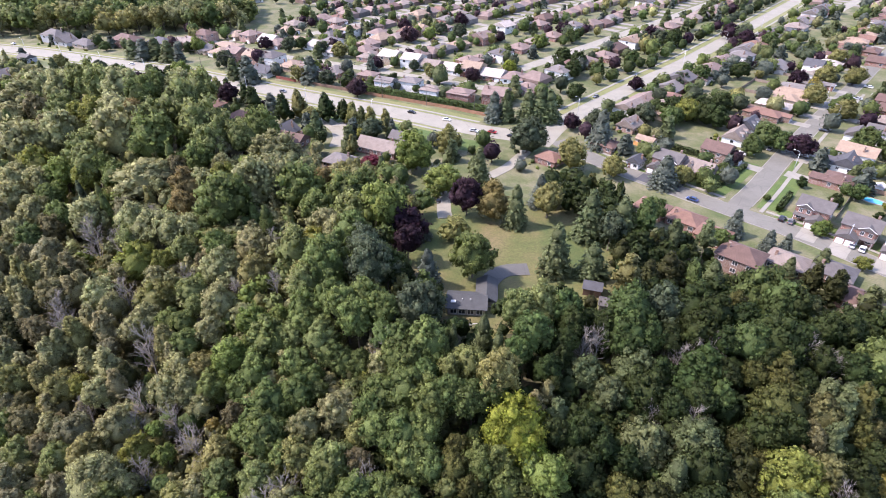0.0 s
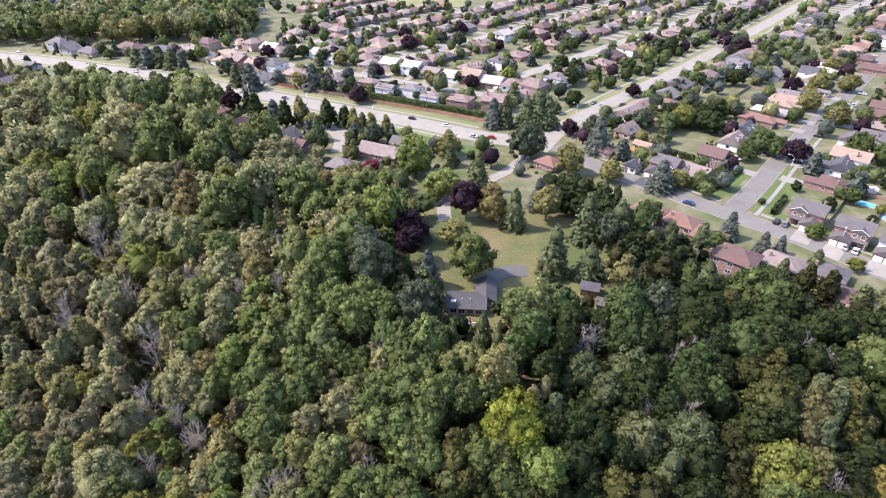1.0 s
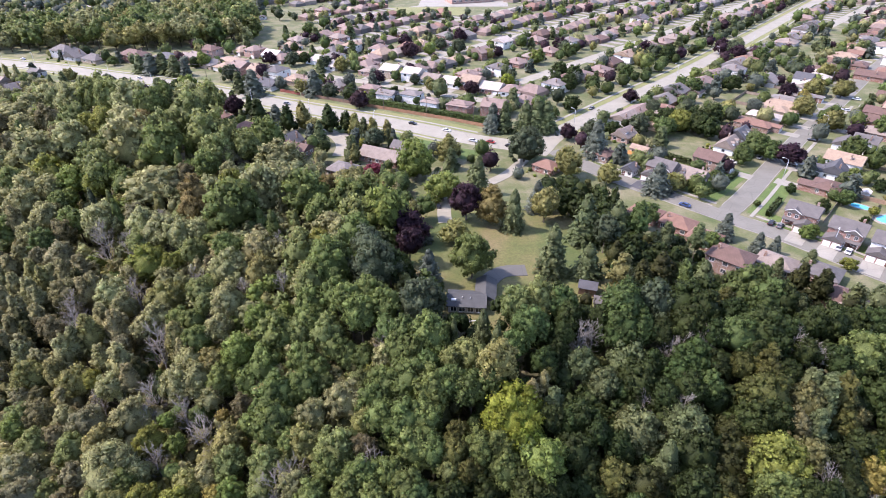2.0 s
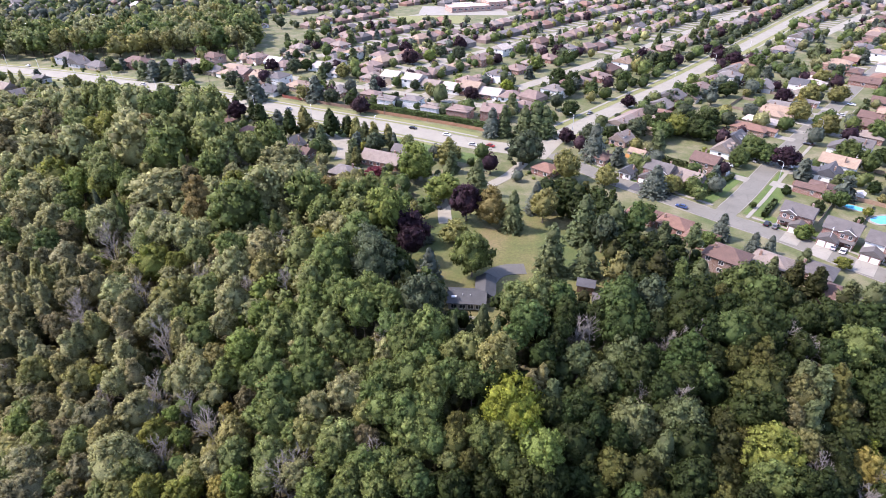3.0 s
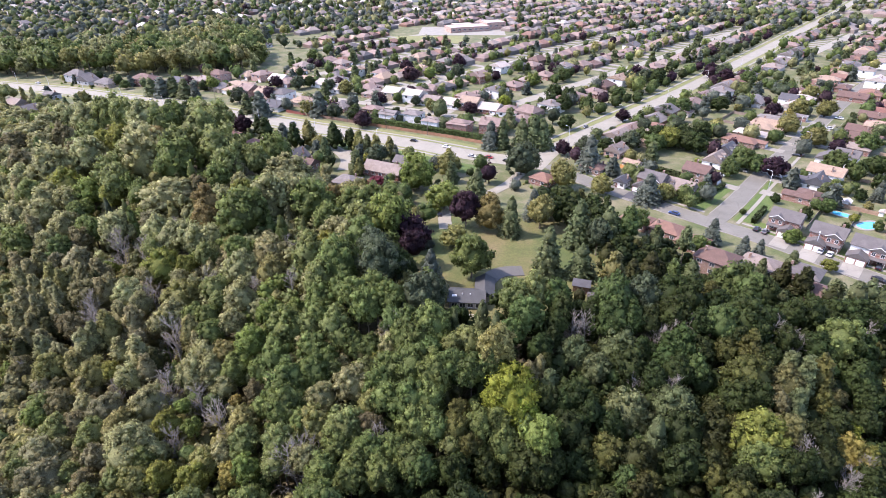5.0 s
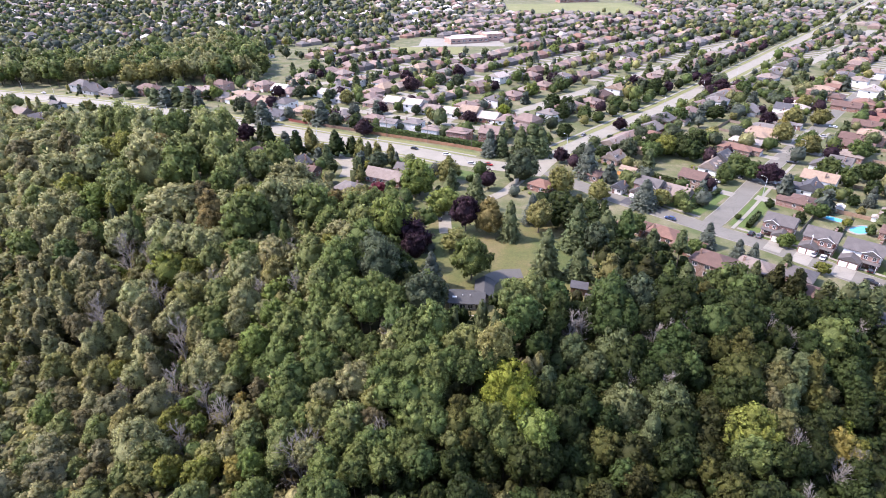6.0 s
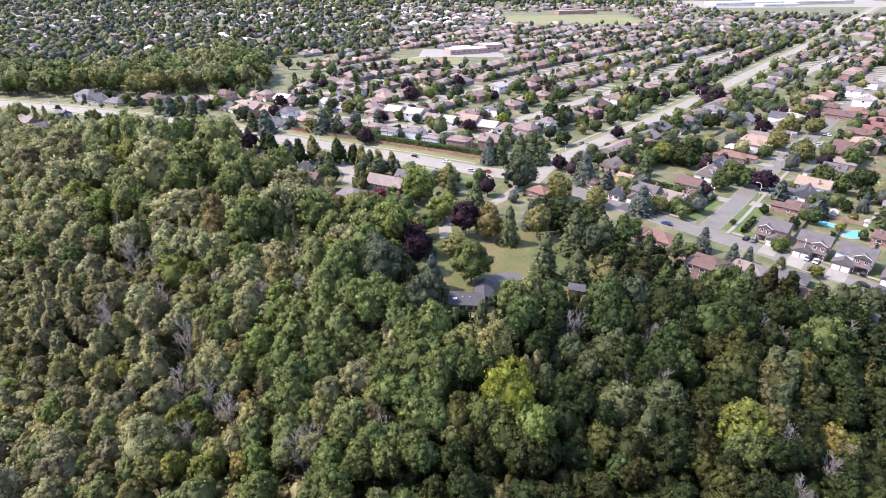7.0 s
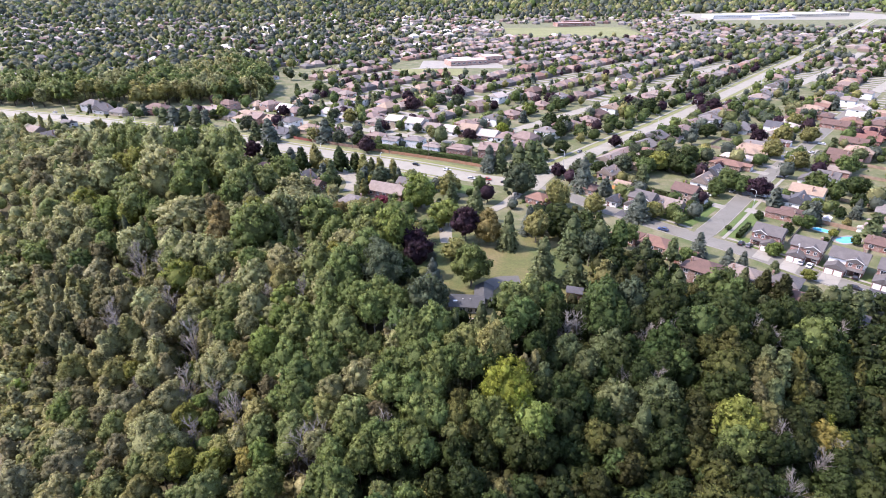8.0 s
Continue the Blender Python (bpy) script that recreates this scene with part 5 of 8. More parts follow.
tree("broad", -152.4, 238.1, 5.5, 23.1, "orange", "mid", "wood")
tree("broad", -138.1, 228.2, 8.5, 25.7, "fresh", "mid", "wood")
tree("broad", -133.3, 241.7, 11.8, 30.1, "fresh", "mid", "wood")
tree("broad", -146.8, 218.1, 13.0, 28.3, "ash", "mid", "wood")
tree("broad", -160.3, 223.3, 6.3, 21.7, "fresh", "mid", "wood")
tree("broad", -132.1, 214.3, 11.5, 26.1, "green", "mid", "wood")
tree("broad", -184.4, 231.0, 10.2, 26.4, "pale", "mid", "wood")
tree("broad", -199.8, 243.2, 5.3, 19.5, "brown", "mid", "wood")
tree("broad", -114.1, 224.6, 11.8, 28.6, "fresh", "mid", "wood")
tree("broad", -105.3, 222.7, 7.6, 23.0, "fresh", "mid", "wood")
tree("broad", -107.1, 212.0, 8.0, 21.8, "fresh", "mid", "wood")
tree("broad", -93.1, 234.0, 8.6, 21.4, "green", "mid", "wood")
tree("broad", -97.0, 218.8, 7.5, 21.0, "fresh", "mid", "wood")
tree("broad", -199.8, 226.2, 13.1, 33.3, "ash", "mid", "wood")
tree("broad", -223.0, 236.1, 8.3, 22.5, "brown", "mid", "wood")
tree("broad", -215.3, 222.9, 7.2, 24.4, "pale", "mid", "wood")
tree("cedar", -211.5, 213.3, 5.1, 22.5, "cedar", "mid", "wood")
tree("broad", -202.7, 208.4, 6.9, 23.7, "fresh", "mid", "wood")
tree("spruce", -225.6, 251.2, 4.4, 17.7, "green", "mid", "wood")
tree("broad", -162.0, 212.7, 7.5, 23.6, "fresh", "mid", "wood")
tree("broad", -154.1, 202.4, 8.5, 23.7, "fresh", "mid", "wood")
tree("broad", -155.3, 197.9, 5.9, 19.9, "yellow", "near", "wood")
tree("broad", -148.9, 200.3, 4.2, 18.5, "light", "mid", "wood")
tree("broad", -139.3, 193.1, 5.7, 17.2, "green", "mid", "wood")
tree("broad", -184.3, 209.9, 8.3, 26.8, "yellow", "mid", "wood")
tree("broad", -169.3, 203.7, 6.7, 23.8, "light", "mid", "wood")
tree("broad", -165.9, 193.8, 3.9, 19.9, "light", "mid", "wood")
tree("broad", -189.2, 202.5, 8.1, 25.1, "ash", "near", "wood")
tree("broad", -177.7, 200.9, 6.7, 23.7, "ash", "near", "wood")
tree("broad", -126.6, 191.6, 13.2, 14.9, "ash", "grand", "wood")
tree("spruce", -119.2, 201.4, 3.6, 19.4, "green", "mid", "wood")
tree("broad", -185.1, 191.5, 7.8, 22.1, "ash", "near", "wood")
tree("broad", -196.2, 193.1, 7.2, 20.5, "ash", "near", "wood")
tree("cedar", -182.4, 181.7, 5.6, 18.7, "cedar", "near", "wood")
tree("broad", -168.2, 181.5, 6.9, 21.3, "ash", "near", "wood")
tree("broad", -168.1, 190.4, 5.2, 21.3, "green", "near", "wood")
tree("broad", -152.9, 176.8, 6.1, 21.6, "green", "near", "wood")
tree("spruce", -152.9, 189.3, 3.5, 20.0, "blue", "near", "wood")
tree("spruce", -142.6, 185.6, 2.8, 17.9, "fresh", "mid", "wood")
tree("spruce", -132.9, 173.7, 3.5, 21.2, "green", "near", "wood")
tree("broad", -138.6, 171.7, 8.0, 23.2, "pale", "near", "wood")
tree("broad", -126.4, 174.1, 4.1, 15.5, "willow", "mid", "wood")
tree("broad", -119.3, 164.9, 6.3, 19.0, "pale", "near", "wood")
tree("broad", -115.9, 197.7, 5.8, 14.2, "brown", "mid", "wood")
tree("broad", -104.3, 182.0, 7.2, 15.6, "orange", "near", "wood")
tree("broad", -102.4, 171.9, 5.2, 12.5, "orange", "near", "wood")
tree("broad", -99.1, 184.1, 5.4, 15.3, "pale", "near", "wood")
tree("broad", -90.4, 183.6, 6.0, 18.6, "yellow", "mid", "wood")
tree("broad", -102.9, 210.0, 4.6, 16.9, "willow", "mid", "wood")
tree("broad", -96.2, 195.7, 4.4, 16.4, "ash", "mid", "wood")
tree("broad", -108.3, 201.7, 6.4, 18.4, "green", "mid", "wood")
tree("broad", -84.3, 166.9, 10.6, 22.3, "green", "grand", "wood")
tree("broad", -78.3, 180.2, 11.2, 22.3, "pale", "grand", "wood")
tree("broad", -70.2, 184.3, 9.6, 20.5, "ash", "near", "wood")
tree("broad", -81.2, 214.8, 12.2, 17.3, "ash", "mid", "wood")
tree("spruce", -73.9, 164.9, 2.7, 13.0, "green", "mid", "wood")
tree("spruce", -67.8, 160.3, 3.2, 14.5, "green", "near", "wood")
tree("broad", -61.0, 180.0, 10.0, 20.6, "green", "near", "wood")
tree("broad", -54.5, 187.1, 4.8, 15.0, "orange", "near", "wood")
tree("broad", -46.3, 185.5, 6.0, 15.9, "olive", "near", "wood")
tree("broad", -43.4, 176.7, 7.5, 17.7, "green", "near", "wood")
tree("broad", -38.6, 186.3, 6.0, 15.3, "green", "near", "wood")
tree("broad", -52.0, 166.6, 6.7, 16.6, "green", "near", "wood")
tree("spruce", -60.4, 162.8, 2.0, 13.4, "fresh", "mid", "wood")
tree("broad", -37.0, 159.5, 7.5, 18.1, "fresh", "near", "wood")
tree("broad", -26.9, 159.5, 8.5, 21.3, "light", "near", "wood")
tree("broad", -45.1, 163.4, 3.6, 12.1, "light", "mid", "wood")
tree("broad", -45.4, 152.0, 6.2, 17.1, "ash", "near", "wood")
tree("broad", -35.3, 143.0, 6.9, 20.5, "green", "near", "wood")
tree("broad", -187.5, 177.9, 8.2, 15.9, "green", "near", "wood")
tree("broad", -168.7, 170.8, 5.4, 18.0, "ash", "near", "wood")
tree("broad", -159.0, 165.5, 5.3, 18.6, "mid", "near", "wood")
tree("broad", -155.1, 171.8, 6.0, 19.6, "brown", "near", "wood")
tree("broad", -145.6, 153.9, 6.1, 19.9, "willow", "near", "wood")
tree("broad", -155.3, 156.4, 3.7, 16.2, "willow", "mid", "wood")
tree("broad", -115.6, 156.5, 5.0, 17.7, "fresh", "near", "wood")
tree("broad", -107.8, 146.0, 7.7, 19.6, "yellow", "near", "wood")
tree("broad", -111.2, 141.2, 3.6, 18.7, "ash", "mid", "wood")
tree("broad", -97.8, 145.0, 4.2, 13.0, "yellow", "near", "wood")
tree("broad", -110.2, 159.4, 6.7, 17.3, "pale", "near", "wood")
tree("broad", -100.6, 157.6, 6.6, 14.9, "pale", "near", "wood")
tree("broad", -93.4, 158.2, 4.9, 11.8, "pale", "near", "wood")
tree("broad", -91.2, 147.4, 5.2, 13.0, "fresh", "near", "wood")
tree("broad", -97.1, 137.0, 3.5, 15.6, "ash", "mid", "wood")
tree("broad", -74.2, 135.1, 6.6, 15.1, "pale", "near", "wood")
tree("broad", -77.8, 145.0, 6.1, 14.1, "green", "near", "wood")
tree("broad", -67.8, 146.3, 7.2, 14.1, "ash", "near", "wood")
tree("broad", -63.2, 132.6, 5.3, 13.0, "olive", "near", "wood")
tree("cedar", -172.7, 157.8, 4.5, 14.8, "cedar", "mid", "wood")
tree("cedar", -163.4, 151.8, 4.3, 15.8, "cedar", "mid", "wood")
tree("cedar", -162.5, 156.8, 4.4, 16.2, "cedar", "mid", "wood")
tree("cedar", -151.1, 147.2, 4.2, 17.0, "olive", "mid", "wood")
tree("cedar", -161.1, 144.7, 4.5, 16.4, "cedar", "near", "wood")
tree("cedar", -152.0, 139.8, 4.1, 16.6, "cedar", "mid", "wood")
tree("cedar", -143.9, 135.8, 4.3, 17.5, "cedar", "near", "wood")
tree("cedar", -150.2, 132.0, 3.9, 16.7, "cedar", "mid", "wood")
tree("cedar", -141.1, 126.7, 4.1, 17.6, "ash", "near", "wood")
tree("cedar", -143.3, 142.3, 4.1, 17.5, "olive", "mid", "wood")
tree("cedar", -141.6, 144.4, 3.9, 17.5, "cedar", "mid", "wood")
tree("cedar", -136.9, 144.1, 4.4, 19.2, "cedar", "near", "wood")
tree("cedar", -131.7, 145.9, 4.8, 20.1, "cedar", "near", "wood")
tree("cedar", -127.7, 138.3, 4.0, 19.8, "rusty", "mid", "wood")
tree("cedar", -121.0, 135.5, 4.2, 20.5, "cedar", "near", "wood")
tree("cedar", -144.7, 122.0, 4.0, 16.5, "cedar", "near", "wood")
tree("cedar", -137.1, 118.1, 3.9, 16.4, "cedar", "near", "wood")
tree("cedar", -134.2, 120.2, 3.7, 17.9, "rusty", "mid", "wood")
tree("cedar", -130.5, 121.4, 4.0, 18.5, "cedar", "near", "wood")
tree("cedar", -137.6, 131.2, 4.2, 17.9, "ash", "near", "wood")
tree("cedar", -129.7, 115.7, 3.6, 16.7, "rusty", "mid", "wood")
tree("cedar", -135.9, 113.0, 4.1, 14.9, "cedar", "near", "wood")
tree("cedar", -128.7, 111.1, 3.8, 15.8, "ash", "near", "wood")
tree("broad", -126.7, 131.5, 6.0, 20.7, "brown", "near", "wood")
tree("cedar", -122.0, 132.4, 4.4, 20.7, "cedar", "near", "wood")
tree("broad", -112.0, 131.1, 6.0, 21.4, "pale", "near", "wood")
tree("broad", -105.1, 125.4, 4.8, 20.1, "ash", "near", "wood")
tree("broad", -92.2, 128.0, 6.8, 19.6, "olive", "near", "wood")
tree("broad", -90.2, 117.0, 5.5, 22.4, "ash", "near", "wood")
tree("broad", -92.4, 113.9, 4.0, 21.6, "ash", "near", "wood")
tree("broad", -82.4, 115.8, 4.1, 19.8, "green", "near", "wood")
tree("broad", -78.4, 124.8, 4.7, 18.1, "fresh", "near", "wood")
tree("broad", -75.4, 119.6, 3.6, 17.3, "fresh", "near", "wood")
tree("broad", -69.1, 120.6, 6.2, 16.2, "ash", "near", "wood")
tree("broad", -77.3, 114.5, 4.0, 19.2, "green", "near", "wood")
tree("broad", -68.1, 110.9, 4.3, 17.5, "ash", "near", "wood")
tree("broad", -73.4, 107.3, 4.3, 20.5, "green", "near", "wood")
tree("broad", -122.5, 116.3, 4.2, 18.4, "brown", "near", "wood")
tree("broad", -126.2, 117.7, 3.0, 16.9, "brown", "mid", "wood")
tree("cedar", -107.9, 112.5, 5.0, 22.0, "olive", "near", "wood")
tree("cedar", -107.5, 118.8, 4.7, 20.9, "cedar", "near", "wood")
tree("cedar", -101.7, 115.6, 5.1, 21.9, "cedar", "near", "wood")
tree("cedar", -111.3, 110.5, 4.0, 19.9, "ash", "near", "wood")
tree("cedar", -113.2, 107.3, 4.4, 18.8, "ash", "near", "wood")
tree("broad", -95.9, 108.1, 2.6, 19.6, "willow", "mid", "wood")
tree("cedar", -127.1, 108.2, 4.5, 15.5, "ash", "near", "wood")
tree("cedar", -134.8, 108.5, 4.5, 14.3, "rusty", "near", "wood")
tree("cedar", -119.9, 105.3, 4.4, 15.4, "ash", "near", "wood")
tree("cedar", -113.3, 102.9, 3.4, 15.1, "cedar", "mid", "wood")
tree("cedar", -99.7, 104.0, 3.3, 19.3, "cedar", "mid", "wood")
tree("cedar", -92.7, 101.7, 5.2, 21.5, "cedar", "near", "wood")
tree("cedar", -86.9, 99.7, 3.2, 19.3, "rusty", "mid", "wood")
tree("cedar", -79.9, 108.5, 4.8, 22.4, "olive", "near", "wood")
tree("cedar", -76.7, 105.1, 3.3, 19.7, "cedar", "mid", "wood")
tree("broad", -73.5, 101.9, 4.6, 19.4, "ash", "near", "wood")
tree("broad", -66.8, 101.9, 4.6, 17.1, "olive", "near", "wood")
tree("broad", -57.5, 114.0, 4.8, 12.7, "light", "near", "wood")
tree("broad", -50.4, 106.7, 7.8, 14.8, "green", "near", "wood")
tree("broad", -59.3, 102.4, 5.4, 18.8, "light", "near", "wood")
tree("broad", -61.7, 100.2, 4.1, 15.2, "light", "near", "wood")
tree("broad", -51.9, 99.2, 5.7, 15.5, "green", "near", "wood")
tree("broad", -49.7, 114.9, 3.3, 10.2, "light", "near", "wood")
tree("broad", -52.1, 140.3, 6.9, 17.7, "fresh", "near", "wood")
tree("broad", -39.7, 126.2, 8.6, 22.9, "green", "grand", "wood")
tree("broad", -43.4, 121.0, 5.7, 18.5, "fresh", "near", "wood")
tree("broad", -39.0, 133.0, 4.2, 18.5, "fresh", "near", "wood")
tree("broad", -46.9, 142.7, 4.5, 16.5, "yellow", "near", "wood")
tree("broad", -39.6, 144.0, 5.4, 18.8, "ash", "near", "wood")
tree("broad", -29.7, 135.1, 6.1, 20.1, "blue", "near", "wood")
tree("broad", -26.2, 125.9, 8.5, 23.0, "blue", "grand", "wood")
tree("broad", -22.2, 127.0, 5.4, 19.2, "deep", "near", "wood")
tree("broad", -30.6, 110.9, 5.8, 19.5, "green", "near", "wood")
tree("broad", -25.6, 113.5, 5.9, 19.1, "green", "near", "wood")
tree("broad", -20.3, 109.2, 5.3, 18.7, "green", "near", "wood")
tree("broad", -27.3, 107.1, 5.3, 18.7, "green", "near", "wood")
tree("broad", -35.2, 114.5, 5.1, 18.8, "green", "near", "wood")
tree("broad", -41.8, 113.8, 5.1, 16.3, "green", "near", "wood")
tree("broad", -41.4, 109.8, 5.1, 14.0, "green", "near", "wood")
tree("broad", -35.6, 103.4, 5.0, 15.6, "fresh", "near", "wood")
tree("broad", -43.5, 107.3, 4.6, 11.6, "fresh", "near", "wood")
tree("broad", -12.0, 110.2, 7.0, 20.7, "blue", "near", "wood")
tree("broad", -14.8, 99.5, 4.6, 19.1, "mid", "near", "wood")
tree("broad", -9.0, 98.3, 6.1, 21.1, "green", "near", "wood")
tree("broad", -19.2, 100.7, 3.9, 18.0, "mid", "near", "wood")
tree("broad", -15.9, 95.8, 4.6, 18.1, "green", "near", "wood")
tree("broad", -12.0, 94.9, 3.8, 18.4, "green", "near", "wood")
tree("broad", -40.8, 98.0, 4.8, 14.2, "green", "near", "wood")
tree("broad", -29.3, 99.5, 4.8, 10.6, "green", "near", "wood")
tree("broad", -33.0, 100.7, 4.4, 12.5, "green", "near", "wood")
tree("broad", -36.3, 94.3, 3.5, 12.5, "green", "near", "wood")
tree("broad", -22.7, 95.4, 2.7, 9.0, "yellow", "mid", "wood")
tree("broad", -25.4, 98.7, 4.0, 10.8, "mid", "near", "wood")
tree("broad", -18.9, 95.9, 4.2, 14.8, "ash", "near", "wood")
tree("broad", -13.9, 92.6, 4.9, 17.0, "green", "near", "wood")
tree("broad", -8.5, 90.9, 3.7, 18.4, "mid", "near", "wood")
tree("broad", -3.1, 92.3, 3.7, 18.2, "fresh", "near", "wood")
tree("broad", 1.0, 93.9, 4.5, 18.7, "fresh", "near", "wood")
tree("broad", 7.7, 87.9, 5.4, 25.3, "olive", "near", "wood")
tree("broad", 12.1, 97.5, 3.8, 17.7, "mid", "near", "wood")
tree("broad", 13.4, 108.6, 5.2, 20.0, "fresh", "near", "wood")
tree("broad", 18.0, 110.0, 6.0, 20.7, "fresh", "near", "wood")
tree("broad", 24.0, 110.2, 5.3, 19.0, "mid", "near", "wood")
tree("broad", 25.6, 105.8, 3.9, 18.0, "deep", "near", "wood")
tree("broad", 15.7, 100.8, 5.0, 21.3, "mid", "near", "wood")
tree("broad", 23.7, 100.9, 3.5, 16.9, "deep", "near", "wood")
tree("broad", 22.2, 98.6, 3.8, 15.2, "dark", "near", "wood")
tree("broad", 18.6, 94.0, 3.7, 16.6, "deep", "near", "wood")
tree("broad", 19.5, 91.8, 2.4, 14.2, "ochre", "mid", "wood")
tree("broad", 28.1, 96.2, 5.0, 13.8, "spruce", "near", "wood")
tree("broad", 34.6, 107.1, 3.6, 17.1, "deep", "near", "wood")
tree("broad", 40.1, 109.2, 7.2, 21.7, "mid", "near", "wood")
tree("broad", 38.5, 103.7, 6.2, 18.9, "leafy", "near", "wood")
tree("broad", 49.0, 112.4, 6.1, 20.5, "blue", "near", "wood")
tree("broad", 43.6, 103.5, 4.7, 18.0, "leafy", "near", "wood")
tree("broad", 55.4, 111.9, 6.1, 21.5, "moss", "near", "wood")
tree("broad", 59.9, 109.3, 5.2, 21.0, "moss", "near", "wood")
tree("broad", 54.4, 104.2, 5.0, 20.8, "moss", "near", "wood")
tree("broad", 67.6, 114.5, 3.7, 18.2, "ochre", "near", "wood")
tree("broad", 79.2, 125.3, 7.9, 18.2, "mid", "near", "wood")
tree("broad", 82.1, 120.2, 6.0, 17.8, "mid", "near", "wood")
tree("broad", 79.6, 115.9, 5.4, 16.5, "leafy", "near", "wood")
tree("broad", 84.3, 117.2, 4.2, 17.6, "deep", "near", "wood")
tree("broad", 67.2, 109.5, 4.4, 19.0, "deep", "near", "wood")
tree("broad", 48.2, 103.2, 3.9, 17.4, "dark", "near", "wood")
tree("broad", 65.0, 100.4, 5.3, 20.8, "mid", "near", "wood")
tree("broad", 60.5, 101.1, 4.2, 19.3, "deep", "near", "wood")
tree("broad", 71.5, 101.8, 6.4, 22.3, "leafy", "near", "wood")
tree("broad", 73.2, 99.0, 4.5, 17.7, "deep", "near", "wood")
tree("broad", 78.7, 103.2, 3.8, 18.4, "deep", "near", "wood")
tree("broad", 87.5, 108.5, 4.8, 17.1, "deep", "near", "wood")
tree("broad", 92.8, 109.8, 5.6, 17.1, "deep", "near", "wood")
tree("broad", 100.3, 111.6, 5.7, 15.0, "moss", "near", "wood")
tree("broad", 105.5, 111.3, 5.3, 15.8, "deep", "near", "wood")
tree("broad", 109.6, 110.0, 5.2, 15.1, "moss", "near", "wood")
tree("broad", 80.6, 97.7, 3.7, 17.5, "deep", "near", "wood")
tree("broad", 94.1, 98.5, 6.2, 18.8, "green", "near", "wood")
tree("broad", 99.7, 98.5, 4.5, 15.3, "leafy", "near", "wood")
tree("broad", 87.8, 96.6, 4.1, 16.6, "deep", "near", "wood")
tree("broad", 40.3, 98.2, 6.6, 14.8, "spruce", "near", "wood")
tree("broad", 45.0, 96.8, 5.0, 13.9, "deep", "near", "wood")
tree("broad", 54.5, 96.6, 6.4, 17.9, "leafy", "near", "wood")
tree("broad", 50.0, 93.5, 4.1, 15.1, "leafy", "near", "wood")
tree("broad", 59.1, 94.5, 4.1, 16.1, "dark", "near", "wood")
tree("broad", 64.6, 93.7, 3.7, 16.8, "ochre", "near", "wood")
tree("broad", 69.6, 92.2, 4.7, 18.0, "ochre", "near", "wood")
tree("broad", 68.3, 96.8, 4.1, 17.5, "dark", "near", "wood")
tree("broad", 73.9, 91.9, 3.6, 17.3, "moss", "near", "wood")
tree("broad", -131.0, 103.0, 4.0, 12.6, "brown", "near", "wood")
tree("broad", -120.0, 101.2, 5.6, 15.5, "olive", "near", "wood")
tree("broad", -120.1, 95.7, 2.8, 10.6, "willow", "mid", "wood")
tree("broad", -115.2, 96.0, 2.5, 11.0, "brown", "mid", "wood")
tree("cedar", -112.7, 101.1, 4.3, 15.8, "olive", "near", "wood")
tree("broad", -105.1, 98.1, 5.1, 16.3, "olive", "near", "wood")
tree("broad", -99.8, 98.3, 2.7, 15.3, "yellow", "mid", "wood")
tree("broad", -92.2, 95.1, 4.5, 18.1, "ash", "near", "wood")
tree("cedar", -87.9, 96.9, 4.1, 19.5, "cedar", "near", "wood")
tree("cedar", -106.3, 94.1, 3.2, 13.2, "cedar", "mid", "wood")
tree("broad", -114.8, 89.0, 4.9, 12.2, "fresh", "near", "wood")
tree("broad", -114.8, 85.5, 4.0, 10.9, "light", "near", "wood")
tree("broad", -105.6, 80.7, 4.6, 12.8, "fresh", "near", "wood")
tree("broad", -109.8, 89.4, 4.9, 13.1, "brown", "near", "wood")
tree("broad", -101.9, 87.4, 3.6, 13.3, "ash", "near", "wood")
tree("broad", -101.4, 82.6, 3.5, 12.3, "brown", "near", "wood")
tree("broad", -93.2, 85.0, 5.1, 16.1, "willow", "near", "wood")
tree("broad", -82.0, 85.7, 5.8, 18.3, "ash", "near", "wood")
tree("broad", -73.7, 95.0, 5.3, 20.7, "ash", "near", "wood")
tree("broad", -69.4, 96.3, 5.3, 19.7, "ash", "near", "wood")
tree("broad", -63.4, 96.1, 4.9, 17.9, "green", "near", "wood")
tree("broad", -64.5, 91.9, 3.6, 16.3, "ash", "near", "wood")
tree("broad", -72.6, 85.1, 2.3, 15.7, "light", "mid", "wood")
tree("broad", -74.6, 79.4, 4.5, 16.3, "yellow", "near", "wood")
tree("broad", -67.9, 79.1, 2.6, 14.9, "light", "mid", "wood")
tree("broad", -58.2, 84.9, 1.7, 17.0, "gold", "mid", "wood")
tree("broad", -52.8, 76.7, 4.6, 21.5, "olive", "near", "wood")
tree("broad", -53.9, 87.3, 3.1, 17.4, "brown", "near", "wood")
tree("broad", -49.8, 80.8, 3.6, 19.7, "green", "near", "wood")
tree("broad", -94.2, 78.7, 4.5, 14.2, "fresh", "near", "wood")
tree("broad", -85.9, 78.3, 5.2, 17.3, "olive", "near", "wood")
tree("broad", -78.1, 70.6, 7.0, 21.1, "ash", "grand", "wood")
tree("broad", -74.3, 68.3, 4.8, 17.7, "green", "near", "wood")
tree("broad", -89.0, 71.6, 3.6, 13.2, "willow", "near", "wood")
tree("broad", -72.6, 70.7, 3.9, 16.6, "ash", "near", "wood")
tree("broad", -104.7, 73.7, 5.6, 12.7, "willow", "near", "wood")
tree("broad", -99.3, 67.1, 5.3, 12.4, "willow", "near", "wood")
tree("broad", -111.2, 74.5, 3.0, 9.6, "fresh", "near", "wood")
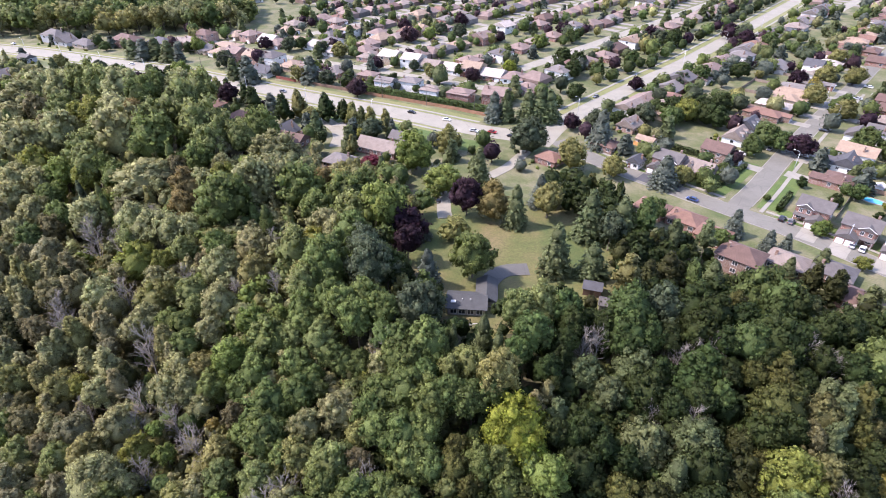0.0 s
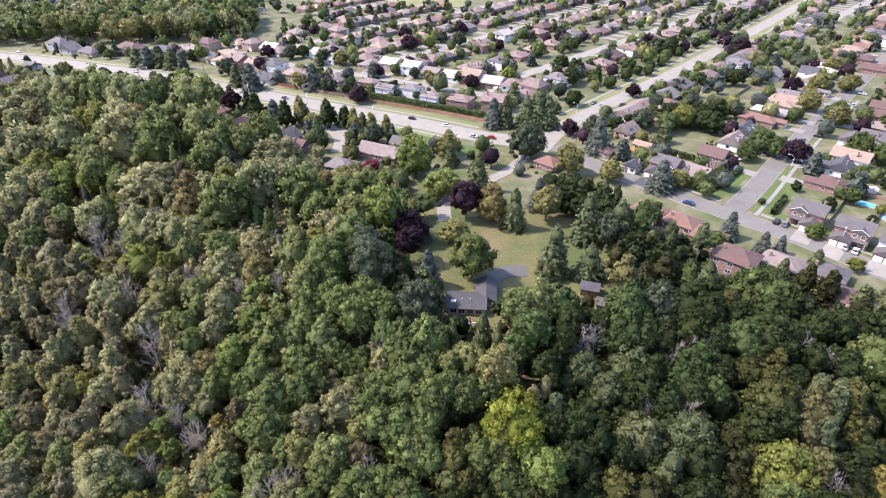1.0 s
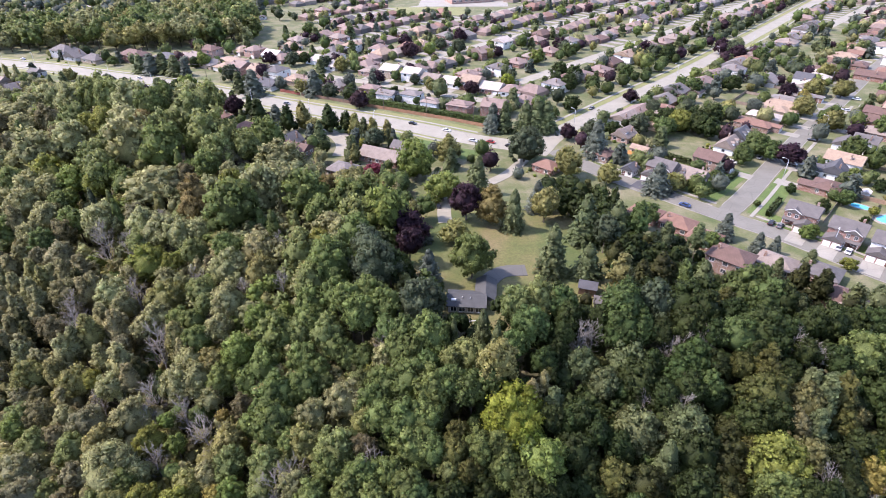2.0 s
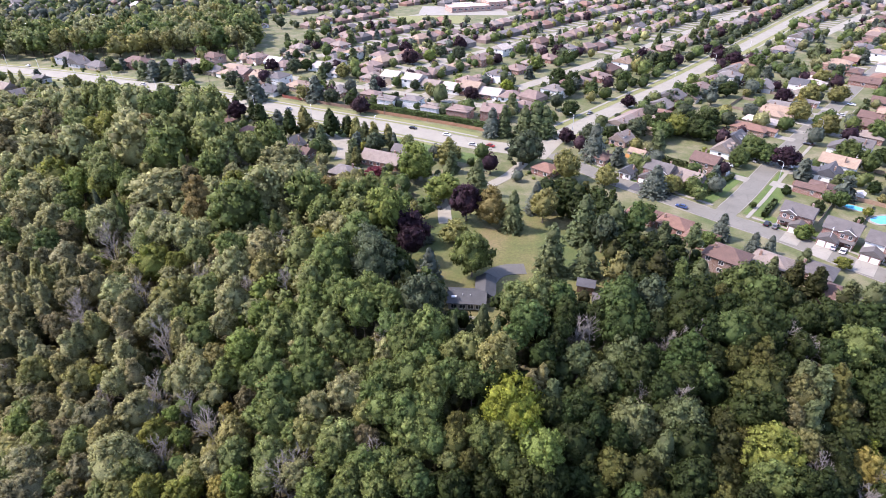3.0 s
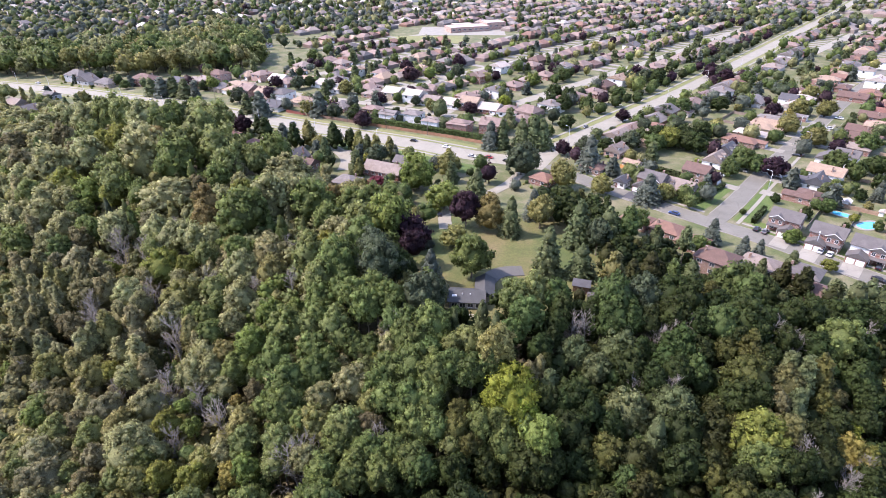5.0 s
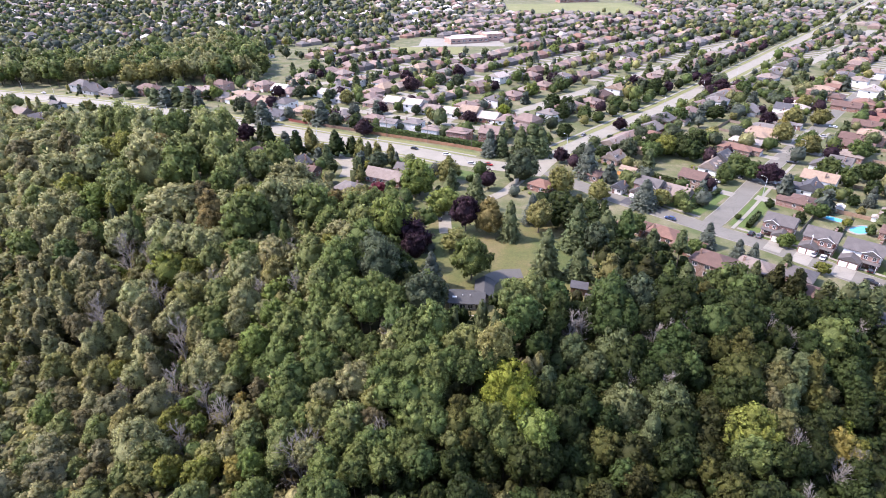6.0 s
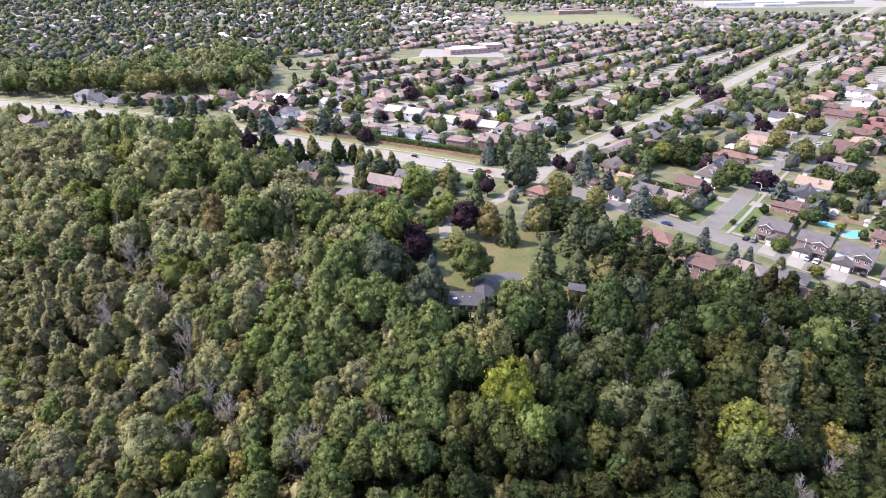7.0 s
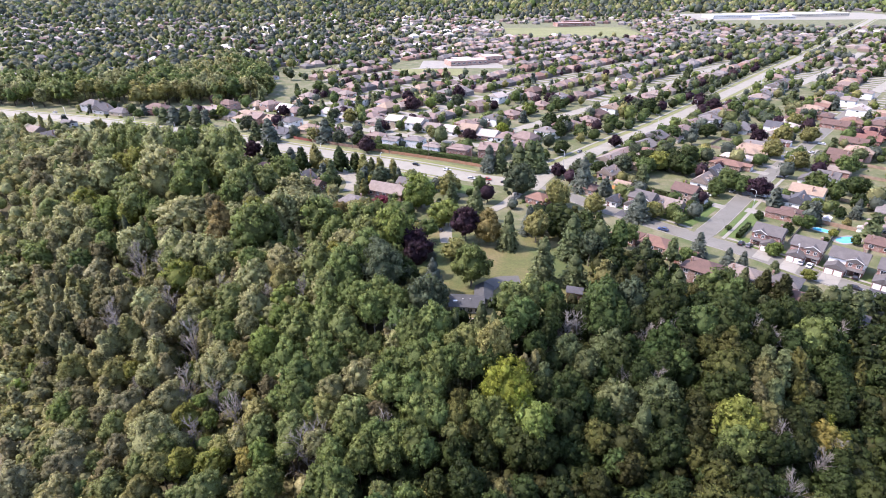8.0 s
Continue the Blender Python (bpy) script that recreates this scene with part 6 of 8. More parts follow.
tree("broad", -107.4, 69.4, 4.0, 10.4, "fresh", "near", "wood")
tree("broad", -95.0, 68.8, 2.9, 9.7, "fresh", "near", "wood")
tree("broad", -88.8, 66.0, 3.5, 11.5, "brown", "near", "wood")
tree("broad", -78.9, 63.9, 3.4, 15.0, "fresh", "near", "wood")
tree("broad", -72.9, 63.0, 4.0, 17.1, "olive", "near", "wood")
tree("broad", -68.8, 64.5, 4.4, 16.8, "yellow", "near", "wood")
tree("broad", -60.5, 64.5, 4.4, 16.7, "yellow", "near", "wood")
tree("broad", -59.6, 68.6, 4.1, 17.3, "olive", "near", "wood")
tree("broad", -55.7, 69.6, 3.4, 18.4, "ash", "near", "wood")
tree("broad", -50.5, 70.9, 4.4, 22.0, "fresh", "near", "wood")
tree("broad", -51.5, 63.9, 3.3, 18.0, "gold", "near", "wood")
tree("broad", -47.8, 64.2, 3.6, 20.5, "light", "near", "wood")
tree("broad", -41.4, 68.6, 4.3, 24.7, "fresh", "near", "wood")
tree("broad", -40.9, 64.2, 3.9, 22.9, "fresh", "near", "wood")
tree("broad", -37.5, 68.3, 2.6, 21.9, "fresh", "near", "wood")
tree("broad", -44.3, 86.1, 6.3, 21.8, "green", "near", "wood")
tree("broad", -42.3, 77.9, 6.0, 25.2, "green", "near", "wood")
tree("broad", -37.9, 73.5, 4.1, 22.3, "green", "near", "wood")
tree("broad", -55.8, 96.8, 4.9, 14.0, "green", "near", "wood")
tree("broad", -38.6, 89.0, 5.3, 17.6, "green", "near", "wood")
tree("broad", -34.2, 91.1, 2.7, 12.0, "fresh", "mid", "wood")
tree("broad", -27.6, 84.0, 5.4, 18.4, "ash", "near", "wood")
tree("broad", -25.3, 89.5, 4.1, 13.0, "fresh", "near", "wood")
tree("broad", -23.0, 92.7, 3.1, 10.0, "ochre", "near", "wood")
tree("broad", -17.7, 86.7, 5.4, 17.8, "green", "near", "wood")
tree("broad", -13.0, 87.1, 5.8, 19.7, "green", "near", "wood")
tree("broad", -20.4, 83.4, 4.3, 17.6, "green", "near", "wood")
tree("broad", -6.8, 84.2, 5.6, 20.7, "green", "near", "wood")
tree("broad", -2.6, 85.7, 4.6, 20.5, "mid", "near", "wood")
tree("broad", 1.7, 84.2, 4.6, 20.8, "mid", "near", "wood")
tree("broad", 6.2, 85.6, 4.2, 21.5, "mid", "near", "wood")
tree("broad", -34.4, 80.6, 4.3, 19.9, "ash", "near", "wood")
tree("broad", -22.1, 78.8, 3.8, 17.1, "olive", "near", "wood")
tree("broad", -18.4, 78.9, 4.5, 18.9, "green", "near", "wood")
tree("broad", -12.7, 77.4, 5.4, 20.6, "green", "near", "wood")
tree("broad", -8.3, 78.0, 4.8, 19.9, "green", "near", "wood")
tree("broad", -10.5, 73.1, 5.7, 19.1, "green", "near", "wood")
tree("broad", -6.1, 71.8, 4.3, 18.4, "mid", "near", "wood")
tree("broad", -1.3, 75.2, 3.0, 18.0, "ochre", "near", "wood")
tree("broad", -1.8, 71.1, 3.6, 18.8, "ochre", "near", "wood")
tree("broad", 1.3, 68.4, 3.6, 16.6, "ochre", "near", "wood")
tree("broad", -2.9, 67.8, 2.6, 16.4, "fresh", "near", "wood")
tree("broad", 3.6, 72.1, 4.3, 19.2, "green", "near", "wood")
tree("broad", 7.3, 72.8, 3.9, 18.9, "green", "near", "wood")
tree("broad", 11.2, 78.8, 7.5, 22.9, "lime", "grand", "wood")
tree("broad", 13.4, 74.4, 4.3, 19.8, "lime", "near", "wood")
tree("broad", 7.1, 77.9, 3.7, 19.0, "lime", "near", "wood")
tree("broad", 16.7, 69.7, 5.5, 20.5, "light", "near", "wood")
tree("broad", 13.8, 71.3, 3.2, 18.4, "green", "near", "wood")
tree("broad", 8.4, 68.9, 4.5, 18.1, "green", "near", "wood")
tree("broad", -34.6, 73.3, 5.1, 23.0, "olive", "near", "wood")
tree("broad", -26.7, 72.3, 5.7, 22.5, "fresh", "near", "wood")
tree("broad", -21.1, 72.7, 3.3, 19.0, "brown", "near", "wood")
tree("broad", -27.6, 67.4, 4.2, 22.5, "green", "near", "wood")
tree("broad", -20.1, 66.4, 5.1, 21.9, "green", "near", "wood")
tree("broad", -15.4, 67.2, 4.2, 19.6, "green", "near", "wood")
tree("broad", -34.2, 64.3, 3.8, 23.3, "ash", "near", "wood")
tree("broad", -29.7, 60.9, 4.3, 24.1, "green", "near", "wood")
tree("broad", -23.0, 62.4, 4.4, 22.7, "green", "near", "wood")
tree("broad", -17.4, 61.4, 4.3, 21.6, "green", "near", "wood")
tree("broad", -11.5, 64.2, 4.7, 20.0, "green", "near", "wood")
tree("broad", -8.8, 62.5, 4.0, 19.1, "mid", "near", "wood")
tree("broad", -23.5, 59.2, 3.7, 22.8, "green", "near", "wood")
tree("broad", -2.1, 62.8, 4.1, 17.8, "moss", "near", "wood")
tree("broad", 4.9, 65.0, 4.5, 14.7, "moss", "near", "wood")
tree("broad", 13.1, 65.7, 5.4, 16.9, "moss", "near", "wood")
tree("broad", 16.7, 64.4, 4.4, 16.2, "moss", "near", "wood")
tree("broad", 19.3, 66.5, 3.8, 15.2, "moss", "near", "wood")
tree("broad", 9.1, 67.6, 3.2, 13.3, "moss", "near", "wood")
tree("cedar", 20.0, 84.0, 3.5, 16.7, "spruce", "near", "wood")
tree("broad", 18.8, 79.0, 4.1, 18.0, "deep", "near", "wood")
tree("broad", 22.6, 78.9, 3.4, 16.7, "deep", "near", "wood")
tree("broad", 25.5, 80.9, 4.8, 17.4, "deep", "near", "wood")
tree("broad", 23.1, 73.0, 4.3, 18.0, "dark", "near", "wood")
tree("broad", 25.7, 71.5, 4.0, 14.5, "moss", "near", "wood")
tree("broad", 24.4, 68.3, 4.6, 12.6, "dark", "near", "wood")
tree("broad", 32.4, 90.7, 4.4, 14.5, "spruce", "near", "wood")
tree("broad", 28.7, 77.4, 3.7, 16.6, "deep", "near", "wood")
tree("broad", 41.1, 91.8, 6.3, 15.8, "deep", "near", "wood")
tree("broad", 51.6, 89.0, 4.3, 16.3, "deep", "near", "wood")
tree("broad", 56.4, 89.9, 3.6, 15.6, "mid", "near", "wood")
tree("broad", 46.0, 87.0, 3.9, 15.5, "dark", "near", "wood")
tree("broad", 38.5, 80.1, 5.9, 15.6, "spruce", "near", "wood")
tree("broad", 33.8, 75.9, 4.4, 14.3, "deep", "near", "wood")
tree("broad", 49.2, 80.4, 6.9, 16.8, "spruce", "grand", "wood")
tree("broad", 49.5, 75.5, 6.1, 15.7, "dark", "near", "wood")
tree("spruce", 42.8, 73.1, 3.7, 17.7, "spruce", "near", "wood")
tree("broad", 31.6, 70.1, 4.6, 14.8, "ochre", "near", "wood")
tree("broad", 37.6, 68.9, 5.2, 14.9, "rusty", "near", "wood")
tree("broad", 28.2, 68.2, 3.9, 10.4, "deep", "near", "wood")
tree("broad", 34.9, 63.6, 3.4, 13.7, "mid", "near", "wood")
tree("broad", 39.3, 63.1, 3.1, 13.6, "ochre", "near", "wood")
tree("broad", 59.1, 81.0, 4.5, 12.9, "rusty", "near", "wood")
tree("broad", 56.8, 75.3, 6.1, 14.5, "rusty", "near", "wood")
tree("broad", 61.5, 77.3, 3.4, 12.6, "ochre", "near", "wood")
tree("broad", 60.7, 73.9, 5.0, 13.7, "rusty", "near", "wood")
tree("broad", 53.2, 67.6, 4.1, 14.8, "rusty", "near", "wood")
tree("broad", 53.0, 64.2, 3.1, 14.4, "ochre", "near", "wood")
tree("broad", 67.4, 86.6, 6.3, 19.4, "ochre", "near", "wood")
tree("broad", 63.3, 82.4, 5.5, 16.8, "moss", "near", "wood")
tree("broad", 67.9, 82.0, 4.4, 17.3, "moss", "near", "wood")
tree("broad", 69.6, 87.2, 2.3, 14.8, "yellow", "mid", "wood")
tree("broad", 75.4, 85.8, 4.9, 17.4, "wheat", "near", "wood")
tree("broad", 72.1, 80.8, 3.4, 16.2, "brown", "near", "wood")
tree("spruce", 79.5, 83.4, 2.6, 15.9, "spruce", "near", "wood")
tree("broad", 84.8, 84.2, 3.9, 12.5, "ochre", "near", "wood")
tree("broad", 88.5, 85.8, 2.8, 11.2, "wheat", "near", "wood")
tree("cedar", 77.8, 89.3, 3.9, 17.7, "spruce", "near", "wood")
tree("cedar", 83.5, 90.4, 3.6, 15.2, "spruce", "near", "wood")
tree("broad", 88.1, 91.7, 3.3, 14.1, "mid", "near", "wood")
tree("broad", 96.3, 91.5, 5.8, 13.7, "leafy", "near", "wood")
tree("broad", 96.1, 85.6, 4.2, 12.3, "leafy", "near", "wood")
tree("broad", 100.8, 95.9, 3.7, 11.0, "leafy", "near", "wood")
tree("broad", 64.6, 72.0, 7.1, 20.0, "yellow", "grand", "wood")
tree("broad", 62.7, 66.2, 5.3, 18.8, "green", "near", "wood")
tree("broad", 70.9, 73.3, 4.5, 18.3, "wheat", "near", "wood")
tree("broad", 68.0, 65.1, 4.0, 18.5, "moss", "near", "wood")
tree("broad", 71.6, 65.2, 3.7, 17.4, "dark", "near", "wood")
tree("broad", 78.6, 73.9, 4.2, 15.7, "dark", "near", "wood")
tree("broad", 88.2, 76.9, 2.4, 10.9, "lime", "mid", "wood")
tree("broad", 86.2, 73.1, 4.6, 12.2, "gold", "near", "wood")
tree("broad", 89.4, 72.0, 3.3, 10.8, "yellow", "near", "wood")
tree("broad", 92.9, 80.1, 3.4, 11.8, "deep", "near", "wood")
tree("broad", 85.6, 79.4, 3.7, 12.8, "dark", "near", "wood")
tree("broad", 47.4, 67.5, 5.4, 16.1, "dark", "near", "wood")
tree("broad", 57.8, 63.0, 3.7, 16.3, "dark", "near", "wood")
tree("broad", 76.7, 67.6, 3.8, 15.7, "dark", "near", "wood")
tree("broad", 84.8, 65.2, 3.1, 13.9, "moss", "near", "wood")
dead_tree(-131.9, 159.7, 19)
dead_tree(-120.0, 156.8, 16)
dead_tree(-113.0, 170.1, 10)
dead_tree(-85.2, 135.6, 11)
dead_tree(-66.3, 126.0, 10)
dead_tree(-54.3, 126.4, 11)
dead_tree(-62.8, 149.9, 10)
dead_tree(-123.4, 126.5, 17)
dead_tree(-116.1, 118.4, 17)
dead_tree(-104.3, 129.8, 18)
dead_tree(-84.9, 106.2, 20)
dead_tree(-128.9, 102.4, 10)
dead_tree(-95.2, 92.2, 12)
dead_tree(-78.5, 91.5, 16)
dead_tree(-78.9, 85.5, 14)
dead_tree(-61.8, 81.1, 17)
dead_tree(-69.4, 86.5, 15)
dead_tree(-70.7, 73.4, 14)
dead_tree(-37.2, 64.4, 21)
dead_tree(-34.9, 67.1, 20)
dead_tree(-19.3, 69.4, 17)
dead_tree(-19.8, 99.2, 15)
dead_tree(27.5, 101.9, 13)
dead_tree(31.9, 103.3, 13)
dead_tree(52.6, 100.8, 14)
dead_tree(56.3, 100.4, 15)
dead_tree(49.9, 100.3, 13)
dead_tree(79.2, 99.6, 15)
dead_tree(84.3, 97.9, 14)
dead_tree(106.2, 106.0, 10)
dead_tree(41.6, 86.6, 11)
dead_tree(49.5, 85.7, 13)
dead_tree(72.4, 69.7, 15)
dead_tree(87.2, 69.7, 10)
dead_tree(79.8, 64.6, 13)
dead_tree(-135.5, 166.5, 18)
tree("broad", -109.1, 61.0, 5.6, 12.8, "willow", "near", "wood")
tree("broad", -101.4, 66.3, 5.0, 11.9, "willow", "near", "wood")
tree("broad", -97.6, 60.1, 4.4, 11.7, "ash", "near", "wood")
tree("broad", -83.8, 58.9, 4.7, 13.5, "fresh", "near", "wood")
tree("broad", -75.9, 58.0, 3.6, 14.3, "olive", "near", "wood")
tree("broad", -64.2, 55.0, 3.7, 15.3, "fresh", "near", "wood")
tree("broad", -58.2, 56.2, 4.6, 18.7, "fresh", "near", "wood")
tree("broad", -48.8, 54.6, 3.9, 17.4, "olive", "near", "wood")
tree("broad", -44.0, 54.5, 4.5, 22.7, "green", "near", "wood")
tree("broad", -30.4, 53.6, 5.7, 24.1, "green", "near", "wood")
tree("broad", -27.0, 52.4, 4.7, 27.0, "green", "near", "wood")
tree("broad", -17.2, 50.0, 3.1, 23.5, "fresh", "near", "wood")
tree("broad", -11.9, 50.6, 4.8, 20.9, "green", "near", "wood")
tree("broad", -5.8, 54.0, 3.3, 19.4, "moss", "near", "wood")
tree("broad", 0.7, 53.3, 5.0, 21.4, "deep", "near", "wood")
tree("broad", 4.2, 53.7, 2.8, 15.7, "rusty", "near", "wood")
tree("broad", 7.9, 53.3, 4.2, 15.3, "wheat", "near", "wood")
tree("broad", 13.0, 54.6, 3.6, 15.3, "deep", "near", "wood")
tree("broad", 20.6, 54.5, 4.5, 14.6, "dark", "near", "wood")
tree("broad", 23.6, 55.0, 2.9, 12.7, "rusty", "near", "wood")
tree("broad", 29.5, 57.2, 3.7, 14.4, "rusty", "near", "wood")
tree("broad", 36.3, 53.5, 2.1, 12.1, "mid", "near", "wood")
tree("broad", 37.3, 61.6, 3.8, 14.4, "rusty", "near", "wood")
tree("broad", 43.2, 55.9, 2.9, 13.6, "moss", "near", "wood")
tree("broad", 45.7, 54.8, 3.4, 16.2, "dark", "near", "wood")
tree("broad", 54.6, 57.2, 4.1, 18.5, "ochre", "near", "wood")
tree("broad", 59.2, 54.7, 5.2, 19.8, "dark", "near", "wood")
tree("broad", 65.6, 55.5, 2.4, 16.9, "mid", "near", "wood")
tree("broad", 74.8, 53.7, 2.6, 14.2, "mid", "near", "wood")
tree("broad", 80.8, 57.9, 4.5, 15.7, "deep", "near", "wood")
tree("broad", 84.9, 54.6, 4.4, 17.1, "moss", "near", "wood")
dead_tree(69.1, 55.1, 15)
dead_tree(58.1, 55.1, 14)
tree("broad", -101.0, 47.7, 7.2, 14.3, "ash", "near", "wood")
tree("broad", -92.1, 47.1, 6.2, 14.0, "fresh", "near", "wood")
tree("broad", -81.3, 50.4, 5.4, 13.8, "olive", "near", "wood")
tree("broad", -72.3, 48.6, 5.7, 16.0, "green", "near", "wood")
tree("broad", -61.8, 46.5, 4.8, 15.9, "olive", "near", "wood")
tree("broad", -52.5, 47.8, 5.1, 17.7, "olive", "near", "wood")
tree("broad", -45.3, 45.6, 4.6, 18.3, "green", "near", "wood")
tree("broad", -34.7, 43.5, 4.4, 23.2, "ash", "near", "wood")
tree("broad", -25.6, 47.1, 4.8, 26.5, "green", "near", "wood")
tree("broad", -17.3, 45.4, 5.1, 25.1, "mid", "near", "wood")
tree("broad", -11.3, 42.6, 5.7, 26.7, "green", "near", "wood")
tree("broad", -0.8, 43.0, 4.9, 23.7, "deep", "near", "wood")
tree("broad", 6.2, 48.0, 4.7, 19.4, "leafy", "near", "wood")
tree("broad", 14.7, 45.2, 4.7, 16.7, "moss", "near", "wood")
tree("broad", 23.3, 48.5, 3.7, 16.1, "deep", "near", "wood")
tree("broad", 30.5, 45.8, 5.4, 17.2, "leafy", "near", "wood")
tree("broad", 38.0, 48.3, 5.5, 18.0, "deep", "near", "wood")
tree("broad", 45.8, 44.8, 4.1, 17.0, "moss", "near", "wood")
tree("broad", 51.2, 48.9, 5.2, 19.7, "ochre", "near", "wood")
tree("broad", 58.4, 49.4, 3.9, 17.4, "ochre", "near", "wood")
tree("broad", 68.9, 47.4, 4.9, 16.3, "mid", "near", "wood")
tree("broad", 75.9, 44.9, 4.7, 16.9, "deep", "near", "wood")
tree("broad", 80.6, 45.4, 5.4, 20.1, "moss", "near", "wood")
tree("broad", -20.1, 157.2, 6.7, 14.4, "purple", "grand", "wood")
tree("broad", -18.3, 144.9, 5.2, 14.2, "purple", "mid", "wood")
tree("broad", 43.2, 219.7, 7.1, 14.2, "olive", "near", "lawn")
tree("broad", 45.3, 153.8, 4.8, 14.2, "blue", "mid", "lawn")
tree("broad", 64.6, 173.6, 4.5, 11.8, "green", "mid", "lawn")
tree("broad", 82.3, 158.4, 3.5, 9.4, "green", "mid", "lawn")
tree("broad", 99.2, 269.5, 6.5, 11.0, "mid", "mid", "yard")
tree("broad", 108.7, 276.1, 6.5, 11.0, "yellow", "mid", "yard")
tree("broad", 116.3, 274.0, 6.5, 11.0, "deep", "mid", "yard")
tree("broad", 96.2, 284.5, 5.1, 8.7, "mid", "mid", "yard")
tree("broad", 121.6, 267.9, 5.0, 8.5, "deep", "mid", "yard")
tree("broad", 88.3, 278.6, 5.0, 8.5, "blue", "mid", "yard")
tree("broad", 73.5, 269.5, 4.8, 8.2, "deep", "mid", "yard")
tree("broad", 124.1, 150.7, 2.8, 4.7, "yellow", "mid", "yard")
tree("broad", 120.5, 170.4, 3.1, 5.3, "light", "mid", "yard")
tree("broad", 1.6, 137.6, 7.2, 16.5, "green", "grand", "lawn")
tree("broad", 8.5, 172.8, 6.8, 14.2, "orange", "grand", "lawn")
tree("broad", -0.6, 174.5, 6.4, 15.3, "purple", "grand", "lawn")
tree("broad", -10.0, 192.9, 8.4, 13.0, "light", "grand", "lawn")
tree("broad", -22.6, 217.5, 9.5, 17.7, "light", "near", "lawn")
tree("broad", -9.3, 236.0, 6.6, 11.8, "olive", "near", "lawn")
tree("broad", 25.7, 235.5, 9.5, 16.5, "blue", "near", "lawn")
tree("broad", 27.8, 173.5, 5.8, 14.2, "olive", "near", "lawn")
tree("broad", -4.4, 158.3, 5.2, 8.3, "olive", "mid", "lawn")
tree("broad", -42.3, 218.9, 4.7, 5.9, "red", "mid", "lawn")
tree("broad", -46.8, 249.3, 7.0, 10.6, "blue", "near", "lawn")
tree("broad", 59.4, 212.8, 5.8, 9.9, "olive", "near", "street")
tree("broad", 134.0, 245.2, 6.5, 11.0, "mid", "mid", "street")
tree("broad", 145.2, 235.0, 6.5, 11.0, "purple", "mid", "street")
tree("broad", 85.6, 208.1, 4.7, 7.9, "olive", "near", "street")
tree("broad", 49.8, 264.2, 4.9, 8.3, "purple", "near", "street")
tree("broad", -80.4, 269.8, 5.1, 8.7, "olive", "mid", "yard")
tree("broad", -108.6, 285.6, 3.6, 6.8, "purple", "mid", "yard")
tree("broad", -194.7, 334.5, 5.4, 9.2, "deep", "far", "yard")
tree("broad", -187.7, 340.0, 4.7, 8.5, "deep", "far", "yard")
tree("broad", -181.3, 340.6, 6.5, 11.0, "light", "far", "yard")
tree("broad", -165.5, 328.4, 5.8, 9.9, "olive", "far", "yard")
tree("broad", -273.7, 362.7, 5.5, 9.3, "olive", "far", "yard")
tree("broad", -241.0, 355.4, 4.5, 7.6, "blue", "far", "yard")
tree("broad", -226.8, 347.9, 4.3, 7.4, "deep", "far", "yard")
tree("broad", -69.0, 240.5, 3.2, 7.6, "deep", "mid", "yard")
tree("broad", -50.7, 247.6, 3.2, 6.8, "yellow", "mid", "yard")
tree("broad", -268.2, 406.4, 4.2, 7.1, "mid", "far", "yard")
tree("broad", -195.6, 402.2, 6.5, 11.0, "light", "far", "yard")
tree("broad", -163.1, 367.1, 6.5, 11.0, "blue", "far", "yard")
tree("broad", -147.5, 353.8, 4.7, 8.0, "deep", "far", "yard")
tree("broad", -150.9, 413.2, 5.3, 9.1, "purple", "far", "yard")
tree("broad", -131.7, 407.1, 6.0, 10.1, "blue", "far", "yard")
tree("broad", -124.4, 413.0, 5.2, 8.9, "deep", "far", "yard")
tree("broad", -105.6, 397.7, 5.7, 9.8, "blue", "far", "yard")
tree("broad", -91.8, 392.0, 6.3, 10.8, "olive", "far", "yard")
tree("broad", -100.2, 357.7, 4.6, 7.8, "light", "far", "yard")
tree("broad", -61.5, 362.8, 4.9, 8.3, "purple", "far", "yard")
tree("broad", -74.1, 326.9, 5.4, 9.1, "deep", "far", "yard")
tree("broad", -104.6, 337.6, 5.6, 9.5, "olive", "far", "yard")
tree("broad", -86.5, 330.8, 5.5, 9.3, "blue", "far", "yard")
tree("broad", -48.4, 436.3, 6.5, 11.0, "purple", "far", "yard")
tree("broad", -24.7, 459.5, 5.6, 9.5, "blue", "far", "yard")
tree("broad", -9.3, 447.9, 6.5, 11.0, "blue", "far", "yard")
tree("broad", -37.0, 361.2, 4.2, 7.1, "blue", "far", "yard")
tree("broad", -24.5, 346.3, 4.9, 8.4, "olive", "far", "yard")
tree("broad", -7.2, 351.1, 4.3, 7.4, "deep", "far", "yard")
tree("broad", 0.3, 340.0, 4.8, 8.2, "purple", "far", "yard")
tree("broad", 62.0, 347.4, 6.5, 11.0, "deep", "far", "yard")
tree("broad", 77.3, 348.2, 5.0, 8.6, "mid", "far", "yard")
tree("broad", 57.9, 308.1, 5.6, 9.5, "deep", "far", "yard")
tree("broad", 46.3, 295.3, 3.8, 6.8, "mid", "mid", "yard")
tree("broad", 70.5, 455.0, 6.4, 10.8, "purple", "far", "yard")
tree("broad", 124.3, 422.4, 6.5, 11.0, "blue", "far", "yard")
tree("broad", 137.4, 428.9, 6.5, 11.0, "blue", "far", "yard")
tree("broad", 144.7, 423.2, 6.5, 11.0, "deep", "far", "yard")
tree("broad", 105.1, 377.3, 5.5, 9.3, "mid", "far", "yard")
tree("broad", 201.7, 443.3, 6.5, 11.0, "blue", "far", "yard")
tree("broad", 213.3, 423.7, 6.5, 11.0, "mid", "far", "yard")
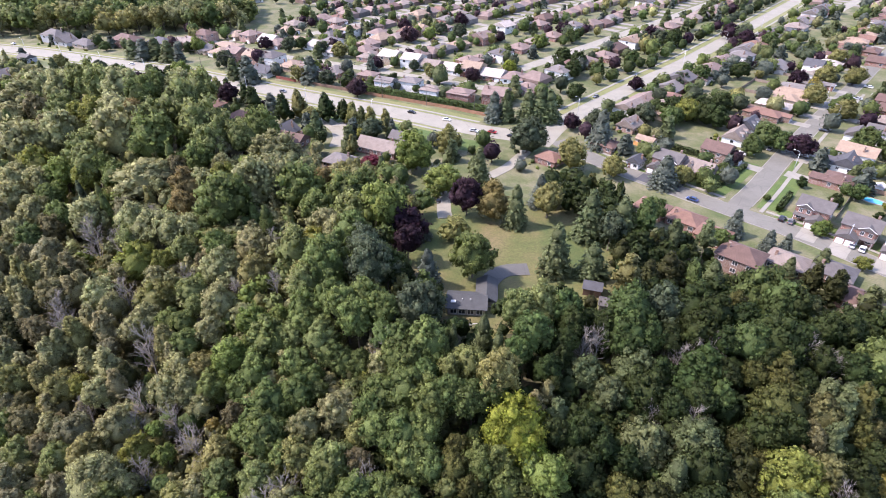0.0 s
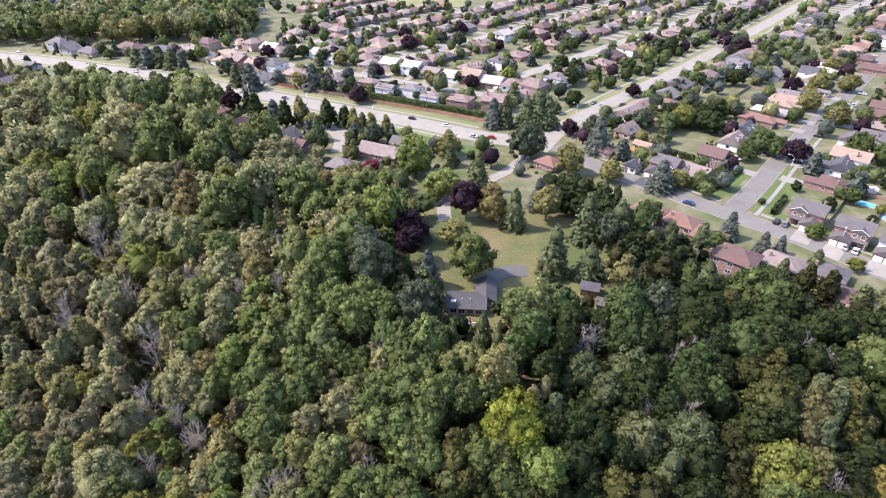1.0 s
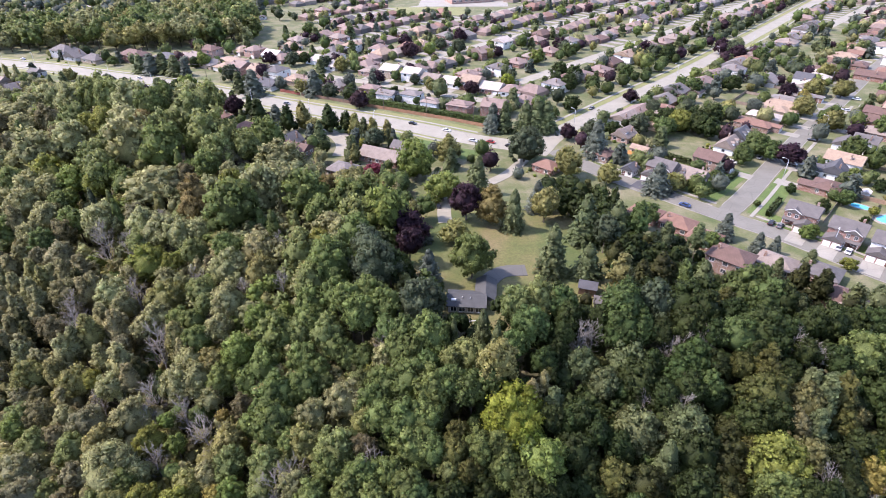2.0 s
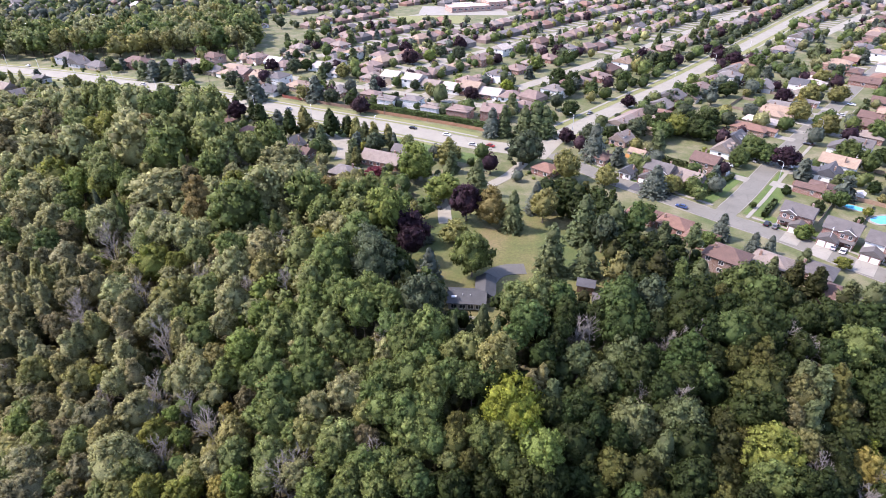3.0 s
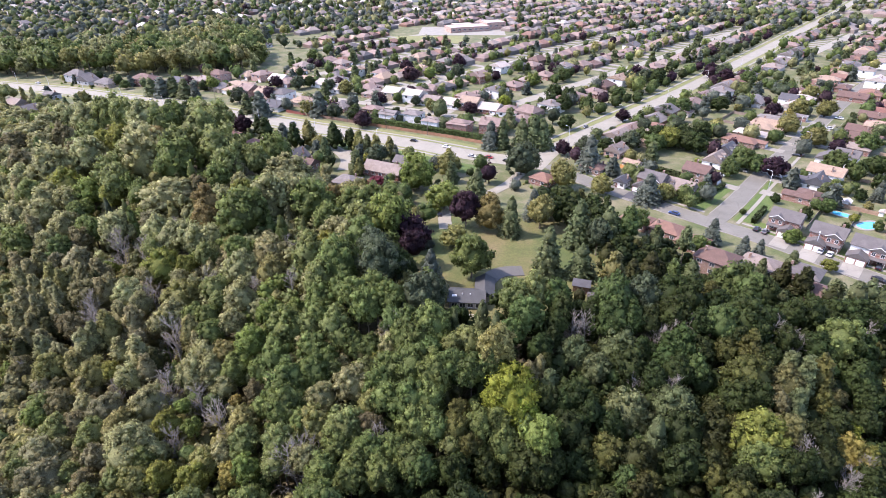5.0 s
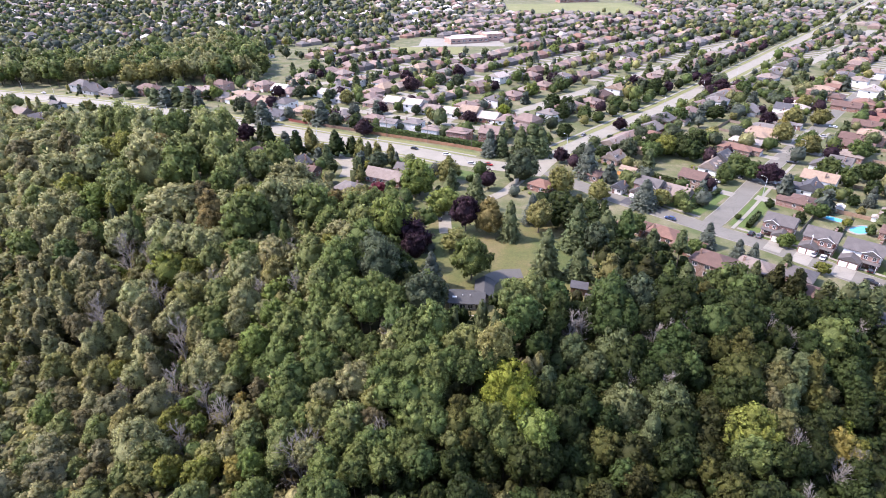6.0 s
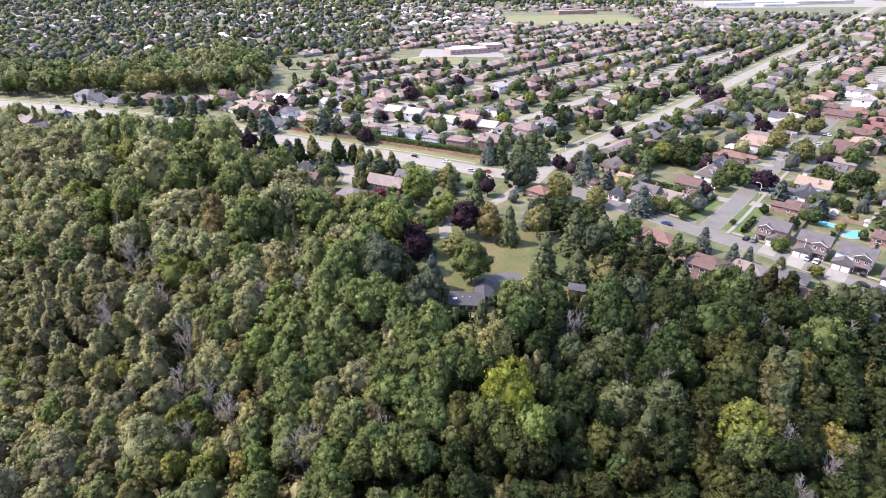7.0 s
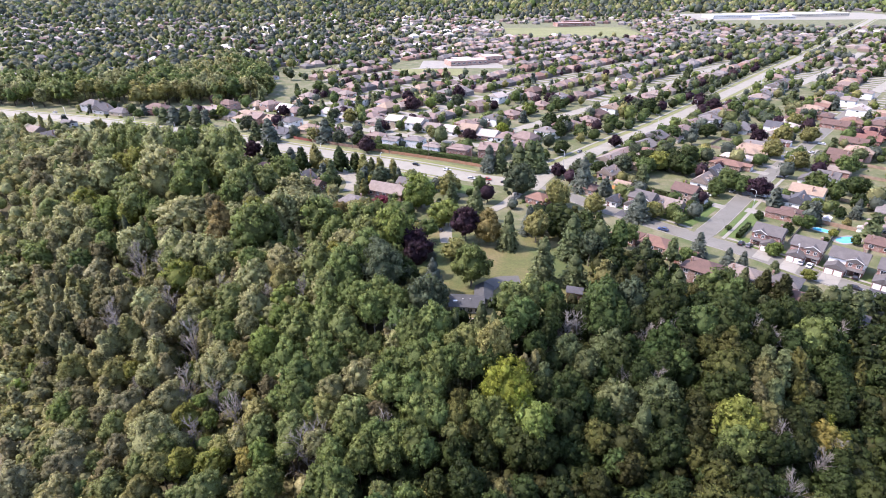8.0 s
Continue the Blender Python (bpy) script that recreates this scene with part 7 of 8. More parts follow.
tree("broad", 163.0, 348.5, 6.1, 10.3, "deep", "far", "yard")
tree("broad", 121.6, 329.5, 5.6, 9.5, "blue", "far", "yard")
tree("broad", 136.6, 340.3, 6.5, 11.0, "mid", "far", "yard")
tree("broad", 129.6, 289.1, 6.5, 11.0, "deep", "far", "yard")
tree("broad", 124.7, 236.3, 5.3, 9.1, "mid", "near", "yard")
tree("broad", 139.7, 240.8, 5.5, 9.4, "mid", "mid", "yard")
tree("broad", 109.3, 278.6, 6.5, 11.0, "yellow", "mid", "yard")
tree("broad", 118.6, 284.1, 6.5, 11.0, "deep", "far", "yard")
tree("broad", 104.7, 284.2, 6.5, 11.0, "deep", "mid", "yard")
tree("broad", 120.7, 268.9, 6.5, 11.0, "deep", "mid", "yard")
tree("broad", 95.7, 325.1, 4.8, 8.2, "purple", "far", "yard")
tree("broad", 61.1, 262.1, 6.5, 11.0, "blue", "near", "yard")
tree("broad", 87.0, 273.3, 6.2, 10.6, "blue", "mid", "yard")
tree("broad", 23.8, 352.4, 5.6, 9.6, "lime", "far", "yard")
tree("broad", 1.4, 339.7, 4.8, 8.2, "plum", "far", "yard")
tree("broad", 48.5, 414.7, 6.5, 11.0, "light", "far", "yard")
tree("broad", 194.3, 447.5, 6.5, 11.0, "purple", "far", "yard")
tree("broad", 224.3, 337.2, 6.5, 11.0, "olive", "far", "yard")
tree("broad", 235.5, 377.1, 6.5, 11.0, "olive", "far", "yard")
tree("broad", 208.4, 339.1, 6.5, 11.0, "olive", "far", "yard")
tree("broad", 184.3, 303.2, 6.5, 11.0, "olive", "far", "yard")
tree("broad", 187.4, 280.2, 6.5, 11.0, "olive", "far", "yard")
tree("broad", 176.2, 242.3, 6.5, 11.0, "mid", "mid", "yard")
tree("broad", 208.9, 271.4, 6.5, 11.0, "mid", "far", "yard")
tree("broad", 193.4, 238.0, 6.5, 11.0, "deep", "mid", "yard")
tree("broad", 196.0, 324.8, 4.7, 7.9, "gold", "far", "yard")
tree("broad", 189.9, 288.0, 6.5, 11.0, "mid", "far", "yard")
tree("broad", 191.1, 335.9, 5.4, 9.2, "purple", "far", "yard")
tree("broad", 198.9, 429.1, 6.5, 11.0, "purple", "far", "yard")
tree("broad", -64.8, 310.2, 6.2, 10.6, "plum", "far", "yard")
tree("broad", -134.8, 298.7, 6.4, 10.9, "purple", "far", "yard")
tree("broad", 69.2, 369.6, 6.5, 11.0, "deep", "far", "yard")
tree("broad", 60.6, 377.4, 6.5, 11.0, "deep", "far", "yard")
tree("broad", 74.5, 432.6, 6.5, 11.0, "mid", "far", "yard")
tree("broad", -8.7, 488.6, 6.5, 11.0, "purple", "far", "yard")
tree("broad", -54.0, 467.5, 6.5, 11.0, "purple", "far", "yard")
tree("broad", -45.9, 433.9, 6.5, 11.0, "plum", "far", "yard")
tree("broad", -147.6, 518.4, 6.5, 11.0, "mid", "far", "yard")
tree("broad", 91.1, 606.6, 6.5, 11.0, "light", "far", "yard")
tree("broad", 148.2, 431.1, 6.5, 11.0, "deep", "far", "yard")
tree("broad", 133.7, 441.5, 6.5, 11.0, "purple", "far", "yard")
tree("spruce", -11.2, 132.9, 3.7, 13.9, "blue_spruce", "mid", "lawn")
tree("spruce", 26.6, 140.7, 5.9, 18.6, "spruce", "mid", "lawn")
tree("spruce", 16.3, 167.7, 4.3, 16.7, "spruce", "mid", "lawn")
tree("spruce", 4.1, 200.4, 5.8, 17.2, "spruce", "mid", "lawn")
tree("spruce", -14.5, 158.4, 2.9, 6.3, "blue_spruce", "mid", "lawn")
tree("spruce", 39.9, 160.2, 6.6, 19.0, "spruce", "mid", "wood")
tree("spruce", 49.3, 157.2, 5.5, 18.4, "spruce", "mid", "wood")
tree("cedar", 56.1, 156.6, 4.2, 18.7, "mid", "mid", "wood")
tree("spruce", 37.4, 139.7, 4.6, 12.6, "spruce", "mid", "wood")
tree("cedar", 44.9, 130.1, 4.5, 15.5, "olive", "mid", "wood")
tree("cedar", 65.5, 154.7, 3.9, 13.3, "spruce", "mid", "wood")
tree("spruce", 59.3, 138.2, 4.8, 12.6, "rusty", "mid", "wood")
tree("spruce", 52.8, 135.5, 4.7, 10.9, "rusty", "mid", "wood")
tree("cedar", 74.7, 152.7, 3.4, 15.0, "spruce", "mid", "wood")
tree("spruce", 72.9, 138.9, 4.1, 10.3, "spruce", "mid", "wood")
tree("cedar", 65.7, 136.3, 3.2, 10.8, "mid", "mid", "wood")
tree("spruce", 110.0, 148.9, 2.9, 9.3, "spruce", "mid", "wood")
tree("cedar", 100.9, 137.0, 3.6, 11.2, "rusty", "mid", "wood")
tree("cedar", 105.4, 133.6, 4.1, 11.4, "rusty", "mid", "wood")
tree("cedar", 110.6, 126.9, 4.2, 11.4, "spruce", "mid", "wood")
tree("spruce", 117.9, 128.7, 3.9, 10.5, "spruce", "mid", "wood")
tree("spruce", 123.9, 130.6, 3.4, 10.3, "spruce", "mid", "wood")
tree("spruce", 127.9, 127.4, 4.6, 10.1, "spruce", "mid", "wood")
tree("spruce", 110.3, 116.4, 3.1, 16.9, "spruce", "mid", "wood")
tree("spruce", 97.9, 144.6, 3.3, 8.7, "spruce", "mid", "wood")
tree("spruce", 103.9, 119.0, 5.4, 14.1, "rusty", "mid", "wood")
tree("spruce", 92.2, 121.2, 4.2, 11.4, "spruce", "mid", "wood")
tree("spruce", 108.9, 116.7, 5.3, 18.1, "spruce", "mid", "wood")
tree("spruce", 116.8, 122.1, 5.2, 14.4, "spruce", "mid", "wood")
tree("spruce", 119.2, 119.6, 5.2, 14.1, "spruce", "mid", "wood")
tree("spruce", 4.4, 103.6, 3.5, 17.8, "spruce", "near", "wood")
tree("spruce", 7.8, 98.9, 3.1, 18.9, "spruce", "near", "wood")
tree("spruce", -2.8, 101.6, 2.6, 17.0, "spruce", "near", "wood")
tree("cedar", -35.6, 207.7, 2.3, 10.5, "spruce", "mid", "wood")
tree("spruce", 26.1, 182.8, 3.9, 13.5, "blue_spruce", "mid", "wood")
tree("cedar", 18.3, 88.7, 2.2, 15.8, "cedar", "near", "wood")
tree("cedar", 14.9, 83.4, 2.1, 20.0, "cedar", "near", "wood")
tree("cedar", 76.0, 80.9, 4.0, 16.3, "spruce", "near", "wood")
tree("cedar", 71.1, 95.4, 3.5, 18.0, "ochre", "mid", "wood")
tree("cedar", 80.6, 87.6, 3.8, 18.3, "spruce", "mid", "wood")
tree("cedar", 84.6, 88.0, 3.9, 18.1, "ochre", "mid", "wood")
tree("spruce", 77.6, 205.2, 5.6, 13.9, "blue_spruce", "mid", "street")
tree("spruce", 91.4, 169.4, 4.2, 10.8, "blue_spruce", "mid", "street")
tree("spruce", 98.6, 159.6, 2.7, 8.9, "blue_spruce", "mid", "street")
tree("spruce", 12.2, 274.0, 5.6, 16.0, "blue_spruce", "mid", "yard")
tree("spruce", 18.3, 274.1, 5.6, 17.2, "spruce", "mid", "yard")
tree("spruce", 29.0, 274.4, 6.0, 17.2, "spruce", "mid", "yard")
tree("spruce", 35.1, 274.5, 6.1, 18.6, "spruce", "mid", "yard")
tree("spruce", 39.6, 274.6, 6.8, 17.2, "spruce", "mid", "yard")
tree("spruce", 59.5, 242.9, 6.2, 18.6, "blue_spruce", "mid", "yard")
tree("cedar", -64.5, 272.3, 4.5, 11.0, "deep", "mid", "yard")
tree("cedar", -59.1, 268.0, 4.4, 11.5, "olive", "mid", "yard")
tree("spruce", -54.1, 265.5, 4.5, 10.8, "spruce", "mid", "yard")
tree("cedar", -49.0, 262.3, 4.3, 11.2, "olive", "mid", "yard")
tree("cedar", -73.8, 272.1, 5.8, 14.0, "deep", "mid", "yard")
tree("spruce", -74.1, 253.5, 5.1, 13.2, "spruce", "mid", "yard")
tree("spruce", -54.9, 232.9, 3.3, 10.1, "spruce", "mid", "yard")
tree("spruce", -41.2, 259.9, 2.5, 7.0, "spruce", "mid", "yard")
tree("spruce", -38.0, 257.5, 2.2, 8.0, "blue_spruce", "mid", "yard")
tree("cedar", -115.7, 285.2, 5.5, 13.0, "deep", "far", "yard")
tree("spruce", -104.5, 280.7, 5.7, 12.0, "blue_spruce", "mid", "yard")
tree("cedar", -95.5, 271.6, 5.2, 14.0, "deep", "mid", "yard")
tree("cedar", -89.0, 276.3, 5.3, 14.2, "olive", "mid", "yard")
tree("spruce", -192.5, 327.6, 6.0, 13.4, "spruce", "far", "yard")
tree("spruce", -237.0, 388.0, 5.9, 12.9, "spruce", "far", "yard")
tree("spruce", -226.1, 383.2, 6.9, 15.0, "blue_spruce", "far", "yard")
tree("spruce", -218.4, 384.9, 6.9, 15.3, "spruce", "far", "yard")
tree("spruce", -207.7, 380.3, 6.2, 14.6, "spruce", "far", "yard")
tree("spruce", -199.9, 378.8, 5.0, 12.7, "blue_spruce", "far", "yard")
tree("cedar", -143.2, 305.3, 4.5, 11.8, "olive", "far", "yard")
tree("cedar", -135.8, 302.2, 4.1, 12.0, "deep", "far", "yard")
tree("cedar", -123.7, 294.1, 3.9, 11.8, "deep", "far", "yard")
tree("cedar", -41.6, 262.4, 3.7, 10.2, "olive", "mid", "yard")
tree("cedar", -55.9, 258.8, 3.6, 10.2, "olive", "mid", "yard")
tree("cedar", -52.5, 231.6, 3.0, 9.5, "olive", "mid", "yard")
tree("spruce", -147.5, 341.0, 5.9, 13.6, "spruce", "far", "yard")
tree("spruce", -135.9, 334.8, 6.7, 16.9, "blue_spruce", "far", "yard")
tree("spruce", -97.1, 335.4, 6.5, 16.7, "blue_spruce", "far", "yard")
tree("cedar", -266.1, 345.8, 3.8, 11.2, "spruce", "far", "yard")
tree("cedar", -274.7, 345.7, 1.9, 9.2, "spruce", "far", "yard")
tree("cedar", 28.2, 361.2, 1.6, 8.2, "spruce", "far", "yard")
# ---------------------------------------------------------------- the rest of the wood
def ravine_side(x, y):
    return (-(x + 40.0) - (y - 88.0)) * 0.707


def free(x, y, r, slack=0.72):
    for a, b, q in PLACED:
        if abs(a - x) < 14 and abs(b - y) < 14 and math.hypot(a - x, b - y) < (q + r) * slack:
            return False
    for a, b, q in HOMES:
        if math.hypot(a - x, b - y) < q + 0.6 * r + 1.0:
            return False
        if 0 < b - y < (26 if b > 180 else 15) and abs(x - a * (y + 10) / (b + 10)) < q + 0.5 * r:
            return False
    return True


def line_gap(x, y, line):
    p = Vector((x, y))
    best = 1e9
    for a, b in zip(line, line[1:]):
        a, b = Vector(a), Vector(b)
        t = max(0.0, min(1.0, (p - a).dot(b - a) / (b - a).length_squared))
        best = min(best, (p - a.lerp(b, t)).length)
    return best


class Heap:
    """Many small crowns or roofs joined into one mesh, each in its own tint."""

    def __init__(self):
        self.v, self.f, self.c, self.w, self.n = [], [], [], [], 0

    def put(self, v, f, colour, normals=None):
        self.v.append(v)
        self.f.append(f + self.n)
        self.c.append(np.tile((*colour, 1.0), (len(v), 1)))
        if normals is not None:
            self.w.append(normals)
        self.n += len(v)

    def end(self, name, mat, label, category):
        v, c = np.concatenate(self.v), np.concatenate(self.c)
        f = np.concatenate(self.f)
        me = bpy.data.meshes.new(name)
        me.vertices.add(len(v))
        me.vertices.foreach_set("co", v.astype(np.float32).ravel())
        me.loops.add(f.size)
        me.loops.foreach_set("vertex_index", f.astype(np.int32).ravel())
        me.polygons.add(len(f))
        me.polygons.foreach_set("loop_start", np.arange(0, f.size, f.shape[1], dtype=np.int32))
        me.update(calc_edges=True)
        me.attributes.new("tint", "FLOAT_COLOR", "POINT").data.foreach_set("color", c.astype(np.float32).ravel())
        me.materials.append(mat)
        if self.w:
            me.shade_smooth()
            me.normals_split_custom_set_from_vertices(np.concatenate(self.w))
        else:
            me.shade_flat()
        return tagged(new(name, me), label, category, kind="stuff")


def round_crown(seed, leaves, leaf, rings, around):
    """A compact garden tree of unit radius: an uneven rounded body close-set with sprays."""
    rng = np.random.default_rng(seed)
    pieces = [blob(rng, (0, 0, 0), (0.84, 0.84, 0.86), 0.1, rings, around)]
    for _ in range(3 if rings > 3 else 1):
        out = unit_rows(rng, 1, 0.3)[0]
        pieces.append(blob(rng, out * 0.55, (0.46, 0.46, 0.42), 0.15, 3, 5))
    d = unit_rows(rng, leaves, 0.45)
    swell = 0.9 + 0.12 * np.sin(d[:, :1] * 5 + seed) + 0.1 * np.sin(d[:, 1:2] * 6 + 2 * seed)
    pieces.append(cards(rng, d * swell * rng.uniform(0.94, 1.1, (leaves, 1)), d, leaf, 1.25, 0.5, 0.4))
    return gather(pieces)


SMALL = [round_crown(900 + i, 80, 0.12, 4, 7) for i in range(5)]
SMALL_CONE = [spruce_crown(920 + i, 5, 5, 0.14) for i in range(2)]
TINY = [round_crown(930 + i, 36, 0.17, 3, 6) for i in range(4)]
DOTS = [blob(np.random.default_rng(940 + i), (0, 0, 0), (1, 1, 1), 0.3, 3, 5) for i in range(6)]
CLUMP = [round_crown(950 + i, 130, 0.095, 4, 8) for i in range(4)]
PUFFS = [gather([blob(g, (g.uniform(-0.4, 0.4), g.uniform(-0.4, 0.4), g.uniform(-0.3, 0.35)), (0.72, 0.72, 0.62), 0.3, 3, 5) for _ in range(2)]) for g in [np.random.default_rng(945 + i) for i in range(5)]]
MID = [broad_crown(960 + i, 150, 9, 1.05, 0.1, 0.5) for i in range(3)]
FINE = [broad_crown(970 + i, 220, 11, 1.05, 0.088, 0.5) for i in range(4)]
UNDER = [round_crown(990 + i, 84, 0.1, 4, 6) for i in range(3)]
MID_CEDAR = [cedar_crown(980 + i, 200, 2, 0.036) for i in range(3)]


def stem_shape():
    """A plain upright stem of unit height and radius for the joined trees."""
    ring = [(math.cos(w), math.sin(w)) for w in (0.0, 1.2566, 2.5133, 3.7699, 5.0265)]
    verts = [(*p, 0.0) for p in ring] + [(p[0] * 0.6, p[1] * 0.6, 1.0) for p in ring]
    faces = [(i, (i + 1) % 5, 5 + (i + 1) % 5, 5 + i) for i in range(5)]
    return np.array(verts), np.array(faces), np.array([(*p, 0.0) for p in ring] * 2)


STEM, STEM_TONE = stem_shape(), (0.10, 0.082, 0.062)


def placed_copy(shape, x, y, z, sx, sz, turn):
    v, f = shape[:2]
    c, s = math.cos(turn), math.sin(turn)
    return np.column_stack([(v[:, 0] * c - v[:, 1] * s) * sx + x, (v[:, 0] * s + v[:, 1] * c) * sx + y, v[:, 2] * sz + z]), f


def grow(heap, shape, x, y, z, sx, sz, turn, colour):
    """Sets a crown down in a heap."""
    v, f = placed_copy(shape, x, y, z, sx, sz, turn)
    n = shape[2]
    c, s = math.cos(turn), math.sin(turn)
    heap.put(v, f, colour, np.column_stack([n[:, 0] * c - n[:, 1] * s, n[:, 0] * s + n[:, 1] * c, n[:, 2]]))


rng = random.Random(11)
wood_heap = Heap()
counts = {"cedar": 0, "broad": 0}
spots = []
for _ in range(21000):
    y = rng.uniform(14, 370)
    half = 0.9 * (y + 42) + 18
    x = rng.uniform(-half, half)
    spots.append((x, y))
for x, y in spots:
    u, v = to_uv(x, y)
    if not in_wood(x, y):
        continue
    if line_gap(x, y, MAIN_ROAD) < 20:
        continue
    low = ravine_side(x, y) > 4 and y < 190 and x < -30
    if low:
        kind = "cedar" if rng.random() < 0.68 else "broad"
    else:
        kind = "cedar" if rng.random() < (0.42 if x > 25 and y < 105 else 0.14) else "broad"
    r = rng.uniform(2.3, 3.9) if kind == "cedar" else rng.uniform(2.6, 4.4)
    if not free(x, y, r, 0.58 if kind == "cedar" else 0.6):
        continue
    # tones again hold haze on the left and shade on the right
    if kind == "cedar":
        tone = rng.choice(("cedar", "cedar", "cedar", "cedar", "olive", "brown", "ash", "olive") if x < -20 else ("moss", "deep", "ochre", "moss", "rusty"))
        h = rng.uniform(8.5, 12.5)
    else:
        left = x < 10
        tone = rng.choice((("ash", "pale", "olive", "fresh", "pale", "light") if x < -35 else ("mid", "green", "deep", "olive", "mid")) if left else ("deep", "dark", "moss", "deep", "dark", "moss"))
        h = rng.uniform(9.5, 13.0)
    about = sorted((math.hypot(a - x, b - y), q) for a, b, q in TALL)[:4]
    if about[0][0] < 30:
        share = 0.5 if y > 150 and x < -50 else 0.62
        h = max(4.5, min(h, sum(q for _, q in about) / 4 * (share + 0.3 * float(step(7.0, 12.0, about[0][0])))))
    if 55 < x < 128 and y > 90:
        h = min(h, 4.0 + 0.4 * max(0.0, -38.0 - u))
        r = min(r, h * 0.4)
    if counts[kind] < (110 if kind == "cedar" else 0) and y < 150:
        counts[kind] += 1
        tree(kind, x, y, r, h, tone, "fill", "wood")
    else:
        PLACED.append((x, y, r))
        k = rng.uniform(0.85, 1.15)
        z = float(ground_z(x, y))
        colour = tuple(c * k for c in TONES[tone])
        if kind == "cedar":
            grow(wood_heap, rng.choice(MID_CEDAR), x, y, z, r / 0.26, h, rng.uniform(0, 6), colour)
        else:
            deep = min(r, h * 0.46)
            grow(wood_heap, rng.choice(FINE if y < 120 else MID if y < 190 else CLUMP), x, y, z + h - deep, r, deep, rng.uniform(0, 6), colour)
for _ in range(7000):
    y = rng.uniform(16, 215)
    half = 0.9 * (y + 42) + 14
    x = rng.uniform(-half, half)
    if not in_wood(x, y) or any(math.hypot(a - x, b - y) < q + 2.5 for a, b, q in HOMES):
        continue
    r = rng.uniform(1.8, 2.9) if y > 100 else rng.uniform(2.2, 3.6)
    if any(abs(a - x) < 8 and abs(b - y) < 8 and math.hypot(a - x, b - y) < (q + r) * (0.43 if y > 100 else 0.34) for a, b, q in PLACED):
        continue
    PLACED.append((x, y, r))
    h = rng.uniform(5.5, 8.5) if not (x > 55 and y > 90) else rng.uniform(2.5, 5)
    if y < 100:
        about = sorted((math.hypot(a - x, b - y), q) for a, b, q in TALL)[:3]
        h = max(h, sum(q for _, q in about) / 3 * rng.uniform(0.55, 0.75))
    # undergrowth follows: colours paled by haze at left, dimmed by shade at right
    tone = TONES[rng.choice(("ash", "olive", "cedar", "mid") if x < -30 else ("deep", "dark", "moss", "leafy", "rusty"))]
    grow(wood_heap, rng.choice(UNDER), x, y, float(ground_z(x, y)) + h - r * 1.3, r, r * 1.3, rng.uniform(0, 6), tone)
BACK = [broad_crown(995 + i, 1250, 30, 1.0, 0.047, 0.5) for i in range(5)]
for x, y, z, r, h, tone in BEHIND:
    deep, k = min(r * 1.12, h * 0.54), rng.uniform(0.88, 1.12)
    grow(wood_heap, STEM, x, y, z - 0.4, 0.05 * r + 0.08, h - deep * 0.7, 0.0, STEM_TONE)
    grow(wood_heap, rng.choice(BACK), x, y, z + h - deep * 0.95, r, deep, rng.uniform(0, 6), tuple(c * k for c in TONES[tone]))
wood_heap.end("wood_trees", LEAF_STUFF, "mixed trees of the wood, green and grey-green crowns", "trees")

# ---------------------------------------------------------------- streets and houses behind
STREETS_LEFT = [(-76, 62, 560), (-168, 50, 620), (-260, 48, 640), (-350, 120, 700), (-440, 200, 700)]
STREETS_RIGHT = [(28, 425, 760), (92, 425, 760), (176, 30, 700), (265, -10, 700), (355, -10, 700), (445, 60, 760)]


FAR_WOOD = [(-540, 505), (-470, 468), (-413, 452), (-381, 445), (-349, 452), (-319, 452), (-288, 452), (-250, 458), (-221, 466), (-190, 470), (-186, 490), (-196, 525), (-240, 611), (-287, 652), (-303, 612), (-317, 580), (-348, 558), (-382, 538), (-414, 512), (-530, 540)]


def in_far_wood(x, y):
    """The second wood, beyond the main road."""
    inside = False
    for (ax, ay), (bx, by) in zip(FAR_WOOD, FAR_WOOD[1:] + FAR_WOOD[:1]):
        if (ay > y) != (by > y) and x < (bx - ax) * (y - ay) / (by - ay) + ax:
            inside = not inside
    return inside


def open_place(x, y):
    """Where nothing is built: the schools' fields, the yards and the shops."""
    return (-98 < x < 45 and 616 < y < 745) or (70 < x < 340 and 1050 < y < 1360) or (560 < x < 1150 and 1240 < y < 1760)


def clear(x, y, gap=12.0):
    if in_far_wood(x, y) or open_place(x, y):
        return False
    if line_gap(x, y, MAIN_ROAD) < gap + 6 or line_gap(x, y, AVENUE) < gap + 4:
        return False
    return True


def homes_free(x, y, gap):
    return all(math.hypot(a - x, b - y) > gap for a, b, q in HOMES)


rows = STREETS_LEFT + STREETS_RIGHT
back_streets = []
for v, a, b in rows:
    path = [uv(a, v), uv((a + b) / 2, v + 4), uv(b, v)]
    back_streets.append(path)
    strip("road_back_street", path, -4.6, 4.6, 0.05, PALE_ASPHALT, "pale asphalt street between rows of houses", "road", 12.0)
CRESCENT = [(-205, 436), (-150, 402), (-101, 380), (-55, 358), (-12, 337), (20, 322), (38, 318)]
strip("road_crescent", CRESCENT, -3.9, 3.9, 0.045, PALE_ASPHALT, "pale asphalt crescent behind the hedge", "road")
SOUTH_LOOP = [(-110, 300), (-97, 291), (-82, 279), (-70, 267), (-63, 254), (-62, 240)]
strip("road_south_loop", SOUTH_LOOP, -3.6, 3.6, 0.06, PALE_ASPHALT, "pale short street between houses and wood", "road")
strip("driveway_south", [(-70, 267), (-56, 268), (-41, 263)], -2.4, 2.4, 0.075, CONCRETE, "pale concrete drive", "driveway")
back_streets += [CRESCENT, SOUTH_LOOP]
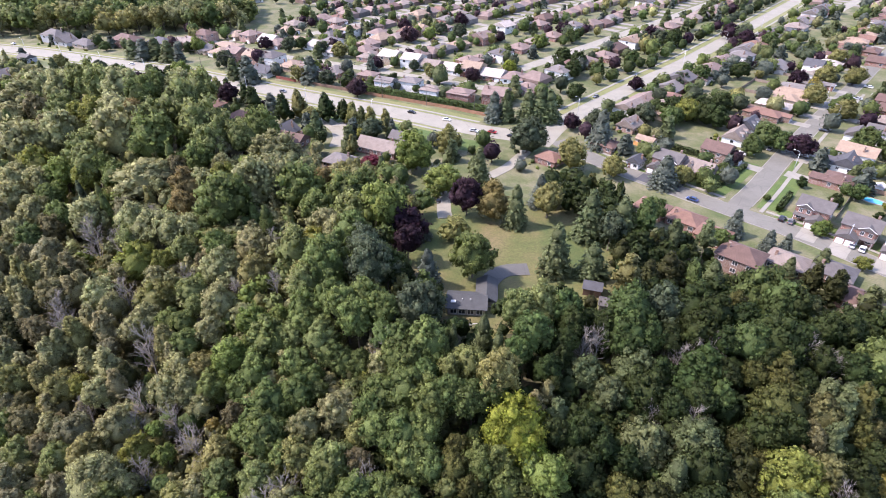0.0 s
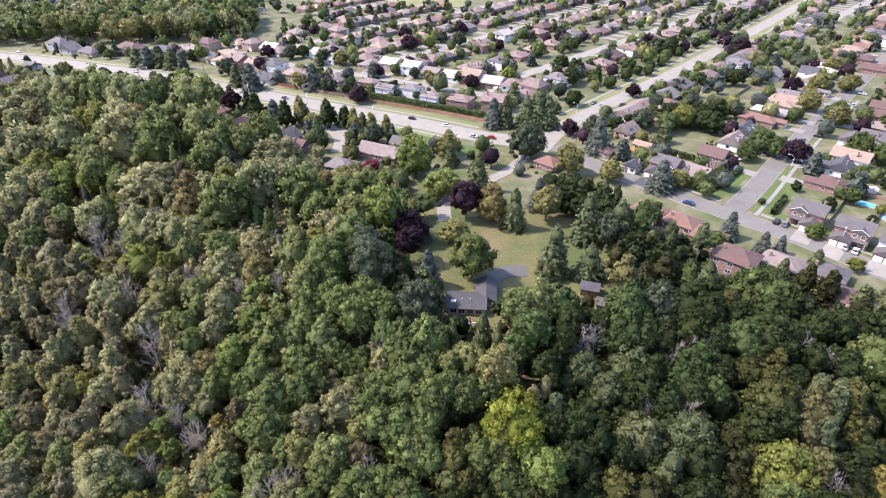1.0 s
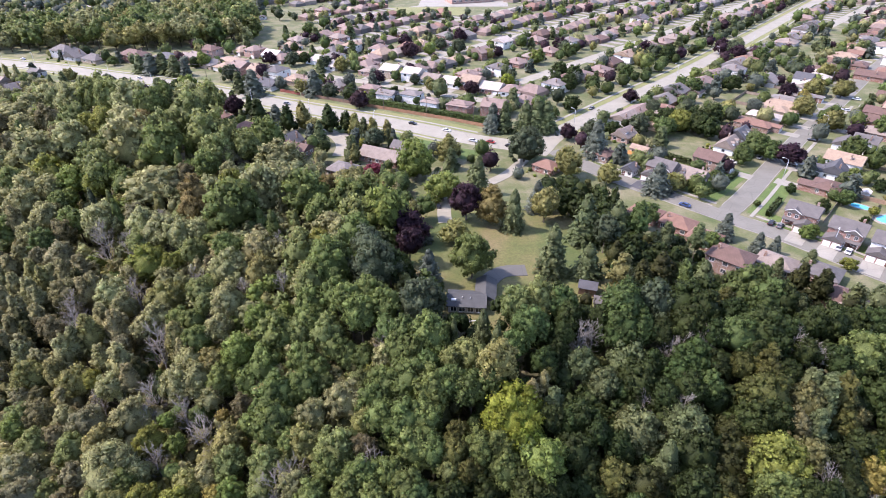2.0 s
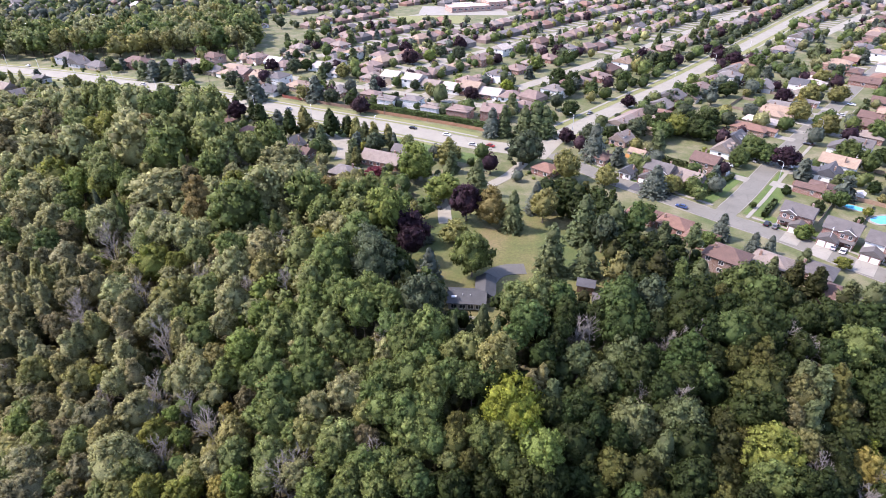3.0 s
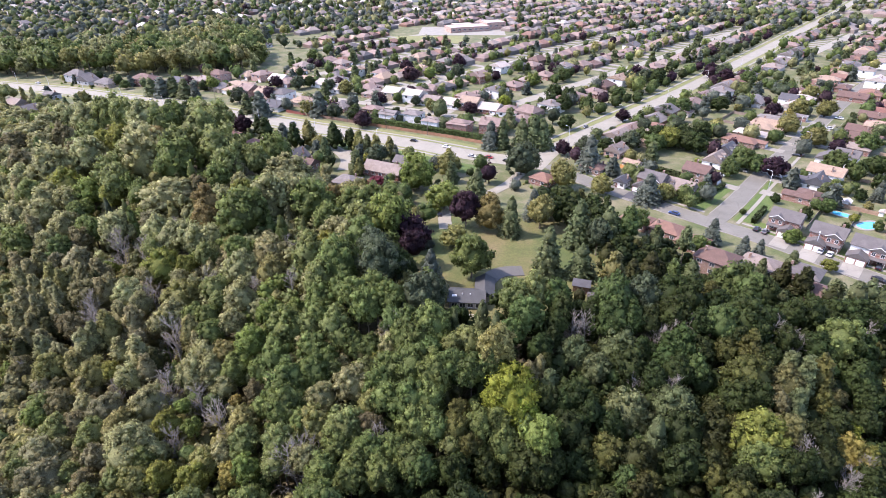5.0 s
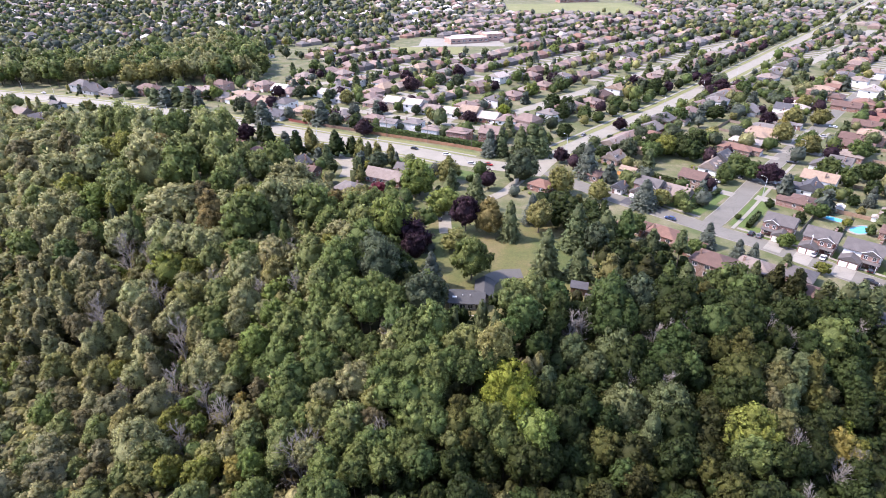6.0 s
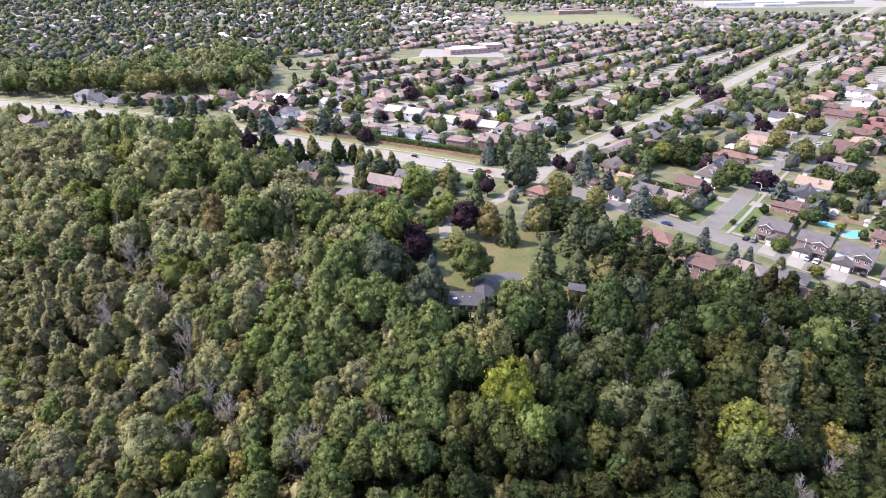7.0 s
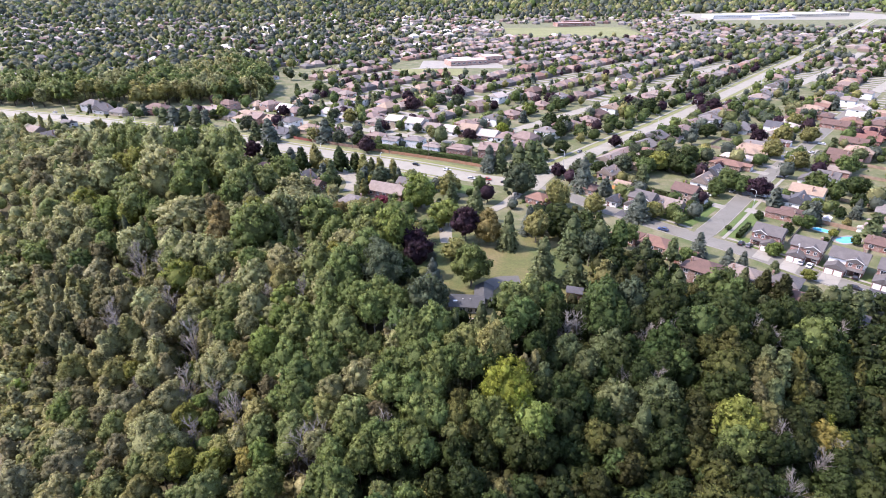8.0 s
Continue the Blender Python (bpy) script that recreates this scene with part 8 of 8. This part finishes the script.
far_trees, far_roofs, shrubs, town, far_paving = Heap(), Heap(), Heap(), Heap(), Heap()
pave_shape = (np.array([(-3.2, -7, 0), (3.2, -7, 0), (3.2, 7, 0), (-3.2, 7, 0), (-3.2, -7, -0.2), (3.2, -7, -0.2), (3.2, 7, -0.2), (-3.2, 7, -0.2)], float),
              np.array([(0, 1, 2, 3), (4, 5, 1, 0), (5, 6, 2, 1), (6, 7, 3, 2), (7, 4, 0, 3)]))
roof_shape = (np.array([(-1, -1, 0), (1, -1, 0), (1, 1, 0), (-1, 1, 0), (-1, -1, 0.55), (1, -1, 0.55), (1, 1, 0.55), (-1, 1, 0.55), (-0.45, 0, 1.0), (0.45, 0, 1.0)], float) * (7.2, 6.8, 5.4),
              np.array([(0, 1, 5, 4), (1, 2, 6, 5), (2, 3, 7, 6), (3, 0, 4, 7), (4, 5, 9, 8), (6, 7, 8, 9), (7, 4, 8, 8), (5, 6, 9, 9)]))
made = 0
lots = []
for v, a, b in rows:
    for side in (-1, 1):
        u = a + 6
        while u < b:
            lots.append((u, v, side, rng.random(), rng.random()))
            u += rng.uniform(12.6, 14.6)
for k in range(26):
    for v, turn, roofs in ((68, 49, ("rust", "tan", "grey", "pale", "brown")), (118, -131, ("brown", "tan", "slate", "rust", "red"))):
        x, y = uv(92 + 12.8 * k, v + rng.uniform(-1.5, 1.5))
        if homes_free(x, y, 10.8):
            house(x, y, turn + rng.uniform(-2, 2), 10, rng.uniform(13, 17), 1, rng.choice(("hip", "gable_y", "hip")), rng.choice(roofs), rng.choice(("brick", "buff", "brown", "white")), "door", False, 0.4)
            front = pose(x, y, 0, 0, 0, turn) @ Vector((2.6, -6, 0))
            driveway(front.x, front.y, turn, 5.0, 12.0)
    u = 62 + 14.5 * k
    x, y = uv(u, -13 + 0.02 * u + 26)
    if homes_free(x, y, 11.5) and u < 420:
        row_house(x, y, -131 + rng.uniform(-3, 3), rng.choice((0, 2, 3, 5)), rng.choice(("pink", "taupe", "grey", "rust", "slate")), rng.choice(("buff", "white", "cream", "brick")))
crescent_lots = []
line = smooth_line(CRESCENT, 4.0)
for side, off in ((-1, 20.0), (1, 19.0)):
    gone = 0.0
    for p, q in zip(line, line[1:]):
        gone += (q - p).length
        if gone > 13.5:
            gone = 0.0
            way = (q - p).normalized()
            spot = p + Vector((way.y, -way.x)) * side * off
            crescent_lots.append((spot.x, spot.y, math.degrees(math.atan2(way.y, way.x)) + (180 if side > 0 else 0)))
for x, y, turn in crescent_lots:
    if homes_free(x, y, 12.0) and line_gap(x, y, MAIN_ROAD) > 20 and line_gap(x, y, AVENUE) > 15 and not in_far_wood(x, y):
        row_house(x, y, turn, rng.choice((0, 1, 2, 3, 5)), rng.choice(("pink", "taupe", "grey", "brown", "tan", "pale")), rng.choice(("brick", "pink", "buff", "white", "white")))
        front = pose(x, y, 0, 0, 0, turn) @ Vector((3.2, -3.5, 0))
        driveway(front.x, front.y, turn, 5.0, 12.0)
lots.sort(key=lambda lot: uv(lot[0], lot[1])[1])
for u, v, side, luck, twin in lots:
    x, y = uv(u + luck - 0.5, v + side * (24 + 3 * twin))
    turn = (-131 if side > 0 else 49) + 8 * twin - 4
    if not (clear(x, y) and homes_free(x, y, 12.6)):
        continue
    roofs = rng.choice(("pink", "pink", "taupe", "taupe", "grey", "brown", "tan", "pink", "slate", "rust", "taupe"))
    walls = rng.choice(("brick", "pink", "buff", "brick", "white", "brown", "cream"))
    if made < 150:
        row_house(x, y, turn, rng.choice((0, 0, 1, 2, 3, 4, 5)), roofs, walls)
        made += 1
    else:
        k = rng.uniform(0.85, 1.15)
        far_roofs.put(*placed_copy(roof_shape, x, y, 0.0, 1.0, rng.uniform(0.95, 1.45), radians(ALONG_DEG + rng.choice((0, 90)) + rng.uniform(-5, 5))), tuple(c * k for c in ROOFS[roofs]))
        HOMES.append((x, y, 6))
    if y >= 450 and y < 900:
        fx, fy = uv(u + 3.5, v + side * 10.5)
        far_paving.put(*placed_copy(pave_shape, fx, fy, 0.08, 1.0, 1.0, radians(ALONG_DEG)), (0.22, 0.2, 0.17))
    if y < 450:
        fx, fy = uv(u + 3.5, v + side * 17.5)
        driveway(fx, fy, turn, 5.6, 13.5)


def blocked(x, y, r, near=5.6):
    """Whether a garden tree would stand in a road or a house, or in another crown."""
    if line_gap(x, y, MAIN_ROAD) < 11.5 or line_gap(x, y, AVENUE) < 8.0 or line_gap(x, y, SIDE_STREET) < 6.5 or line_gap(x, y, WOOD_STREET) < 8:
        return True
    if any(line_gap(x, y, path) < 6.0 for path in back_streets):
        return True
    if any(abs(a - x) < 9 and abs(b - y) < 9 and math.hypot(a - x, b - y) < near for a, b, q in HOMES):
        return True
    return any(abs(a - x) < 9 and abs(b - y) < 9 and math.hypot(a - x, b - y) < (q + r) * 0.72 for a, b, q in PLACED)


def town_tree(x, y, r, h, tone, cone=False, shapes=None):
    PLACED.append((x, y, r))
    k = rng.uniform(0.85, 1.15)
    if cone:
        grow(town, rng.choice(SMALL_CONE), x, y, 0.0, r * 3.4, h * 1.3, rng.uniform(0, 6), TONES[rng.choice(("spruce", "blue_spruce", "spruce"))])
    else:
        deep = min(r * 1.1, h * 0.5)
        grow(town, STEM, x, y, -0.3, 0.05 * r + 0.08, h - deep * 0.7, 0.0, STEM_TONE)
        grow(town, rng.choice(shapes or (CLUMP if y < 340 else SMALL if y < 460 else TINY)), x, y, h - deep, r * 1.1, deep, rng.uniform(0, 6), tuple(c * k for c in TONES[tone]))


avenue_line = smooth_line(AVENUE, 4.0)
gone = 0.0
for p, q in zip(avenue_line, avenue_line[1:]):
    gone += (q - p).length
    if gone > 13.0 and 330 < p.y < 720:
        gone = rng.uniform(-6.0, 3.0)
        way = (q - p).normalized()
        spot = p - Vector((way.y, -way.x)) * rng.uniform(14.5, 17.5)
        STREET_TREES.append((spot.x, spot.y, rng.uniform(3.4, 5.0)))
GARDEN = ("mid", "spruce", "grey", "olive", "purple", "blue", "plum", "fresh", "grey", "blue", "green", "deep", "ash", "mid", "green", "spruce", "light", "mid")
for x, y, r in STREET_TREES:
    if homes_free(x, y, 7.0):
        town_tree(x, y, r, r * 1.9, rng.choice(("deep", "blue", "purple", "deep", "mid", "moss")))
for x, y, q in list(HOMES):
    if y < 195 or y > 860:
        continue
    for _ in range(3):
        w, reach = rng.uniform(0, 6.283), rng.uniform(7, 14)
        tx, ty = x + reach * math.cos(w), y + reach * math.sin(w)
        r = rng.uniform(2.0, 4.4)
        if open_place(tx, ty) or blocked(tx, ty, r):
            continue
        if ty < 250 and tx < 40:
            continue
        town_tree(tx, ty, r, r * rng.uniform(1.9, 2.5), rng.choice(GARDEN), rng.random() < 0.2)
    if y < 480:
        for _ in range(9):
            w, reach = rng.uniform(0, 6.283), q + rng.uniform(-0.5, 5)
            tx, ty = x + reach * math.cos(w), y + reach * math.sin(w)
            r = rng.uniform(0.5, 1.3)
            if not blocked(tx, ty, r, q * 0.8):
                grow(shrubs, rng.choice(DOTS), tx, ty, r * 0.5, r, r * 0.9, rng.uniform(0, 6), TONES[rng.choice(("mid", "deep", "olive", "hedge", "light", "yellow"))])
for _ in range(420):
    x = rng.uniform(-230, 25)
    y = rng.uniform(200, 250 - 0.45 * x)
    r = rng.uniform(2.0, 4.2)
    if in_wood(x, y) or blocked(x, y, r, 6.5) or line_gap(x, y, MAIN_ROAD) < 17 or line_gap(x, y, LANE) < 6 or rng.random() < 0.45:
        continue
    town_tree(x, y, r, r * rng.uniform(2.0, 2.6), rng.choice(GARDEN), rng.random() < 0.45)
for k in range(150):
    x, y = uv(rng.uniform(20, 330), rng.uniform(8, 54)) if k < 60 else uv(rng.uniform(14, 80), rng.uniform(165, 230))
    r = rng.uniform(2.2, 4.4)
    if not blocked(x, y, r, 7.0):
        town_tree(x, y, r, r * rng.uniform(2.0, 2.5), rng.choice(GARDEN), rng.random() < 0.2)
for _ in range(900):
    y = rng.uniform(300, 1000)
    half = 0.86 * (y + 32) + 10
    x = rng.uniform(-half, half)
    r = rng.uniform(2.6, 5.4)
    if open_place(x, y) or in_far_wood(x, y) or blocked(x, y, r, 7.0) or (y < 345 - 0.42 * (x + 60) and x < 20):
        continue
    town_tree(x, y, r, r * rng.uniform(1.9, 2.5), rng.choice(GARDEN), rng.random() < 0.2)
# the second wood; its leaf tones are lightened in place of haze
for _ in range(3600):
    x, y = rng.uniform(-545, -178), rng.uniform(440, 660)
    r = rng.uniform(5.0, 9.0)
    if in_far_wood(x, y) and not any(abs(a - x) < 12 and abs(b - y) < 12 and math.hypot(a - x, b - y) < (q + r) * 0.6 for a, b, q in PLACED):
        if all(math.hypot(a - x, b - y) > 9 for a, b, q in HOMES):
            town_tree(x, y, r, rng.uniform(15, 24), rng.choice(("fresh", "pale", "green", "mid", "pale", "ash", "olive", "mid", "green")), False, FINE)
town.end("town_trees", LEAF_STUFF, "garden and street trees among the houses, green and dark purple", "trees")
shrubs.end("garden_shrubs", LEAF_STUFF, "low green garden shrubs round the houses", "shrubs")

# ---------------------------------------------------------------- far off
for _ in range(15000):
    y = 540 + 3220 * rng.random() ** 1.5
    half = 0.84 * (y + 32)
    x = rng.uniform(-half, half)
    if y < 700 and x > -235:
        continue
    if open_place(x, y) or line_gap(x, y, AVENUE) < 9:
        continue
    big = 1.0 + 1.4 * step(1300, 2600, y)
    leafy = noise.noise(Vector((x / 260, y / 260, 3.1)))
    wooded = x < -120 - 0.1 * (y - 900) or leafy > 0.12
    if leafy < 0.0 and not wooded and y < 1900 and rng.random() < 0.5:
        continue
    if y < 950 and (in_far_wood(x, y) or not homes_free(x, y, 9) or not (wooded or y > 860)):
        continue
    r = rng.uniform(2.8, 5.8) * big * (rng.uniform(1.0, 1.5) if wooded else 1.0)
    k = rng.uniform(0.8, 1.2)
    # paler, greyer tones stand in for the haze over the distance
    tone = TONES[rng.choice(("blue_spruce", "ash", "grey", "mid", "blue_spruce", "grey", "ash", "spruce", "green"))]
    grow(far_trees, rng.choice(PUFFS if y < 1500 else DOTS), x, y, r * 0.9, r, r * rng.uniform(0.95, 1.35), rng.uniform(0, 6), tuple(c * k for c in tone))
for _ in range(4200):
    y = 560 + 2120 * rng.random() ** 1.2
    half = 0.84 * (y + 32)
    x = rng.uniform(-half, half)
    if y < 680 and x > -235:
        continue
    u, v = to_uv(x, y)
    if open_place(x, y) or in_far_wood(x, y) or line_gap(x, y, AVENUE) < 14:
        continue
    if y < 950 and not homes_free(x, y, 14):
        continue
    if y > 700 and (x < -120 - 0.1 * (y - 900) or noise.noise(Vector((x / 260, y / 260, 3.1))) > 0.12) and rng.random() < 0.35:
        continue
    k = rng.uniform(0.8, 1.2)
    tone = rng.choice((ROOFS["brown"], ROOFS["pink"], ROOFS["taupe"], ROOFS["taupe"], ROOFS["grey"], ROOFS["pale"], ROOFS["white"] if x < 0 else ROOFS["grey"], ROOFS["slate"]))
    if y < 950:
        HOMES.append((x, y, 6))
    far_roofs.put(*placed_copy(roof_shape, x, y, 0.0, 1.0, 1.0 * rng.uniform(0.9, 1.5), radians(ALONG_DEG + rng.choice((0, 90)) + rng.uniform(-12, 12))), tuple(c * k for c in tone))
far_plaster = Nodes("far_roofing")
far_tint = far_plaster.add("Attribute")
far_tint.attribute_name = "tint"
FAR_ROOF = far_plaster.done(far_plaster.scaled(far_tint.outputs["Color"], far_plaster.range(far_plaster.noise(0.4, 3, 0.6, "World"), 0.8, 1.2, 0.3, 0.7)), 0.8)
far_trees.end("far_woods", LEAF_STUFF, "distant tree canopy of the town, greens paled and greyed for haze", "trees")
far_paving.end("far_driveways", FAR_ROOF, "pale driveways of the houses farther off", "driveways")
far_roofs.end("far_houses", FAR_ROOF, "distant houses among trees, pale and brown roofs", "houses")


def flat_block(name, x, y, turn, blocks, label, category):
    """A flat-roofed building of several blocks: each with a parapet and a band of windows."""
    top = thing(name, x, y, 0, turn, label, category)
    for x0, x1, y0, y1, h, wall, roof in blocks:
        part("wall", boxed(x0, x1, y0, y1, -0.5, h), BRICK, top, colour=WALLS[wall])
        part("roof", boxed(x0 + 0.3, x1 - 0.3, y0 + 0.3, y1 - 0.3, h, h + 0.12), TRIM, top, colour=roof)
        for a, b, c, d in ((x0, x1, y0, y0 + 0.3), (x0, x1, y1 - 0.3, y1), (x0, x0 + 0.3, y0 + 0.3, y1 - 0.3), (x1 - 0.3, x1, y0 + 0.3, y1 - 0.3)):
            part("parapet", boxed(a, b, c, d, h, h + 0.5), BRICK, top, colour=WALLS[wall])
        n = max(2, int((x1 - x0) / 7))
        for i in range(n):
            add_window(top, x0 + (x1 - x0) * (i + 0.5) / n, y0, h * 0.55, 0, 3.6, 1.5)
    return top


flat_block("school", 15, 715, 20, ((-45, 5, -12, 14, 5.5, "pink", (0.42, 0.36, 0.33)), (5, 30, -4, 22, 8.0, "pink", (0.4, 0.34, 0.31)), (-30, -5, 14, 34, 4.5, "buff", (0.5, 0.46, 0.42))), "low pinkish brick school with flat roofs", "school")
flat_block("school", 235, 1310, 14, ((-45, 45, -14, 14, 7.0, "brick", (0.35, 0.22, 0.18)), (-20, 20, 14, 30, 9.0, "brick", (0.35, 0.22, 0.18))), "red brick school with flat roofs beyond a playing field", "school")
flat_block("shop_row", 760, 1560, 12, ((-150, 40, -25, 25, 8, "white", (0.75, 0.74, 0.72)), (60, 230, -40, 20, 8, "cream", (0.75, 0.74, 0.72)), (-60, 40, -80, -50, 6, "white", (0.75, 0.74, 0.72))), "long white flat-roofed shops beside a car park", "shops")


def field(name, x0, x1, y0, y1, mat, label, category, lift=0.06):
    nxf, nyf = 8, 6
    pts = [(x0 + (x1 - x0) * i / nxf, y0 + (y1 - y0) * j / nyf, lift) for j in range(nyf + 1) for i in range(nxf + 1)]
    fs = [(j * (nxf + 1) + i, j * (nxf + 1) + i + 1, (j + 1) * (nxf + 1) + i + 1, (j + 1) * (nxf + 1) + i) for j in range(nyf) for i in range(nxf)]
    return tagged(new(name, mesh_of(name, pts, fs, mat)), label, category, kind="structure")


field("school_field", -96, -4, 618, 668, FIELD, "mown green school field", "field")
field("school_yard", -62, 42, 672, 742, CONCRETE, "pale paved school yard", "yard")
field("playing_field", 75, 330, 1060, 1265, FIELD, "mown yellowish playing field", "field")
field("car_park", 570, 1120, 1450, 1720, PALE_ASPHALT, "pale shopping centre car park", "car park")
field("car_park_small", 410, 480, 880, 940, PALE_ASPHALT, "pale paved yard of new houses", "yard")
# ---------------------------------------------------------------- street furniture, fences, hedges, pools, cars
FACE_STREET, FACE_BACK = -41, 139


def at(u, v, lift=0.0):
    x, y = uv(u, v)
    return x, y


street_lamp(*at(45, 98.3), -131)
street_lamp(*at(118, 96.8), -131)
street_lamp(*at(150, 84.6), 49)
street_lamp(*at(-1.5, 60.0), 139)
street_lamp(*at(-4.5, 128.0), -41)
for s in range(9):
    x, y = MAIN_ROAD[3][0] + s * 40, MAIN_ROAD[3][1] - s * 18.2
    if x < 20:
        street_lamp(x + 4.6, y + 8.9, 25, 9.0, "by the main road")
for s in (40, 100, 165, 235, 310, 400):
    street_lamp(*at(s, -13 + 0.012 * s + 8.6), -131, 9.0, "beside the avenue")
poles = []
for s in range(10):
    x = -206 + s * 26
    y = 364 - (x + 205) * 0.455 + 14.5
    poles.append((x, y))
    utility_pole(x, y, -25)
wires = bpy.data.curves.new("power_line", "CURVE")
wires.dimensions = "3D"
wires.bevel_depth = 0.025
for k, level in ((-1.2, 10.5), (-0.5, 10.5), (0.5, 10.5), (1.2, 10.5), (0.0, 8.2), (0.0, 7.6)):
    run = wires.splines.new("POLY")
    pts = []
    for (ax, ay), (bx, by) in zip(poles, poles[1:]):
        for i in range(6):
            t = i / 6
            pts.append((ax + (bx - ax) * t + k * 0.9, ay + (by - ay) * t - k * 0.42, level - 3.0 * t * (1 - t)))
    run.points.add(len(pts) - 1)
    for p, q in zip(run.points, pts):
        p.co = (*q, 1)
wires.materials.append(TYRE)
tagged(new("power_line", wires), "thin black overhead power lines between wooden poles", "power line")

# along the far side of the main road
RUST = (0.30, 0.16, 0.09)
fence([(-122, 343), (-107, 335.5)], 1.9, (0.28, 0.09, 0.065), "reddish board fence beside the main road")
fence([(-106, 335), (-62, 315)], 1.9, (0.21, 0.13, 0.09), "brown board fence beside the main road")
fence([(-62, 314.5), (-12, 291.5), (8, 281)], 1.9, RUST, "rust-brown board fence beside the main road")
hedge([(-60, 317.5), (-24, 300.5), (9, 284)], 4.0, 3.0, "mid", "tall dense green hedge behind a board fence")
hedge([(-58, 331), (-47, 348)], 2.6, 1.8)
hedge([(-40, 321), (-31, 340)], 2.6, 1.8)
hedge([at(8, 80.5), at(34, 82.5)], 1.8, 1.6, "hedge", "clipped green hedge beside the side street lawn")
hedge([at(4, 104.5), at(20, 104.0)], 1.9, 1.8, "hedge", "clipped green hedge beside the side street")
hedge([(91.0, 243.2), (101.1, 234.8)], 2.4, 2.2)
fence([at(24, 36), at(23, 47)], 1.9, (0.55, 0.27, 0.10), "orange-brown cedar board fence behind a garage")
for v in (121.5, 133.8, 147):
    fence([at(12, v), at(43, v)], 1.7, (0.22, 0.17, 0.13), "grey-brown board fence between gardens")
fence([at(44, 104), at(45, 150)], 1.8, (0.3, 0.2, 0.13), "brown board fence at the back of the gardens")
for u in (88, 112, 136, 160, 184, 208):
    fence([at(u, 44), at(u, 62)], 1.7, (0.22, 0.17, 0.13), "grey-brown board fence between gardens")
    fence([at(u - 6, 127), at(u - 6, 148)], 1.7, (0.26, 0.19, 0.13), "brown board fence between gardens")
fence([at(70, 45), at(215, 43)], 1.7, (0.24, 0.18, 0.13), "weathered board fence behind a row of gardens")

pool(*at(32.5, 138.8), 20, 5.0, 2.7)
pool(*at(36.7, 128.5), -41, 3.2, 2.0)
pool(-27.0, 331.0, 155, 4.0, 2.4)
pool(*at(-44, 113), 139, 3.4, 2.2)

shed(*at(48, 128), 49, 3.2, 2.8, 2.1, "white", (0.7, 0.69, 0.66), "small white garden shed with a pale roof")
shed(*at(46, 141), 49, 2.6, 2.4, 2.0, "pale", (0.66, 0.66, 0.62), "small pale garden shed beside a pool")

for u, v, turn, paint in ((-1.5, 107.5, 139, "black"), (-1.5, 110.5, 139, "grey"), (-4.0, 130.0, 139, "silver"), (-4.5, 133.0, 139, "white"), (-3.5, 147.5, 139, "black"),
                          (2.0, 60.0, 139, "silver"), (1.5, 63.0, 139, "black"), (61, 97.5, -131, "black"), (46, 76.5, 49, "white"), (48, 79.0, 49, "grey"),
                          (118, 77, 49, "blue"), (139, 77, 49, "grey"), (156, 78, 49, "black"), (100, 96, -131, "black"), (163, 97, -131, "silver"), (190, 97, -131, "white")):
    car(*at(u, v), turn, paint)
car(*at(-13, 149), 49, "black", "driving along the street")
car(*at(-9.5, 78), 229, "blue", "standing at the kerb of the street")
car(*at(60, 84), -41, "grey", "standing at the kerb of the street")
for x, y, paint, way in ((-31, 284.5, "black", 65), (-12, 274.5, "white", 65), (2, 260, "silver", 65), (11, 258.5, "red", 65), (20, 253.5, "black", 65), (-110, 317, "grey", 65), (-230, 371, "white", -115), (-352, 424, "white", -115)):
    car(x, y, way, paint, "driving along the main road")
for u, v, paint, turn in ((150, -17.5, "black", 139), (280, -30, "grey", -41), (330, -27, "white", 139), (420, -35, "silver", -41), (70, -11, "grey", -41)):
    car(*at(u, v), turn, paint, "driving along the avenue")
rng_cars = random.Random(5)
for path in back_streets[:3] + back_streets[7:9]:
    for k in range(7):
        a, b = Vector(path[0]), Vector(path[2])
        p = a.lerp(b, rng_cars.uniform(0.03, 0.5))
        side = rng_cars.choice((-1, 1))
        p = p + ACROSS * side * rng_cars.uniform(9, 12)
        if p.y < 430 and not open_place(p.x, p.y) and line_gap(p.x, p.y, MAIN_ROAD) > 14:
            car(p.x, p.y, -131 if side > 0 else 49, rng_cars.choice(("black", "silver", "white", "grey", "red", "blue")))
car(-11.5, 186, 20, "black", "parked on the lane beside the lawn")
